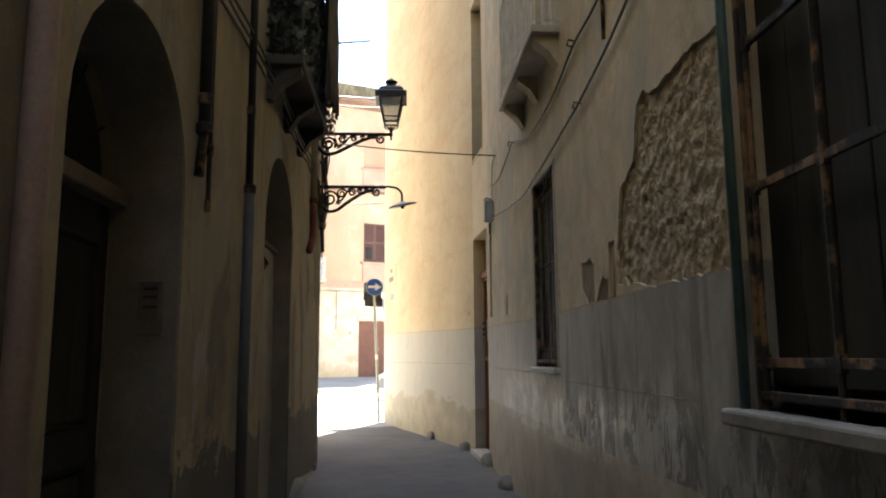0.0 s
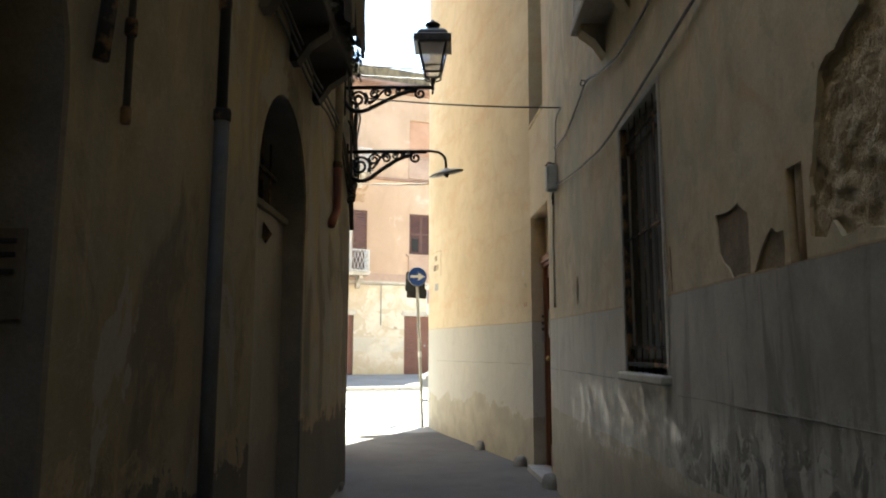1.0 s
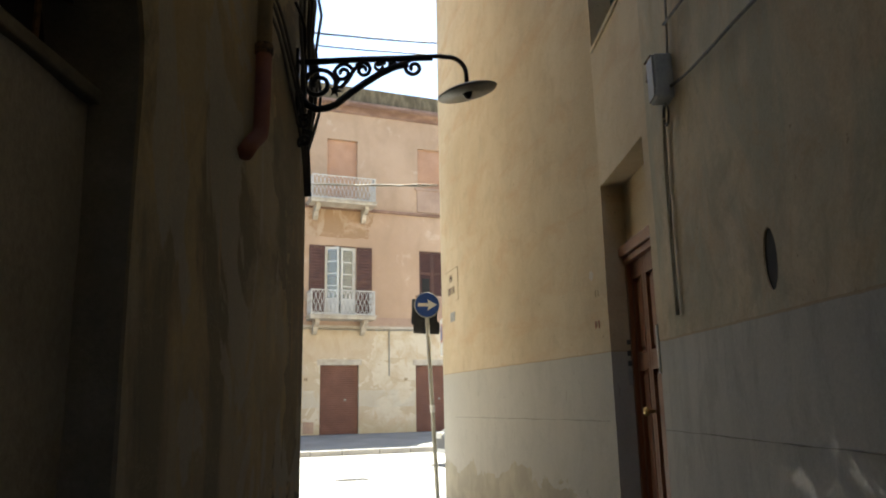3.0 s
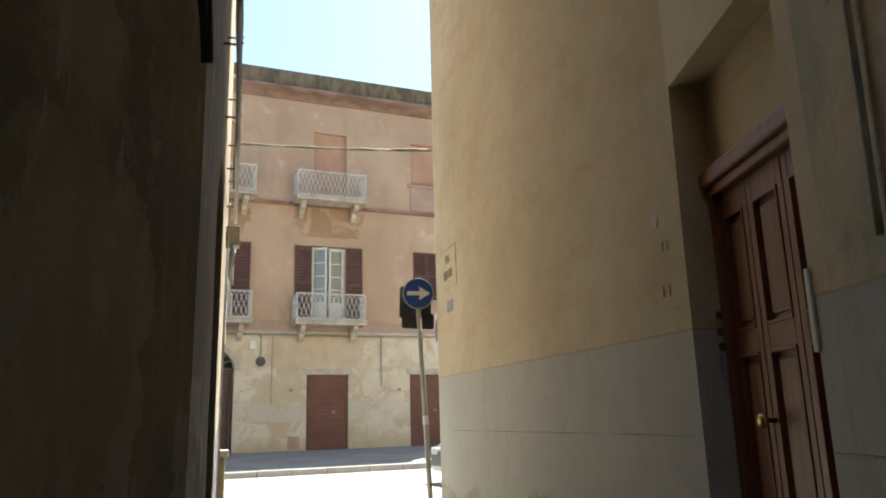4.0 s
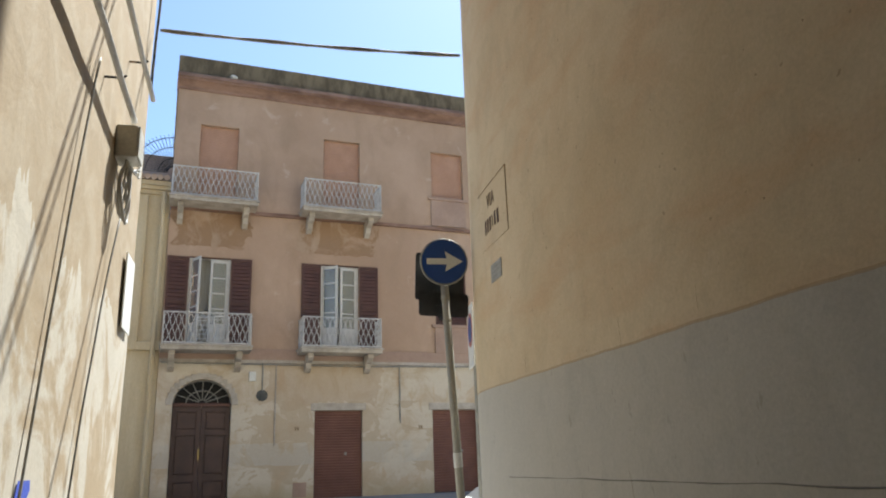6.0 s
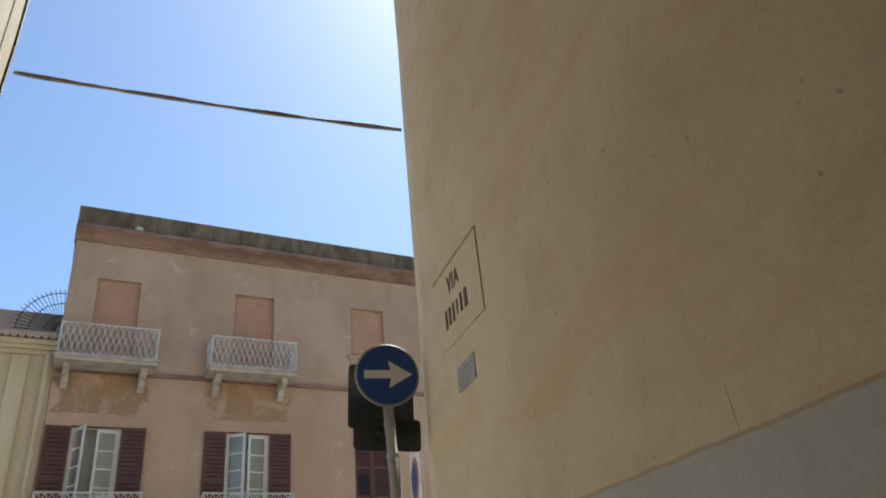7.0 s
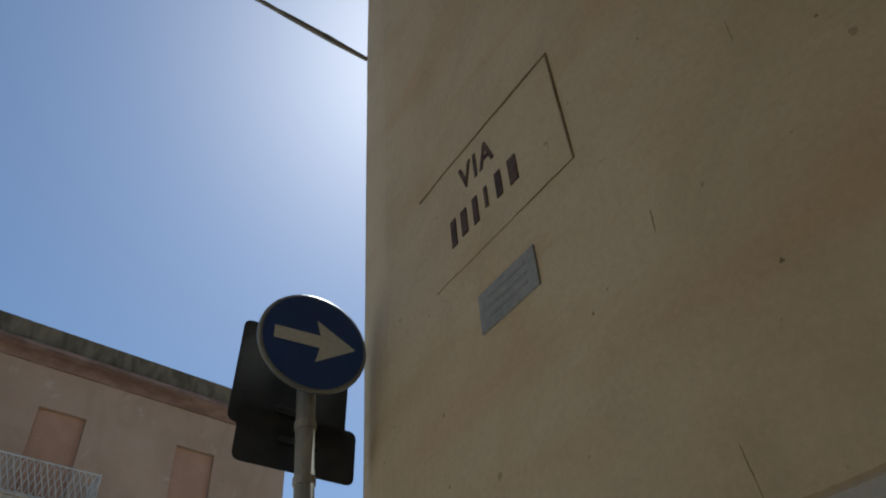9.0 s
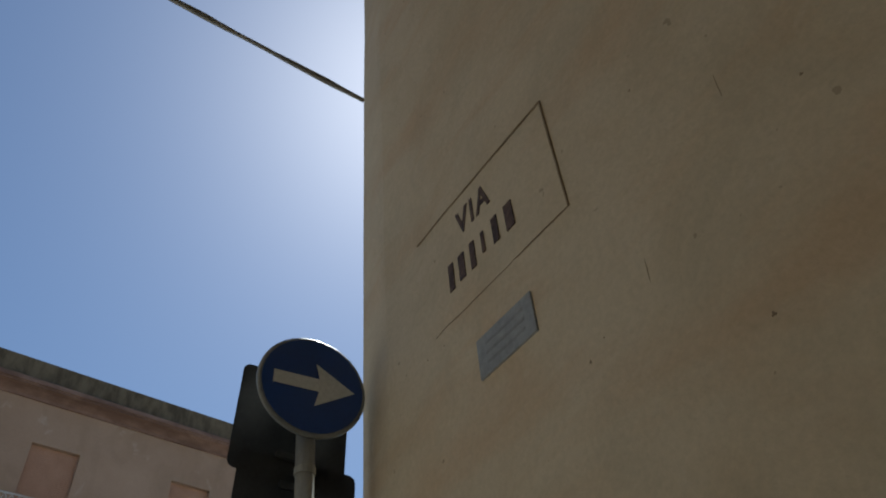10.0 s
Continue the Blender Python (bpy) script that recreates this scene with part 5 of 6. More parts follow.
# ---- balcony, screen and cloth on the left wall ----
def left_balcony():
    b = thing("balcony", "old iron and stone balcony hung with screens and cloth", "balcony")
    s0, s1 = ls(7.05), ls(8.78)
    m = LEFT.matrix((s0 + s1) / 2, 3.68, 0)
    w = s1 - s0
    d = 0.30
    part("slab", box((-w / 2, -0.02, 0.0), (w / 2, d, 0.075), m, 0.01), M_DARKSTONE, b, "blackened weathered slab")
    for x in (-w / 2 + 0.12, w / 2 - 0.12, 0.0):
        bm = bmesh.new()
        v = [bm.verts.new(m @ Vector((x + dx, dy, dz))) for dx in (-0.06, 0.06) for dy, dz in ((0, 0), (d * 0.92, 0), (d * 0.9, -0.05), (d * 0.45, -0.14), (0.05, -0.27), (0, -0.27))]
        n = 6
        bm.faces.new(v[:n])
        bm.faces.new(v[n:])
        for i in range(n):
            bm.faces.new((v[i], v[(i + 1) % n], v[n + (i + 1) % n], v[n + i]))
        part("corbel", bm, M_DARKSTONE, b)
    for z in (0.12, 1.05):
        rl = part("rail", tube([m @ Vector(c) for c in ((-w / 2 + 0.02, 0, z), (-w / 2 + 0.02, d - 0.03, z), (w / 2 - 0.02, d - 0.03, z), (w / 2 - 0.02, 0, z))], 0.014, 6), M_IRON, b)
    for i in range(24):
        x = -w / 2 + 0.02 + (w - 0.04) * i / 23
        part("baluster", tube([m @ Vector((x, d - 0.03, 0.075)), m @ Vector((x, d - 0.03, 1.05))], 0.008, 6), M_IRON, rl)
    for y in (0.06, 0.14, 0.22):
        part("baluster", tube([m @ Vector((-w / 2 + 0.02, y, 0.075)), m @ Vector((-w / 2 + 0.02, y, 1.05))], 0.008, 6), M_IRON, rl)
    # leafy screens inside the railing, at the near end and along the front
    rng = random.Random(11)
    sc = thing("leaf_screen", "artificial leaf screen in dull green tied to the balcony railing", "screen")
    bm = bmesh.new()
    for i in range(900):
        near = rng.random() < 0.35
        u = rng.random()
        z = 0.10 + rng.random() * 1.15
        c = Vector((-w / 2 + 0.005 + rng.uniform(-0.02, 0.015), 0.02 + u * (d - 0.04), z)) if near else Vector((-w / 2 + u * w, d + rng.uniform(-0.02, 0.015), z))
        r = rng.uniform(0.022, 0.042)
        rot = Euler((rng.uniform(0, 6.3), rng.uniform(0, 6.3), rng.uniform(0, 6.3))).to_matrix()
        q = [rot @ Vector(k) * r for k in ((-1, 0, 0), (-0.3, -0.7, 0.1), (0.5, -0.55, 0.0), (1.1, 0, -0.15), (0.5, 0.55, 0.0), (-0.3, 0.7, 0.1))]
        bm.faces.new([bm.verts.new(m @ (c + k)) for k in q])
    tagged(part("leaves", bm, M_LEAF, sc), "", "", "", "stuff")
    part("mesh_back", box((-w / 2 + 0.03, 0.02, 0.1), (-w / 2 + 0.034, d - 0.04, 1.3), m), M_GREY_CLOTH, sc)
    part("mesh_back", box((-w / 2 + 0.03, d - 0.02, 0.1), (w / 2, d - 0.016, 1.3), m), M_GREY_CLOTH, sc)
    # striped cloth hanging over the front of the far half
    cl = thing("awning_cloth", "hanging striped awning cloth, dark and pale, over the balcony", "awning")
    nx, nz = 14, 16
    for stripe in range(7):
        bm = bmesh.new()
        vv = {}
        for i in range(3):
            for j in range(nz + 1):
                u = (stripe * 2 + i) / nx
                x = -0.15 + u * (w / 2 + 0.12)
                z = 2.3 - (2.3 - 0.02 - 0.12 * u) * j / nz
                y = d + 0.06 + 0.03 * math.sin(u * 21 + j * 0.25) + 0.05 * (j / nz)
                vv[i, j] = bm.verts.new(m @ Vector((x, y, z)))
        for i in range(2):
            for j in range(nz):
                bm.faces.new((vv[i, j], vv[i + 1, j], vv[i + 1, j + 1], vv[i, j + 1]))
        r = bmesh.ops.solidify(bm, geom=bm.faces[:], thickness=0.003)
        part("stripe", bm, M_GREY_CLOTH if stripe % 2 == 0 else M_PALE_CLOTH, cl, "", True)
    rod = part("rod", tube([m @ Vector((-0.2, d + 0.03, 2.3)), m @ Vector((w / 2 + 0.02, d + 0.03, 2.3))], 0.012, 8), M_IRON, cl)
    # hanging plant tufts at the far end
    pl = thing("trailing_plant", "dark trailing plant hanging from the balcony end", "plant")
    bm = bmesh.new()
    for i in range(110):
        c = Vector((w / 2 + rng.uniform(-0.05, 0.06), d + rng.uniform(-0.02, 0.07), rng.uniform(-0.02, 0.22)))
        r = rng.uniform(0.015, 0.03)
        rot = Euler((rng.uniform(0, 6.3), rng.uniform(0, 6.3), rng.uniform(0, 6.3))).to_matrix()
        bm.faces.new([bm.verts.new(m @ (c + rot @ Vector(k) * r)) for k in ((-1, 0, 0), (0, -0.5, 0.1), (1, 0, 0), (0, 0.5, 0.1))])
    tagged(part("leaves", bm, M_LEAF, pl), "", "", "", "stuff")
    # thin spiked rod reaching out
    rd = thing("spiked_rod", "thin dark spiked iron rod sticking out over the alley", "rod")
    p0, p1 = Vector((1.50, 9.2, 4.86)), Vector((2.295, 9.2, 5.065))
    bm = tube([p0, p1], 0.011, 6)
    for i in range(12):
        q = p0.lerp(p1, 0.35 + 0.65 * i / 11)
        add_tube(bm, [q - Vector((0, 0, 0.022)), q + Vector((0, 0, 0.024))], 0.006, 4)
    part("rod", bm, M_IRON, rd)


left_balcony()


# ---- lamps on wrought-iron brackets ----
def spiral(cx, cz, r0, turns, start, sense=1, n=26):
    return [(cx + r0 * (1 - 0.78 * i / n) * math.cos(start + sense * turns * 2 * math.pi * i / n), cz + r0 * (1 - 0.78 * i / n) * math.sin(start + sense * turns * 2 * math.pi * i / n)) for i in range(n + 1)]


def scroll_bracket(parent, m, length, drop, arm_label):
    """Wrought bracket in the plane of y (out) and z, fixed at the origin."""
    def run(name, pts, r):
        return part(name, tube([m @ Vector((0, u, z)) for u, z in pts], r, 6), M_IRON, parent, "", True)
    run("arm", [(0, 0), (length * 0.5, 0.004), (length, 0.0)], 0.021)
    brace = [(0.0, -drop * 0.55), (0.03, -drop * 0.75), (0.07, -drop * 0.9), (0.13, -drop), (0.19, -drop * 0.99), (0.25, -drop * 0.92), (length * 0.42, -drop * 0.64), (length * 0.52, -drop * 0.46), (length * 0.62, -drop * 0.29), (length * 0.72, -drop * 0.17), (length * 0.82, -0.035)]
    run("brace", brace, 0.024)
    run("scroll", spiral(0.14, -drop * 0.48, drop * 0.36, 1.7, -0.6), 0.016)
    run("scroll", spiral(length * 0.34, -drop * 0.26, drop * 0.20, 1.5, 0.4), 0.013)
    run("scroll", spiral(length * 0.49, -drop * 0.21, drop * 0.17, 1.5, 2.6, -1), 0.013)
    run("scroll", spiral(length * 0.61, -drop * 0.15, drop * 0.12, 1.4, 0.4), 0.011)
    run("scroll", spiral(length * 0.70, -drop * 0.12, drop * 0.10, 1.3, 2.6, -1), 0.011)
    run("scroll", spiral(length * 0.86, -0.065, 0.06, 1.4, 1.6, 1), 0.014)
    run("tendril", [(0.14 + 0.30 * drop, -drop * 0.2), (0.14 + 0.40 * drop, -drop * 0.42), (length * 0.27, -drop * 0.60), (length * 0.33, -drop * 0.56), (length * 0.38, -drop * 0.40), (length * 0.42, -drop * 0.2), (length * 0.48, -0.02)], 0.014)
    bm = bmesh.new()
    for i in range(5):
        an = i * 1.257
        add_tube(bm, [m @ Vector((0, length * 0.29, -drop * 0.64)), m @ Vector((0, length * 0.29 + 0.042 * math.cos(an), -drop * 0.64 + 0.042 * math.sin(an)))], 0.011, 5, [1.0, 0.35])
    part("rosette", bm, M_IRON, parent)
    part("wall_plate", box((-0.022, -0.005, -drop * 1.15), (0.022, 0.018, 0.09), m, 0.005), M_IRON, parent)


lant = thing("wall_lantern", "black iron street lantern with frosted panes on a scrolled bracket", "lantern")
m = LM(10.16, 4.145, 0.0)
ARM = 0.93
scroll_bracket(lant, m, ARM, 0.26, "")
lm = m @ pose(0, ARM, -0.02) @ Matrix.Diagonal((0.92, 0.92, 0.84, 1))
part("stem", placed(lathe([(0.005, -0.07), (0.014, -0.05), (0.010, -0.02), (0.022, 0.0), (0.018, 0.05), (0.030, 0.08), (0.022, 0.11), (0.03, 0.14)], 12), lm), M_IRON, lant, "", True)
Z0, Z1, B0, B1 = 0.20, 0.56, 0.105, 0.185
for i in range(4):
    an = math.pi / 4 + i * math.pi / 2
    c0 = Vector((math.cos(an) * B0 * 1.2, math.sin(an) * B0 * 1.2, Z0))
    c1 = Vector((math.cos(an) * B1 * 1.2, math.sin(an) * B1 * 1.2, Z1))
    part("post", tube([lm @ c0, lm @ c1], 0.012, 6), M_IRON, lant)
    part("foot", tube([lm @ Vector((0, 0, 0.10)), lm @ Vector((c0.x * 0.7, c0.y * 0.7, 0.13)), lm @ Vector((c0.x * 1.05, c0.y * 1.05, 0.17)), lm @ c0], 0.009, 6), M_IRON, lant)
    an2 = an + math.pi / 2
    e0 = Vector((math.cos(an2) * B0 * 1.2, math.sin(an2) * B0 * 1.2, Z0))
    e1 = Vector((math.cos(an2) * B1 * 1.2, math.sin(an2) * B1 * 1.2, Z1))
    part("edge", tube([lm @ c0, lm @ e0], 0.011, 6), M_IRON, lant)
    mid0, mid1 = c0.lerp(c1, 0.22), e0.lerp(e1, 0.22)
    part("crossbar", tube([lm @ mid0, lm @ mid1], 0.008, 6), M_IRON, lant)
    bm = bmesh.new()
    q = [bm.verts.new(lm @ (k * 0.985)) for k in (Vector((c0.x, c0.y, Z0 / 0.985)), Vector((e0.x, e0.y, Z0 / 0.985)), Vector((e1.x, e1.y, Z1 / 0.985)), Vector((c1.x, c1.y, Z1 / 0.985)))]
    bm.faces.new(q)
    bmesh.ops.solidify(bm, geom=bm.faces[:], thickness=0.003)
    pane = part("pane", bm, M_FROST, lant, "frosted glass pane")
    pane.visible_shadow = False
sq = pose(0, 0, 0, 0, 0, 45)
part("roof", placed(lathe([(0.26, 0.55), (0.305, 0.555), (0.305, 0.64), (0.25, 0.665), (0.225, 0.71), (0.17, 0.75), (0.10, 0.755), (0.085, 0.79), (0.05, 0.80)], 4), lm @ sq), M_IRON, lant)
part("finial", placed(lathe([(0.03, 0.80), (0.04, 0.815), (0.085, 0.835), (0.09, 0.85), (0.06, 0.875), (0.03, 0.89), (0.02, 0.91)], 12), lm), M_IRON, lant, "", True)

dish = thing("wall_lamp", "black iron dish lamp on a scrolled swan-neck bracket", "lamp")
m = LM(10.40, 3.52, 0.0)
scroll_bracket(dish, m, 0.86, 0.32, "")
neck = [(0.78, 0.01), (0.90, 0.008), (0.945, 0.0)] + [(0.945 + 0.122 * math.sin(a * math.pi / 16), -0.122 + 0.122 * math.cos(a * math.pi / 16)) for a in range(1, 9)] + [(1.07, -0.20)]
part("neck", tube([m @ Vector((0, u, z)) for u, z in neck], 0.015, 8), M_IRON, dish, "", True)
part("shade", placed(lathe([(0.185, -0.012), (0.19, -0.004), (0.15, 0.014), (0.06, 0.03), (0.03, 0.05)], 28), m @ pose(0, 1.07, -0.235, 12, -8, 0)), M_GALV, dish, "flat grey enamel dish", True)
part("socket", placed(lathe([(0.006, -0.05), (0.02, -0.04), (0.03, -0.015), (0.035, -0.012)], 12), m @ pose(0, 1.07, -0.235, 12, -8, 0)), M_IRON, dish)
bm = bmesh.new()
for pts in ([(0.01, -0.36), (0.05, -0.45), (0.10, -0.47), (0.09, -0.53), (0.03, -0.55)], spiral(0.05, -0.40, 0.05, 1.3, 1.0), spiral(0.06, -0.53, 0.045, 1.3, 4.0, -1)):
    add_tube(bm, [m @ Vector((0, u, z)) for u, z in pts], 0.009, 6)
part("pendant", bm, M_IRON, dish, "curled iron pendant")
wire("link_rod", "iron rod linking the two lamp brackets", [LW(10.18, 3.80, 0.04), LW(10.28, 3.68, 0.10), LW(10.38, 3.55, 0.05)], 0.010, M_IRON, 0.0, 9)

# ---- sunlit end of the left wall ----
lb = thing("junction_box", "beige plastic junction box with looped cables on the sunlit wall", "junction box")
m = LM(15.28, 3.18, 0.0)
part("box", box((-0.085, 0, -0.10), (0.085, 0.12, 0.10), m, 0.010), M_BOX_BEIGE, lb)
part("lid", box((-0.08, 0.12, -0.095), (0.08, 0.132, 0.095), m, 0.005), M_BOX_BEIGE, lb)
for k in range(4):
    rng = random.Random(40 + k)
    pts = [m @ Vector((-0.03 + 0.02 * k, 0.06, -0.1))] + [m @ Vector((0.0 + (0.05 + 0.012 * k) * math.cos(a_), 0.06 + 0.02 * math.sin(k + a_), -0.26 - 0.02 * k + 0.16 * math.sin(a_))) for a_ in [2.2 + 0.5 * i for i in range(11)]] + [m @ Vector((0.05, 0.06, -0.1))]
    part("cable_loop", tube(pts, 0.008, 6), M_CABLE_PALE, lb, "", True)
for k in range(3):
    pts = [m @ Vector((0.1, 0.08, 0.05)), m @ Vector((0.22 + 0.03 * k, 0.10, 0.06 + 0.02 * k)), m @ Vector((0.26, 0.09, -0.04 - 0.03 * k)), m @ Vector((0.15, 0.07, -0.10)), m @ Vector((0.09, 0.06, -0.05))]
    part("cable_loop", tube(pts, 0.008, 6), M_CABLE_PALE, lb, "", True)
for k, (ya, za, yb, zb, r, o) in enumerate(((11.4, 3.50, 15.26, 3.33, 0.018, 0.085), (12.2, 3.96, 15.86, 3.78, 0.018, 0.085))):
    wire("wall_conduit", "grey cable conduit on stand-offs slanting along the sunlit wall", [LW(ya, za, o), LW((ya + yb) / 2, (za + zb) / 2 - 0.03, o), LW(yb, zb, o)], r, M_CABLE_PALE, 0.004, 50 + k)
    for i in range(4):
        f = (i + 0.5) / 4
        y, z = ya + (yb - ya) * f, za + (zb - za) * f
        part("standoff", tube([LW(y, z, -0.01), LW(y, z, o), LW(y + 0.02, z + 0.025, o + 0.02)], 0.007, 6), M_RUST, tagged(new("cable_support"), "small rusted cable stand-off in the sunlit wall", "hook", "cable hooks on the walls"))
wire("corner_cable", "thick dark cables running down the corner edge", [LW(16.05, 8.0, 0.04), LW(16.07, 5.0, 0.05), LW(16.0, 4.2, 0.05), LW(15.95, 3.9, 0.05)], 0.010, M_CABLE, 0.008, 60)
wire("wall_wire", "thin wire hanging down the sunlit wall", [LW(15.42, 2.80, 0.03), LW(15.2, 2.3, 0.02), LW(14.9, 1.5, 0.02), LW(14.7, 0.6, 0.02)], 0.005, M_CABLE, 0.003, 61)
wire("wall_wire", "thin wire crossing the sunlit wall", [LW(14.5, 3.3, 0.03), LW(14.3, 2.4, 0.02), LW(14.1, 1.4, 0.02), LW(13.95, 0.4, 0.02)], 0.006, M_CABLE_GREY, 0.003, 62)
wire("street_cable", "twisted dark cable spanning the alley mouth", sag(LW(16.15, 4.50, 0.05), R(16.04, 4.66, 0.03), 0.02, 24, 0.004), 0.011, M_CABLE_GREY, 0.003, 63)
wire("street_cable", "second strand twisted round the street cable", sag(LW(16.15, 4.51, 0.05), R(16.04, 4.675, 0.03), 0.022, 40, -0.004), 0.008, M_CABLE_GREY, 0.004, 64)
sp_ = thing("wall_plate", "blank white sheet plate fixed to the sunlit wall", "plate")
part("sheet", box((-0.15, 0, -0.24), (0.15, 0.010, 0.24), LM(15.95, 2.44, 0.014), 0.003), M_ENAMEL, sp_)
lg = part("corner_ledge", box((-0.12, -0.05, 1.04), (0.20, 0.10, 1.11), LM(15.95), 0.012), M_MARBLE)
tagged(lg, "short pale stone ledge at the sunlit corner", "ledge")
lg2 = part("corner_pier", box((-0.10, -0.05, -0.05), (0.18, 0.07, 1.04), LM(15.95), 0.015), M_LEFT)
tagged(lg2, "plastered corner pier under the stone ledge", "pier")
gr = thing("graffiti_mark", "blue spray paint scrawl on the sunlit wall", "marking")
bm = bmesh.new()
mm = LM(14.05, 0.0, 0.006 + wall_noise(ls(14.05), 1.0))
spray = []
for i in range(17):
    z = 0.70 + 0.62 * i / 16
    u = i / 16
    y0 = 13.93 + 0.16 * u + 0.03 * noise.noise(Vector((i * 0.8, 3, 0)))
    y1 = 14.21 + 0.03 * u + 0.05 * noise.noise(Vector((i * 0.9, 7, 0)))
    spray.append([bm.verts.new(LW(y0 + (y1 - y0) * j / 4, z + 0.02 * noise.noise(Vector((i, j, 5))), 0.006)) for j in range(5)])
for p, q in zip(spray, spray[1:]):
    for j in range(4):
        bm.faces.new((p[j], p[j + 1], q[j + 1], q[j]))
part("scrawl", bm, M_SPRAY, gr)


# ---- pavement across the street ----
pv = bmesh.new()
prof = [(27.0, 0.0), (27.0, 0.225), (27.02, 0.235), (27.18, 0.24), (FY0 := 33.92, 0.45), (FY0 + 0.3, 0.45), (FY0 + 0.3, 0.0)]
A_ = [pv.verts.new((-60, y, z)) for y, z in prof]
B_ = [pv.verts.new((90, y, z)) for y, z in prof]
pv.faces.new(A_)
pv.faces.new(list(reversed(B_)))
for i in range(len(prof)):
    j = (i + 1) % len(prof)
    pv.faces.new((A_[i], B_[i], B_[j], A_[j]))
pavement = tagged(part("pavement", pv, M_PAVING), "grey pavement in front of the house across the street", "pavement", "", "structure")
x = -8.0
rng = random.Random(5)
while x < 24:
    ln = rng.uniform(0.85, 1.1)
    part("kerb_stone", box((x + 0.006, 26.93, 0.0), (x + ln - 0.006, 27.19, 0.246 + rng.uniform(-0.004, 0.004)), None, 0.018), M_KERB, pavement)
    x += ln
drain = part("drain_cover", box((4.9, 20.3, 0.03), (5.5, 20.62, 0.048), None, 0.004), M_IRON)
tagged(drain, "dark iron drain cover in the sunlit road", "drain cover")

# ---- the pink house ----
FY = 33.92
FX0, FX1, FTOP = 3.05, 15.27, 13.45
FAC = Line([(FX0, FY), (FX1, FY)], -1)


def fx(x):
    return x - FX0


house = thing("pink_house", "three-storey pink plastered house with white balconies across the street", "house")
UP = [(3.80, 5.00), (7.79, 9.04), (11.65, 12.85)]
MID = [(3.72, 4.94), (7.76, 9.00), (11.66, 12.8)]
GAR = [(7.62, 9.12), (11.45, 13.0)]


def arch_low(a, b, lo, sp, rise, n=14):
    r, c = (b - a) / 2, (a + b) / 2
    return [(a, lo), (b, lo)] + [(c + r * math.cos(math.pi * i / n), sp + rise * math.sin(math.pi * i / n)) for i in range(n + 1)]


holes = [rect(fx(a), fx(b), 9.36 if k in (0, 1) else 10.34, 12.08) for k, (a, b) in enumerate(UP)]
holes += [rect(fx(a), fx(b), 4.86 if k in (0, 1) else 5.80, 7.66) for k, (a, b) in enumerate(MID)]
holes += [rect(fx(a), fx(b), 0.45, 3.01) for a, b in GAR]
holes += [arch_low(fx(3.50), fx(5.15), 0.45, 3.20, 0.72)]
part("wall", wall_mesh(FAC, rect(0, FX1 - FX0, 0.3, FTOP), holes, 0.4, 0.6, 0.012), M_FACADE, house)
part("wall", box((FX0 + 0.002, FY + 0.4, 0.3), (FX1, FY + 9.0, FTOP)), M_FACADE, house)
bm = bmesh.new()
prof = [(0.2, 13.24), (-0.05, 13.24), (-0.06, 13.32), (-0.11, 13.37), (-0.20, 13.43), (-0.29, 13.46), (-0.33, 13.47), (-0.33, 13.52), (-0.38, 13.53), (-0.38, 13.64), (-0.34, 13.68), (0.2, 13.70)]
A_ = [bm.verts.new((FX0 - 0.06, FY + y, z)) for y, z in prof]
B_ = [bm.verts.new((FX1, FY + y, z)) for y, z in prof]
bm.faces.new(A_)
bm.faces.new(list(reversed(B_)))
for i in range(len(prof)):
    j = (i + 1) % len(prof)
    bm.faces.new((A_[i], B_[i], B_[j], A_[j]))
part("cornice", bm, M_CORNICE, house)
bm = bmesh.new()
add_box(bm, (FX0 - 0.05, FY - 0.16, 13.70), (FX1, FY + 0.25, 14.38), None, 0.03)
add_box(bm, (FX0 - 0.05, FY + 0.25, 13.58), (FX0 + 0.3, FY + 9.0, 14.42), None, 0.02)
part("parapet", bm, M_PARAPET, house, "dark stained parapet")
part("roof", box((FX0, FY + 0.2, 13.45), (FX1, FY + 9, 13.62)), M_PARAPET, house)
# upper course takes the dark cornice tone as a painted shadow line
for z0, z1, o in ((9.12, 9.24, 0.085), (4.52, 4.86, 0.045), (4.42, 4.52, 0.07)):
    part("string_course", box((FX0, FY - o, z0), (FX1, FY + 0.05, z1), None, 0.008), M_CORNICE if z0 > 9 else (M_BAND if z0 > 4.5 else M_BALCONY), house)


def fac_m(x, z, out=0.0):
    """x along the facade, y out towards the alley."""
    return Matrix(((1, 0, 0, x), (0, -1, 0, FY - out), (0, 0, 1, z), (0, 0, 0, 1)))


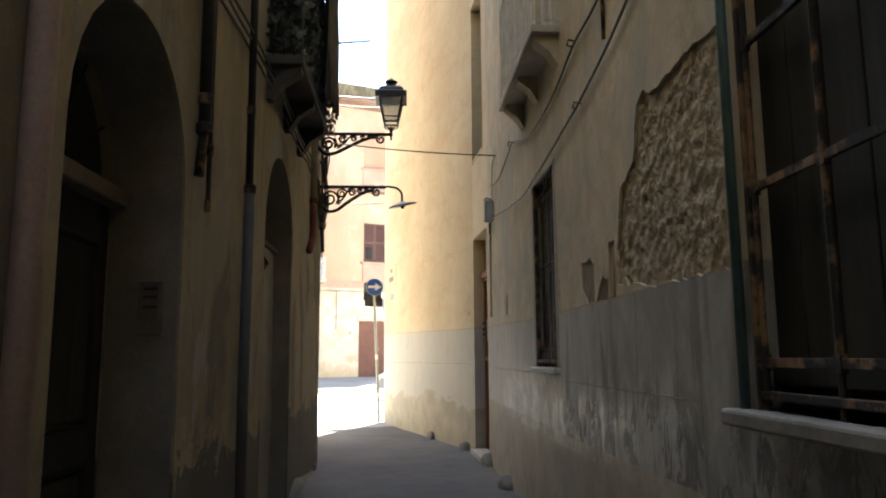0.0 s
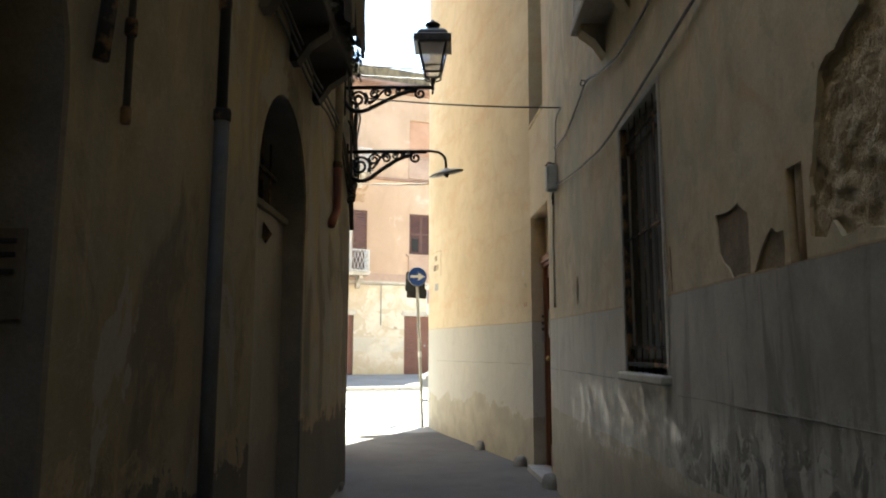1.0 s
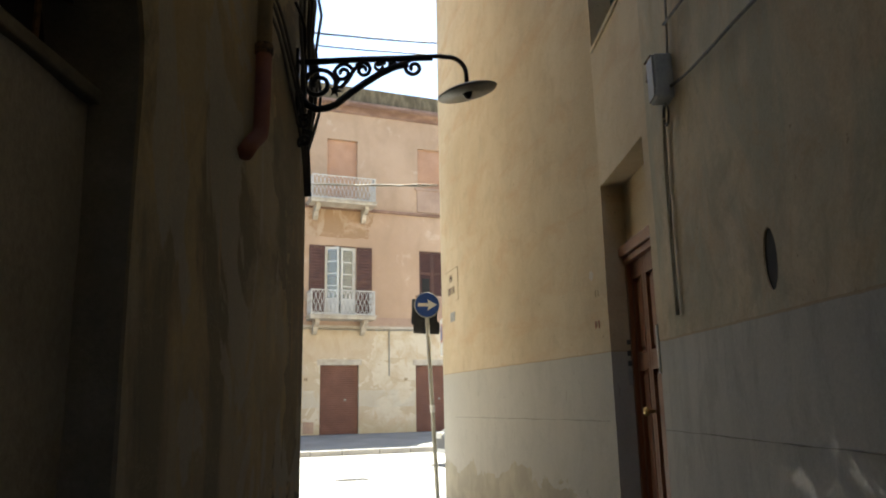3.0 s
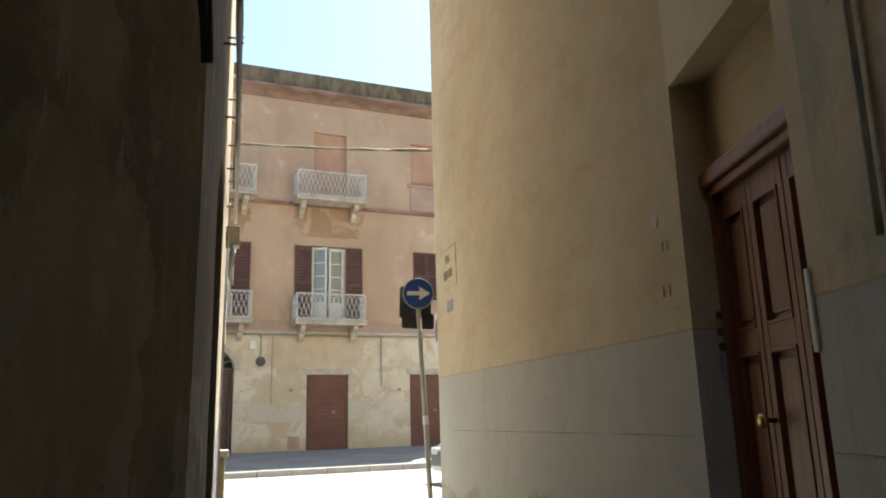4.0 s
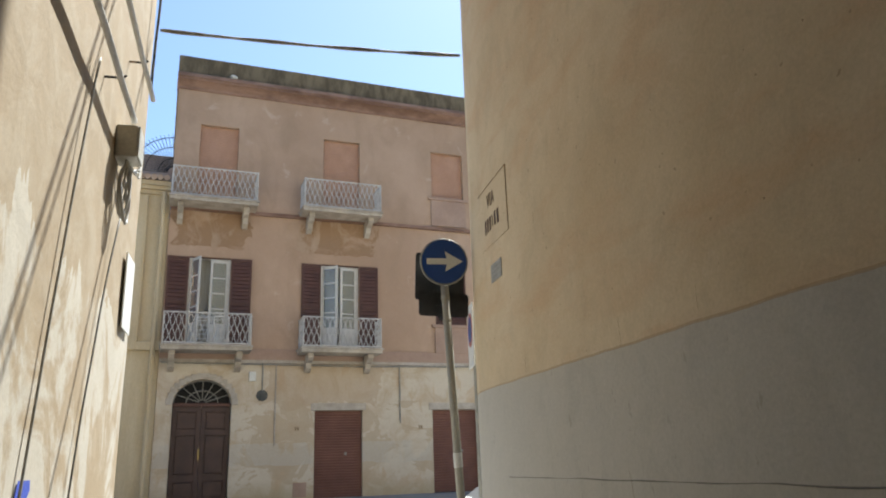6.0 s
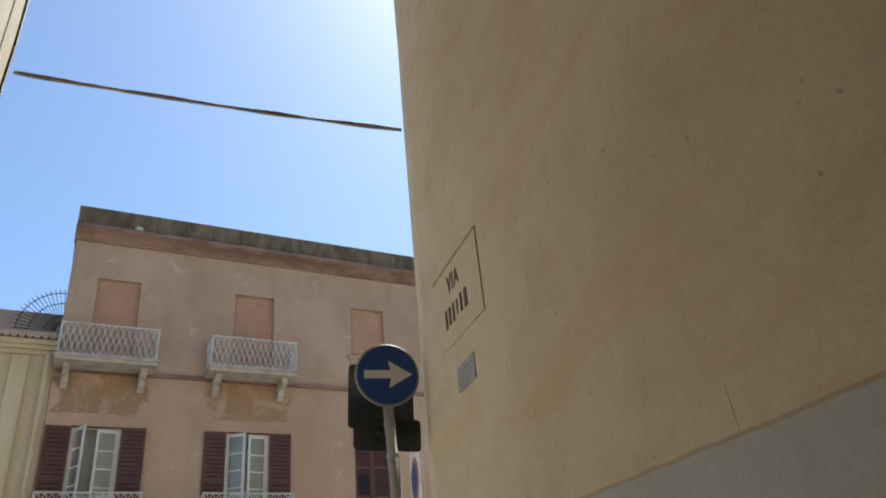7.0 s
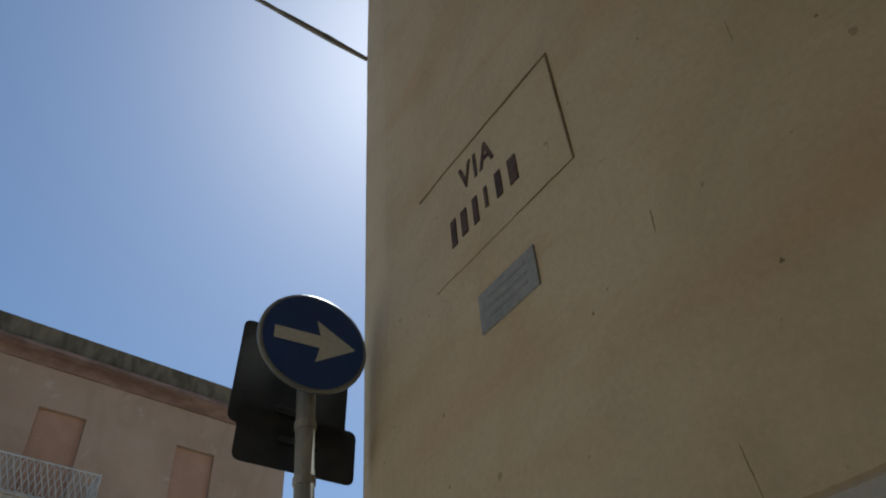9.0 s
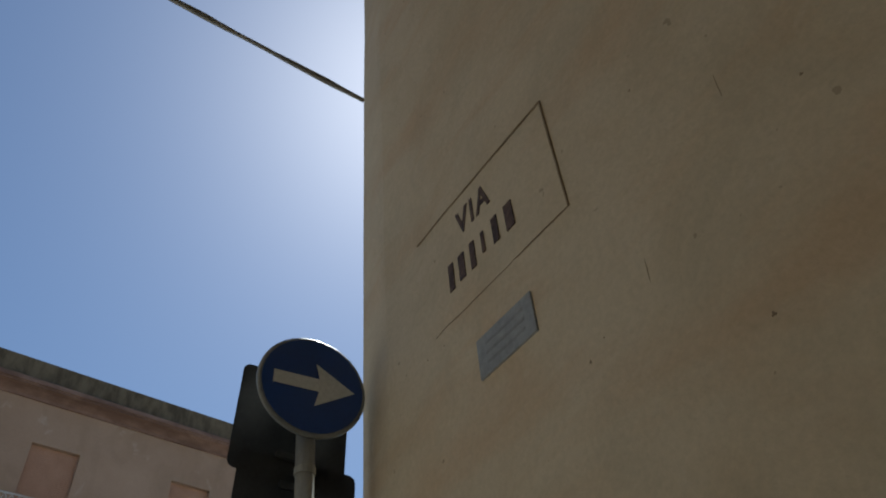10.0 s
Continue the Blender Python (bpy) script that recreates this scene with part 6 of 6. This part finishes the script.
def wave_rail(w, h, d, m, parent):
    """Railing of wavy bars, in front and on both sides."""
    for z in (0.04, h):
        part("rail", tube([m @ Vector(c) for c in ((-w / 2, 0, z), (-w / 2, d, z), (w / 2, d, z), (w / 2, 0, z))], 0.024, 6), M_RAIL_WHITE, parent, "white painted iron rail")
    for x in (-w / 2, w / 2):
        part("post", tube([m @ Vector((x, d, 0)), m @ Vector((x, d, h + 0.03))], 0.02, 6), M_RAIL_WHITE, parent)
    def bars(p0, p1, n):
        for i in range(n):
            k = (i + 0.5) / n
            for sgn in (1, -1):
                pts = []
                for j in range(9):
                    f = j / 8
                    off = sgn * 0.42 / n * math.sin(f * 2 * math.pi)
                    q = p0.lerp(p1, min(max(k + off, 0), 1))
                    pts.append(m @ (q + Vector((0, 0, 0.04 + (h - 0.04) * f))))
                part("baluster", tube(pts, 0.013, 4), M_RAIL_WHITE, parent)
    bars(Vector((-w / 2, d, 0)), Vector((w / 2, d, 0)), max(4, int(w / 0.155)))
    bars(Vector((-w / 2, 0, 0)), Vector((-w / 2, d, 0)), 5)
    bars(Vector((w / 2, 0, 0)), Vector((w / 2, d, 0)), 5)


def corbel(m, x, d, parent):
    bm = bmesh.new()
    prof = [(0, 0), (d, 0), (d, -0.12), (d * 0.8, -0.22), (d * 0.45, -0.26), (d * 0.35, -0.42), (d * 0.12, -0.52), (0, -0.54)]
    n = len(prof)
    v = [bm.verts.new(m @ Vector((x + dx, dy, dz))) for dx in (-0.085, 0.085) for dy, dz in prof]
    bm.faces.new(v[:n])
    bm.faces.new(v[n:])
    for i in range(n):
        bm.faces.new((v[i], v[(i + 1) % n], v[n + (i + 1) % n], v[n + i]))
    part("corbel", bm, M_BALCONY, parent)


def facade_balcony(cx, w, z):
    m = fac_m(cx, z)
    bm = bmesh.new()
    add_box(bm, (-w / 2 - 0.04, -0.05, -0.16), (w / 2 + 0.04, 0.84, -0.06), m, 0.012)
    add_box(bm, (-w / 2 - 0.07, -0.05, -0.06), (w / 2 + 0.07, 0.88, 0.0), m, 0.012)
    b = part("balcony", bm, M_BALCONY, house, "pale stone balcony")
    wave_rail(w, 0.92, 0.80, m, b)
    mc = fac_m(cx, z - 0.16)
    for x in (-w / 2 + 0.28, w / 2 - 0.28):
        corbel(mc, x, 0.62, b)


for cx in (4.32, 8.30):
    facade_balcony(cx, 2.50, 9.34)
    facade_balcony(cx, 2.44, 4.84)


def ribbed(w, h, n, deep, m):
    """One sheet of rolled slats."""
    prof = []
    for i in range(n):
        z0, z1 = h * i / n, h * (i + 1) / n
        prof += [(-deep, z0), (0.0, z0 + (z1 - z0) * 0.2), (0.0, z0 + (z1 - z0) * 0.8)]
    prof += [(-deep, h), (-deep - 0.02, h), (-deep - 0.02, 0.0)]
    bm = bmesh.new()
    A = [bm.verts.new(m @ Vector((-w / 2, y, z))) for y, z in prof]
    B = [bm.verts.new(m @ Vector((w / 2, y, z))) for y, z in prof]
    for i in range(len(prof)):
        j = (i + 1) % len(prof)
        bm.faces.new((A[i], B[i], B[j], A[j]))
    return bm


def slatted(w, h, parent, m, n=22, material=None):
    bm = bmesh.new()
    material = material or M_SHUTTER
    for a0, a1, z0, z1 in ((0, 0.07, 0, h), (w - 0.07, w, 0, h), (0.07, w - 0.07, 0, 0.1), (0.07, w - 0.07, h - 0.1, h), (0.07, w - 0.07, h * 0.48, h * 0.48 + 0.09)):
        add_box(bm, (a0, -0.02, z0), (a1, 0.02, z1), m, 0.004)
    rows = []
    for i in range(n):
        z0, z1 = 0.1 + (h - 0.2) * i / n, 0.1 + (h - 0.2) * (i + 1) / n
        rows += [(-0.014, z0), (0.014, z0 + 0.012), (-0.006, z1 - 0.008)]
    va = [bm.verts.new(m @ Vector((0.068, y, z))) for y, z in rows]
    vb = [bm.verts.new(m @ Vector((w - 0.068, y, z))) for y, z in rows]
    for i in range(len(rows) - 1):
        bm.faces.new((va[i], vb[i], vb[i + 1], va[i + 1]))
    return part("shutter", bm, material, parent)


for k, (a, b) in enumerate(UP):
    lo, hi = (9.36 if k in (0, 1) else 10.34), 12.08
    m = fac_m((a + b) / 2, lo, -0.12)
    w, h = b - a, hi - lo
    bm = ribbed(w, h, int(h / 0.055), 0.012, m)
    win = part("window", bm, M_BLIND, house, "closed peach roller blind")
    if k == 2:
        part("sill", box((-w / 2 - 0.15, -0.2, -0.10), (w / 2 + 0.15, 0.20, 0.0), m, 0.01), M_BAND, win)
        part("apron", box((-w / 2 - 0.05, 0.1, -1.05), (w / 2 + 0.05, 0.16, -0.10), m, 0.006), M_BAND, win)

for k, (a, b) in enumerate(MID):
    full = k in (0, 1)
    lo, hi = (4.86 if full else 5.80), 7.66
    m = fac_m((a + b) / 2, lo, -0.10)
    w, h = b - a, hi - lo
    bm = bmesh.new()
    for x0, x1, z0, z1 in ((-w / 2, -w / 2 + 0.05, 0, h), (w / 2 - 0.05, w / 2, 0, h), (-w / 2 + 0.05, w / 2 - 0.05, h - 0.06, h)):
        add_box(bm, (x0, -0.05, z0), (x1, 0.03, z1), m, 0.004)
    win = part("window", bm, M_WHITE_WOOD, house, "white framed window")
    part("curtain", box((-w / 2, -0.28, 0), (w / 2, -0.25, h), m), M_CURTAIN if full else M_DARK, win)
    if full:
        for side in (-1, 1):
            lw = w / 2 - 0.06
            ang = (62 if k == 0 else 38) if side == -1 else 8
            hinge = m @ pose(side * (w / 2 - 0.05), -0.02, 0.0, 0, 0, -side * ang)
            bm = bmesh.new()
            x_in = -side * lw
            xs_ = sorted((0, x_in))
            for c0, c1, z0, z1 in ((xs_[0], xs_[0] + 0.075, 0, h - 0.07), (xs_[1] - 0.075, xs_[1], 0, h - 0.07), (xs_[0] + 0.075, xs_[1] - 0.075, 0, 0.72), (xs_[0] + 0.075, xs_[1] - 0.075, h - 0.16, h - 0.07)):
                add_box(bm, (c0, -0.02, z0), (c1, 0.02, z1), hinge, 0.004)
            for j in range(1, 4):
                z = 0.72 + (h - 0.88) * j / 4
                add_box(bm, (xs_[0] + 0.075, -0.012, z - 0.018), (xs_[1] - 0.075, 0.012, z + 0.018), hinge)
            part("sash", bm, M_WHITE_WOOD, win)
            part("pane", box((xs_[0] + 0.075, -0.004, 0.72), (xs_[1] - 0.075, 0.002, h - 0.16), hinge), M_GLASS, win)
            sw = 0.62
            x0 = w / 2 + 0.01 if side == 1 else -w / 2 - 0.01 - sw
            slatted(sw, h - 0.03, win, m @ pose(x0, 0.15, 0.0, 0, 0, 3 * side))
        part("shutter_head", box((-w / 2 - 0.02, 0.02, h - 0.04), (w / 2 + 0.02, 0.06, h + 0.02), m), M_SHUTTER, win)
    else:
        for x0 in (-w / 2 + 0.01, 0.005):
            slatted(w / 2 - 0.015, h, win, m @ pose(x0, 0.05, 0), 24)
        part("open_flap", box((-w / 2 + 0.12, 0.075, 0.16), (-w / 2 + 0.44, 0.085, 0.72), m), M_DARK, win)
        part("sill", box((-w / 2 - 0.15, -0.2, -0.10), (w / 2 + 0.15, 0.20, 0.0), m, 0.01), M_BAND, win)
        part("apron", box((-w / 2 - 0.05, 0.10, -0.95), (w / 2 + 0.05, 0.16, -0.10), m, 0.006), M_BAND, win)

for k, (a, b) in enumerate(GAR):
    m = fac_m((a + b) / 2, 0.45, -0.10)
    w, h = b - a, 2.56
    bm = ribbed(w, h, 32, 0.022, m)
    door = part("rolling_shutter", bm, M_GARAGE, house, "closed brown rolling shutter")
    part("lock", box((0.2, 0.0, 1.22), (0.28, 0.012, 1.30), m, 0.004), M_GALV, door)
    part("surround", box((-w / 2 - 0.12, 0.06, h), (w / 2 + 0.12, 0.122, h + 0.22), m, 0.008), M_BALCONY, door)

# arched street door
m = fac_m(4.325, 0.45, -0.14)
bm = bmesh.new()
add_box(bm, (-0.84, -0.06, 2.70), (0.84, 0.05, 2.80), m, 0.01)
pd = part("street_door", bm, M_SHUTTER, house, "brown panelled street door with fanlight")
for k in (0, 1):
    part("door_leaf", placed(leaf(0.80, 2.70, [(0.14, 0.62), (0.78, 1.9), (2.04, 2.56)], 0.07, 0.11), m @ pose(-0.81 + 0.81 * k, 0.0, 0.0)), M_DARKDOOR, pd)
bm = bmesh.new()
for i in range(1, 8):
    an = math.pi * i / 8
    add_tube(bm, [m @ Vector((0.12 * math.cos(an), 0.0, 2.80 + 0.10 * math.sin(an))), m @ Vector((0.80 * math.cos(an), 0.0, 2.80 + 0.64 * math.sin(an)))], 0.016, 5)
for rr_ in (0.12, 0.45, 0.80):
    add_tube(bm, [m @ Vector((rr_ * math.cos(math.pi * i / 14), 0.0, 2.80 + rr_ * 0.8 * math.sin(math.pi * i / 14))) for i in range(15)], 0.016, 5)
part("fanlight_bars", bm, M_GUARD, pd)
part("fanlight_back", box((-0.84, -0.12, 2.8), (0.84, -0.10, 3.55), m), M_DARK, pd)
part("door_knob", box((-0.05, 0.0, 1.2), (-0.01, 0.04, 1.5), m, 0.008), M_BRASS, pd)
bm = bmesh.new()
N = 16
for i in range(N):
    a0, a1 = math.pi * i / N, math.pi * (i + 1) / N
    for an in (a0,):
        add_box(bm, (-0.09, 0.14, -0.09), (0.09, 0.20, 0.09), m @ pose(0.92 * math.cos((a0 + a1) / 2), 0, 2.75 + 0.82 * math.sin((a0 + a1) / 2), 0, 0, 0), 0.01)
part("arch_trim", bm, M_BALCONY, pd, "pale plaster arch moulding")
# small fittings on the facade
part("alarm_box", box((-0.10, 0, -0.14), (0.10, 0.09, 0.14), fac_m(5.72, 4.02), 0.015), M_WHITE, house)
part("round_vent", placed(lathe([(0.17, 0.0), (0.17, 0.03), (0.12, 0.045), (0.05, 0.05)], 16), fac_m(6.02, 3.46) @ pose(0, 0, 0, -90)), M_PIPE, house)
for x, z0, z1 in ((6.02, 3.6, 4.42), (6.42, 2.0, 4.4), (10.35, 2.6, 4.4)):
    part("conduit", tube([fac_m(x, z0) @ Vector((0, 0.03, 0)), fac_m(x, z1) @ Vector((0, 0.03, 0))], 0.022, 6), M_CABLE_GREY if x != 6.42 else M_BALCONY, house)
part("meter_hatch", box((-0.2, 0, 0), (0.2, 0.015, 0.42), fac_m(7.2, 0.5), 0.005), M_BAND, house)
for x in (7.05, 11.0):
    for k in (0, 1):
        part("number_bar", box((-0.03 + 0.075 * k, 0, 0), (0.02 + 0.075 * k, 0.012, 0.11), fac_m(x, 2.42)), M_GROOVE, house)
wire("facade_cable", "thin pale cable strung along the pink facade", [fac_m(3.1, 4.40) @ Vector((0, 0.09, 0)), fac_m(9.0, 4.36) @ Vector((0, 0.09, 0)), fac_m(15.2, 4.42) @ Vector((0, 0.09, 0))], 0.02, M_CABLE_GREY, 0.004, 70)
for k, (za, zb) in enumerate(((6.86, 7.07), (6.66, 6.86))):
    wire("high_cable", "thin dark cable high across the alley mouth", sag(LW(16.16, za, 0.0), R(16.14, zb, 0.0), 0.02, 12), 0.016 - 0.004 * k, M_PIPE_BLACK, 0.004, 72 + k)

# folded white drying rack on the first-floor balcony
rack = thing("drying_rack", "folded white wire drying rack standing on the balcony floor", "drying rack")
for k, (x0, ya) in enumerate(((4.02, 0.40), (4.50, 0.46))):
    m = fac_m(x0, 4.845, ya) @ pose(0, 0, 0, 7 - 9 * k, 0, 4)
    part("leg_frame", tube([m @ Vector(c) for c in ((0, 0, 0), (0, 0, 0.86), (0.02, 0, 0.88), (0.40, 0, 0.88), (0.42, 0, 0.86), (0.42, 0, 0))], 0.022, 6), M_RAIL_BRIGHT, rack)
    for i in range(5):
        part("wire", tube([m @ Vector((0.0, 0, 0.22 + 0.14 * i)), m @ Vector((0.42, 0, 0.22 + 0.14 * i))], 0.010, 5), M_RAIL_BRIGHT, rack)
# small pale stone lump on the cornice
bm = bmesh.new()
bmesh.ops.create_icosphere(bm, subdivisions=2, radius=0.10)
for v in bm.verts:
    v.co = Vector((v.co.x * 1.2, v.co.y, v.co.z * 0.8)) * (1 + 0.3 * noise.noise(v.co * 9))
lump = part("mortar_lump", placed(bm, Matrix.Translation((4.72, FY - 0.28, 13.77))), M_SMEAR, None, "", True)
tagged(lump, "pale stone lump lying on the cornice", "mortar")

# ---- the yellow neighbour ----
nb = thing("yellow_house", "low yellow plastered house with a tiled edge beside the pink house", "house")
part("wall", box((-24, FY + 0.05, 0.3), (3.04, FY + 8, 10.0)), M_NEIGHBOUR, nb)
bm = bmesh.new()
for z0, z1, o in ((9.55, 9.68, 0.08), (9.68, 9.80, 0.16), (9.80, 9.95, 0.22)):
    add_box(bm, (-24, FY + 0.05 - o, z0), (3.04, FY + 0.2, z1), None, 0.01)
part("cornice", bm, M_NEIGHBOUR, nb)
part("string_course", box((-24, FY - 0.06, 4.75), (3.04, FY + 0.1, 5.0), None, 0.01), M_NEIGHBOUR, nb)
for x0 in (2.0, -2.2):
    part("pilaster", box((x0, FY - 0.05, 5.0), (x0 + 0.42, FY + 0.1, 9.5), None, 0.01), M_NEIGHBOUR, nb)
bm = bmesh.new()
for i in range(70):
    x = -10 + i * 0.187
    add_tube(bm, [(x, FY - 0.28, 10.02), (x, FY + 0.5, 10.25)], 0.095, 8)
part("tiles", bm, M_TILE, nb, "clay tile edge")
part("drainpipe", tube([(2.86, FY - 0.1, 0.4), (2.86, FY - 0.1, 9.6)], 0.06, 8), M_NEIGHBOUR, nb)
part("upper_wall", box((-24, FY + 2.2, 10.0), (3.04, FY + 2.6, 11.75)), M_ROOF, nb)
bm = bmesh.new()
FAN = Vector((3.1, FY + 1.0, 10.70))
for i in range(17):
    an = math.pi * (0.5 + 0.5 * i / 16)
    out_ = Vector((math.cos(an), 0, math.sin(an)))
    add_tube(bm, [FAN + out_ * 0.2, FAN + out_ * 1.36], 0.011, 4)
for r0 in (0.5, 0.9, 1.24):
    add_tube(bm, [FAN + Vector((math.cos(math.pi * (0.5 + 0.5 * i / 12)), 0, math.sin(math.pi * (0.5 + 0.5 * i / 12)))) * r0 for i in range(13)], 0.015, 4)
part("fan_grille", bm, M_IRON, nb, "fan of spiked iron bars")

# ---- street signs ----
sg = thing("street_sign", "round blue traffic sign with white arrow on a leaning steel pole", "traffic sign")
PB, PT = Vector((5.225, 16.06, 0.0)), Vector((5.100, 16.09, 2.95))
part("pole", tube([PB, PB.lerp(PT, 0.5), PT], 0.030, 14), M_POLE, sg, "", True)
part("sleeve", tube([PB.lerp(PT, 0.44), PB.lerp(PT, 0.475)], 0.033, 14), M_WHITE, sg)
SC = Vector((5.098, 16.045, 2.826))
face = look(SC, SC + Vector((0.20, 1.0, 0.0)))       # its back looks along the street
part("disc", placed(lathe([(0.182, -0.006), (0.188, 0.0), (0.188, 0.010), (0.182, 0.014)], 40), face), M_GALV, sg, "grey sheet disc with rolled rim")
part("face", placed(lathe([(0.175, 0.014), (0.175, 0.0165)], 40), face), M_BLUE, sg, "blue sheet")
bm = bmesh.new()
shape = [(-0.148, -0.026), (0.02, -0.026), (0.005, -0.088), (0.155, 0.0), (0.005, 0.088), (0.02, 0.026), (-0.148, 0.026)]
f = bm.faces.new([bm.verts.new(face @ Vector((x_ * 0.93, y_ * 0.93, 0.0195))) for x_, y_ in shape])
part("arrow", bm, M_WHITE, sg, "white arrow")
SD = PT - PB
for z0, z1, x0, x1, o in ((2.54, 2.92, -0.205, 0.18, 0.055), (2.415, 2.60, -0.195, 0.195, 0.045)):
    k = (z0 + z1) / 2 / 2.95
    c = PB.lerp(PT, k)
    mp = Matrix.Translation(c) @ pose(0, o, 0, 0, 2.4, -10)
    bm = bmesh.new()
    cz = ((z0 + z1) / 2 - c.z, (z1 - z0) / 2)
    rim = []
    for cx_, cz_, a0 in ((x1 - 0.025, cz[0] + cz[1] - 0.025, 0), (x0 + 0.025, cz[0] + cz[1] - 0.025, 90), (x0 + 0.025, cz[0] - cz[1] + 0.025, 180), (x1 - 0.025, cz[0] - cz[1] + 0.025, 270)):
        rim += [(cx_ + 0.025 * math.cos(radians(a0 + q)), cz_ + 0.025 * math.sin(radians(a0 + q))) for q in (0, 30, 60, 90)]
    f = bm.faces.new([bm.verts.new(mp @ Vector((x_, 0, z_))) for x_, z_ in rim])
    bmesh.ops.solidify(bm, geom=[f], thickness=0.004)
    plate_ = part("back_plate", bm, M_SIGNBACK, sg, "dark back of another sign")
    part("bracket", box((-0.062, -0.022, -0.011), (0.062, -0.004, 0.011), mp @ pose(0, 0, (0.0 if o < 0.05 else -0.12)), 0.004), M_SIGNBACK, plate_)
for k in (0.80, 0.86):
    part("clamp", tube([PB.lerp(PT, k), PB.lerp(PT, k + 0.008)], 0.034, 14), M_POLE, sg)
# a no-parking sign seen edge on beyond it
npk = thing("parking_sign", "white panel with red and blue no-parking roundel beyond the corner", "traffic sign")
NC = Vector((5.89, 17.43, 2.50))
nm_ = look(NC, NC + Vector((0.96, -0.27, 0.0)))
part("pole", tube([NC + Vector((0.04, 0.0, -2.50)), NC + Vector((0.04, 0.0, 0.25))], 0.027, 10), M_GALV, npk)
part("panel", box((-0.2, -0.3, -0.004), (0.2, 0.3, 0.006), nm_, 0.003), M_WHITE, npk)
part("ring", placed(lathe([(0.165, 0.006), (0.165, 0.009)], 28), nm_ @ pose(0, 0.06, 0)), M_RED, npk)
part("roundel", placed(lathe([(0.125, 0.009), (0.125, 0.011)], 28), nm_ @ pose(0, 0.06, 0)), M_BLUE, npk)


# ---- parked car just round the corner ----
def parked_car():
    car = thing("parked_car", "silver parked car standing round the street corner", "car")
    m = pose(9.95, 22.4, 0.06, 0, 0, 181)
    body = [(-2.0, 0.28), (-2.05, 0.55), (-1.98, 0.85), (-1.75, 0.98), (-1.35, 1.38), (-0.9, 1.47), (0.1, 1.46), (0.75, 1.05), (1.65, 0.86), (1.95, 0.66), (1.98, 0.35), (1.9, 0.24), (-1.9, 0.22)]
    bm = bmesh.new()
    n = len(body)
    rings = []
    for y, sx in ((-0.80, 0.94), (-0.72, 1.0), (0.72, 1.0), (0.80, 0.94)):
        rings.append([bm.verts.new(m @ Vector((x * sx, y * (0.84 if z > 1.0 else 1.0), z))) for x, z in body])
    for a, b in zip(rings, rings[1:]):
        for i in range(n):
            bm.faces.new((a[i], a[(i + 1) % n], b[(i + 1) % n], b[i]))
    bm.faces.new(rings[0])
    bm.faces.new(rings[-1])
    part("body", bm, M_CAR, car)
    for y in (-0.815, 0.775):
        part("side_glass", box((-1.3, y * 0.86, 0.98), (0.5, (y + 0.04) * 0.86, 1.36), m, 0.01), M_RUBBER, car)
    for x in (-1.28, 1.25):
        for y in (-0.74, 0.74):
            w = part("wheel", placed(lathe([(0.20, -0.09), (0.29, -0.085), (0.30, -0.05), (0.30, 0.05), (0.29, 0.085), (0.20, 0.09)], 24), m @ pose(x, y, 0.30, 90)), M_RUBBER, car, "black tyre", True)
            part("rim", placed(lathe([(0.05, -0.095), (0.19, -0.092), (0.19, 0.092), (0.05, 0.095)], 16), m @ pose(x, y, 0.30, 90)), M_GALV, w)
    for y in (-0.55, 0.55):
        part("headlight", box((1.86, y - 0.15, 0.58), (1.97, y + 0.15, 0.72), m, 0.02), M_WHITE, car)
    for y in (-0.62, 0.62):
        part("tail_light", box((-2.06, y - 0.14, 0.62), (-1.98, y + 0.14, 0.82), m, 0.02), M_RED, car)
    part("bumper", box((-2.10, -0.78, 0.30), (-1.95, 0.78, 0.52), m, 0.03), M_RUBBER, car)


parked_car()


# ---- a street tree beyond the corner ----
def street_tree(x, y, h, seed):
    t = thing("street_tree", "green leafy street tree beyond the corner", "tree")
    rng = random.Random(seed)
    bm = bmesh.new()
    add_tube(bm, [(x, y, 0), (x + 0.05, y, h * 0.3), (x, y + 0.1, h * 0.55)], 0.16, 10, [1.2, 0.9, 0.7])
    tips = []
    for i in range(9):
        an = i * 0.7 + rng.uniform(-0.2, 0.2)
        r = rng.uniform(0.9, 1.7)
        tip = Vector((x + r * math.cos(an), y + r * math.sin(an), h * rng.uniform(0.62, 0.95)))
        add_tube(bm, [(x, y + 0.1, h * rng.uniform(0.42, 0.55)), Vector((x, y, h * 0.6)).lerp(tip, 0.5), tip], 0.07, 6, [1.0, 0.6, 0.25])
        tips.append(tip)
    part("trunk", bm, M_BARK, t)
    bm = bmesh.new()
    for i in range(5200):
        c = rng.choice(tips) + Vector((rng.gauss(0, 0.42), rng.gauss(0, 0.42), rng.gauss(0, 0.34)))
        r = rng.uniform(0.05, 0.10)
        rot = Euler((rng.uniform(0, 6.3), rng.uniform(0, 6.3), rng.uniform(0, 6.3))).to_matrix()
        bm.faces.new([bm.verts.new(c + rot @ Vector(k) * r) for k in ((-1, 0, 0), (0, -0.45, 0.1), (1, 0, 0), (0, 0.45, 0.1))])
    part("crown", bm, M_TREE, t)


street_tree(20.9, 40.0, 11.6, 3)

# ---- closing houses along the street, out of view ----
for nm, lo, hi in (("backdrop_east", (60, 14, 0), (70, 60, 11)), ("backdrop_west", (-60, 14, 0), (-50, 60, 11))):
    tagged(part(nm, box(lo, hi), M_NEIGHBOUR), "plain plastered house closing the street", "house", "", "structure")
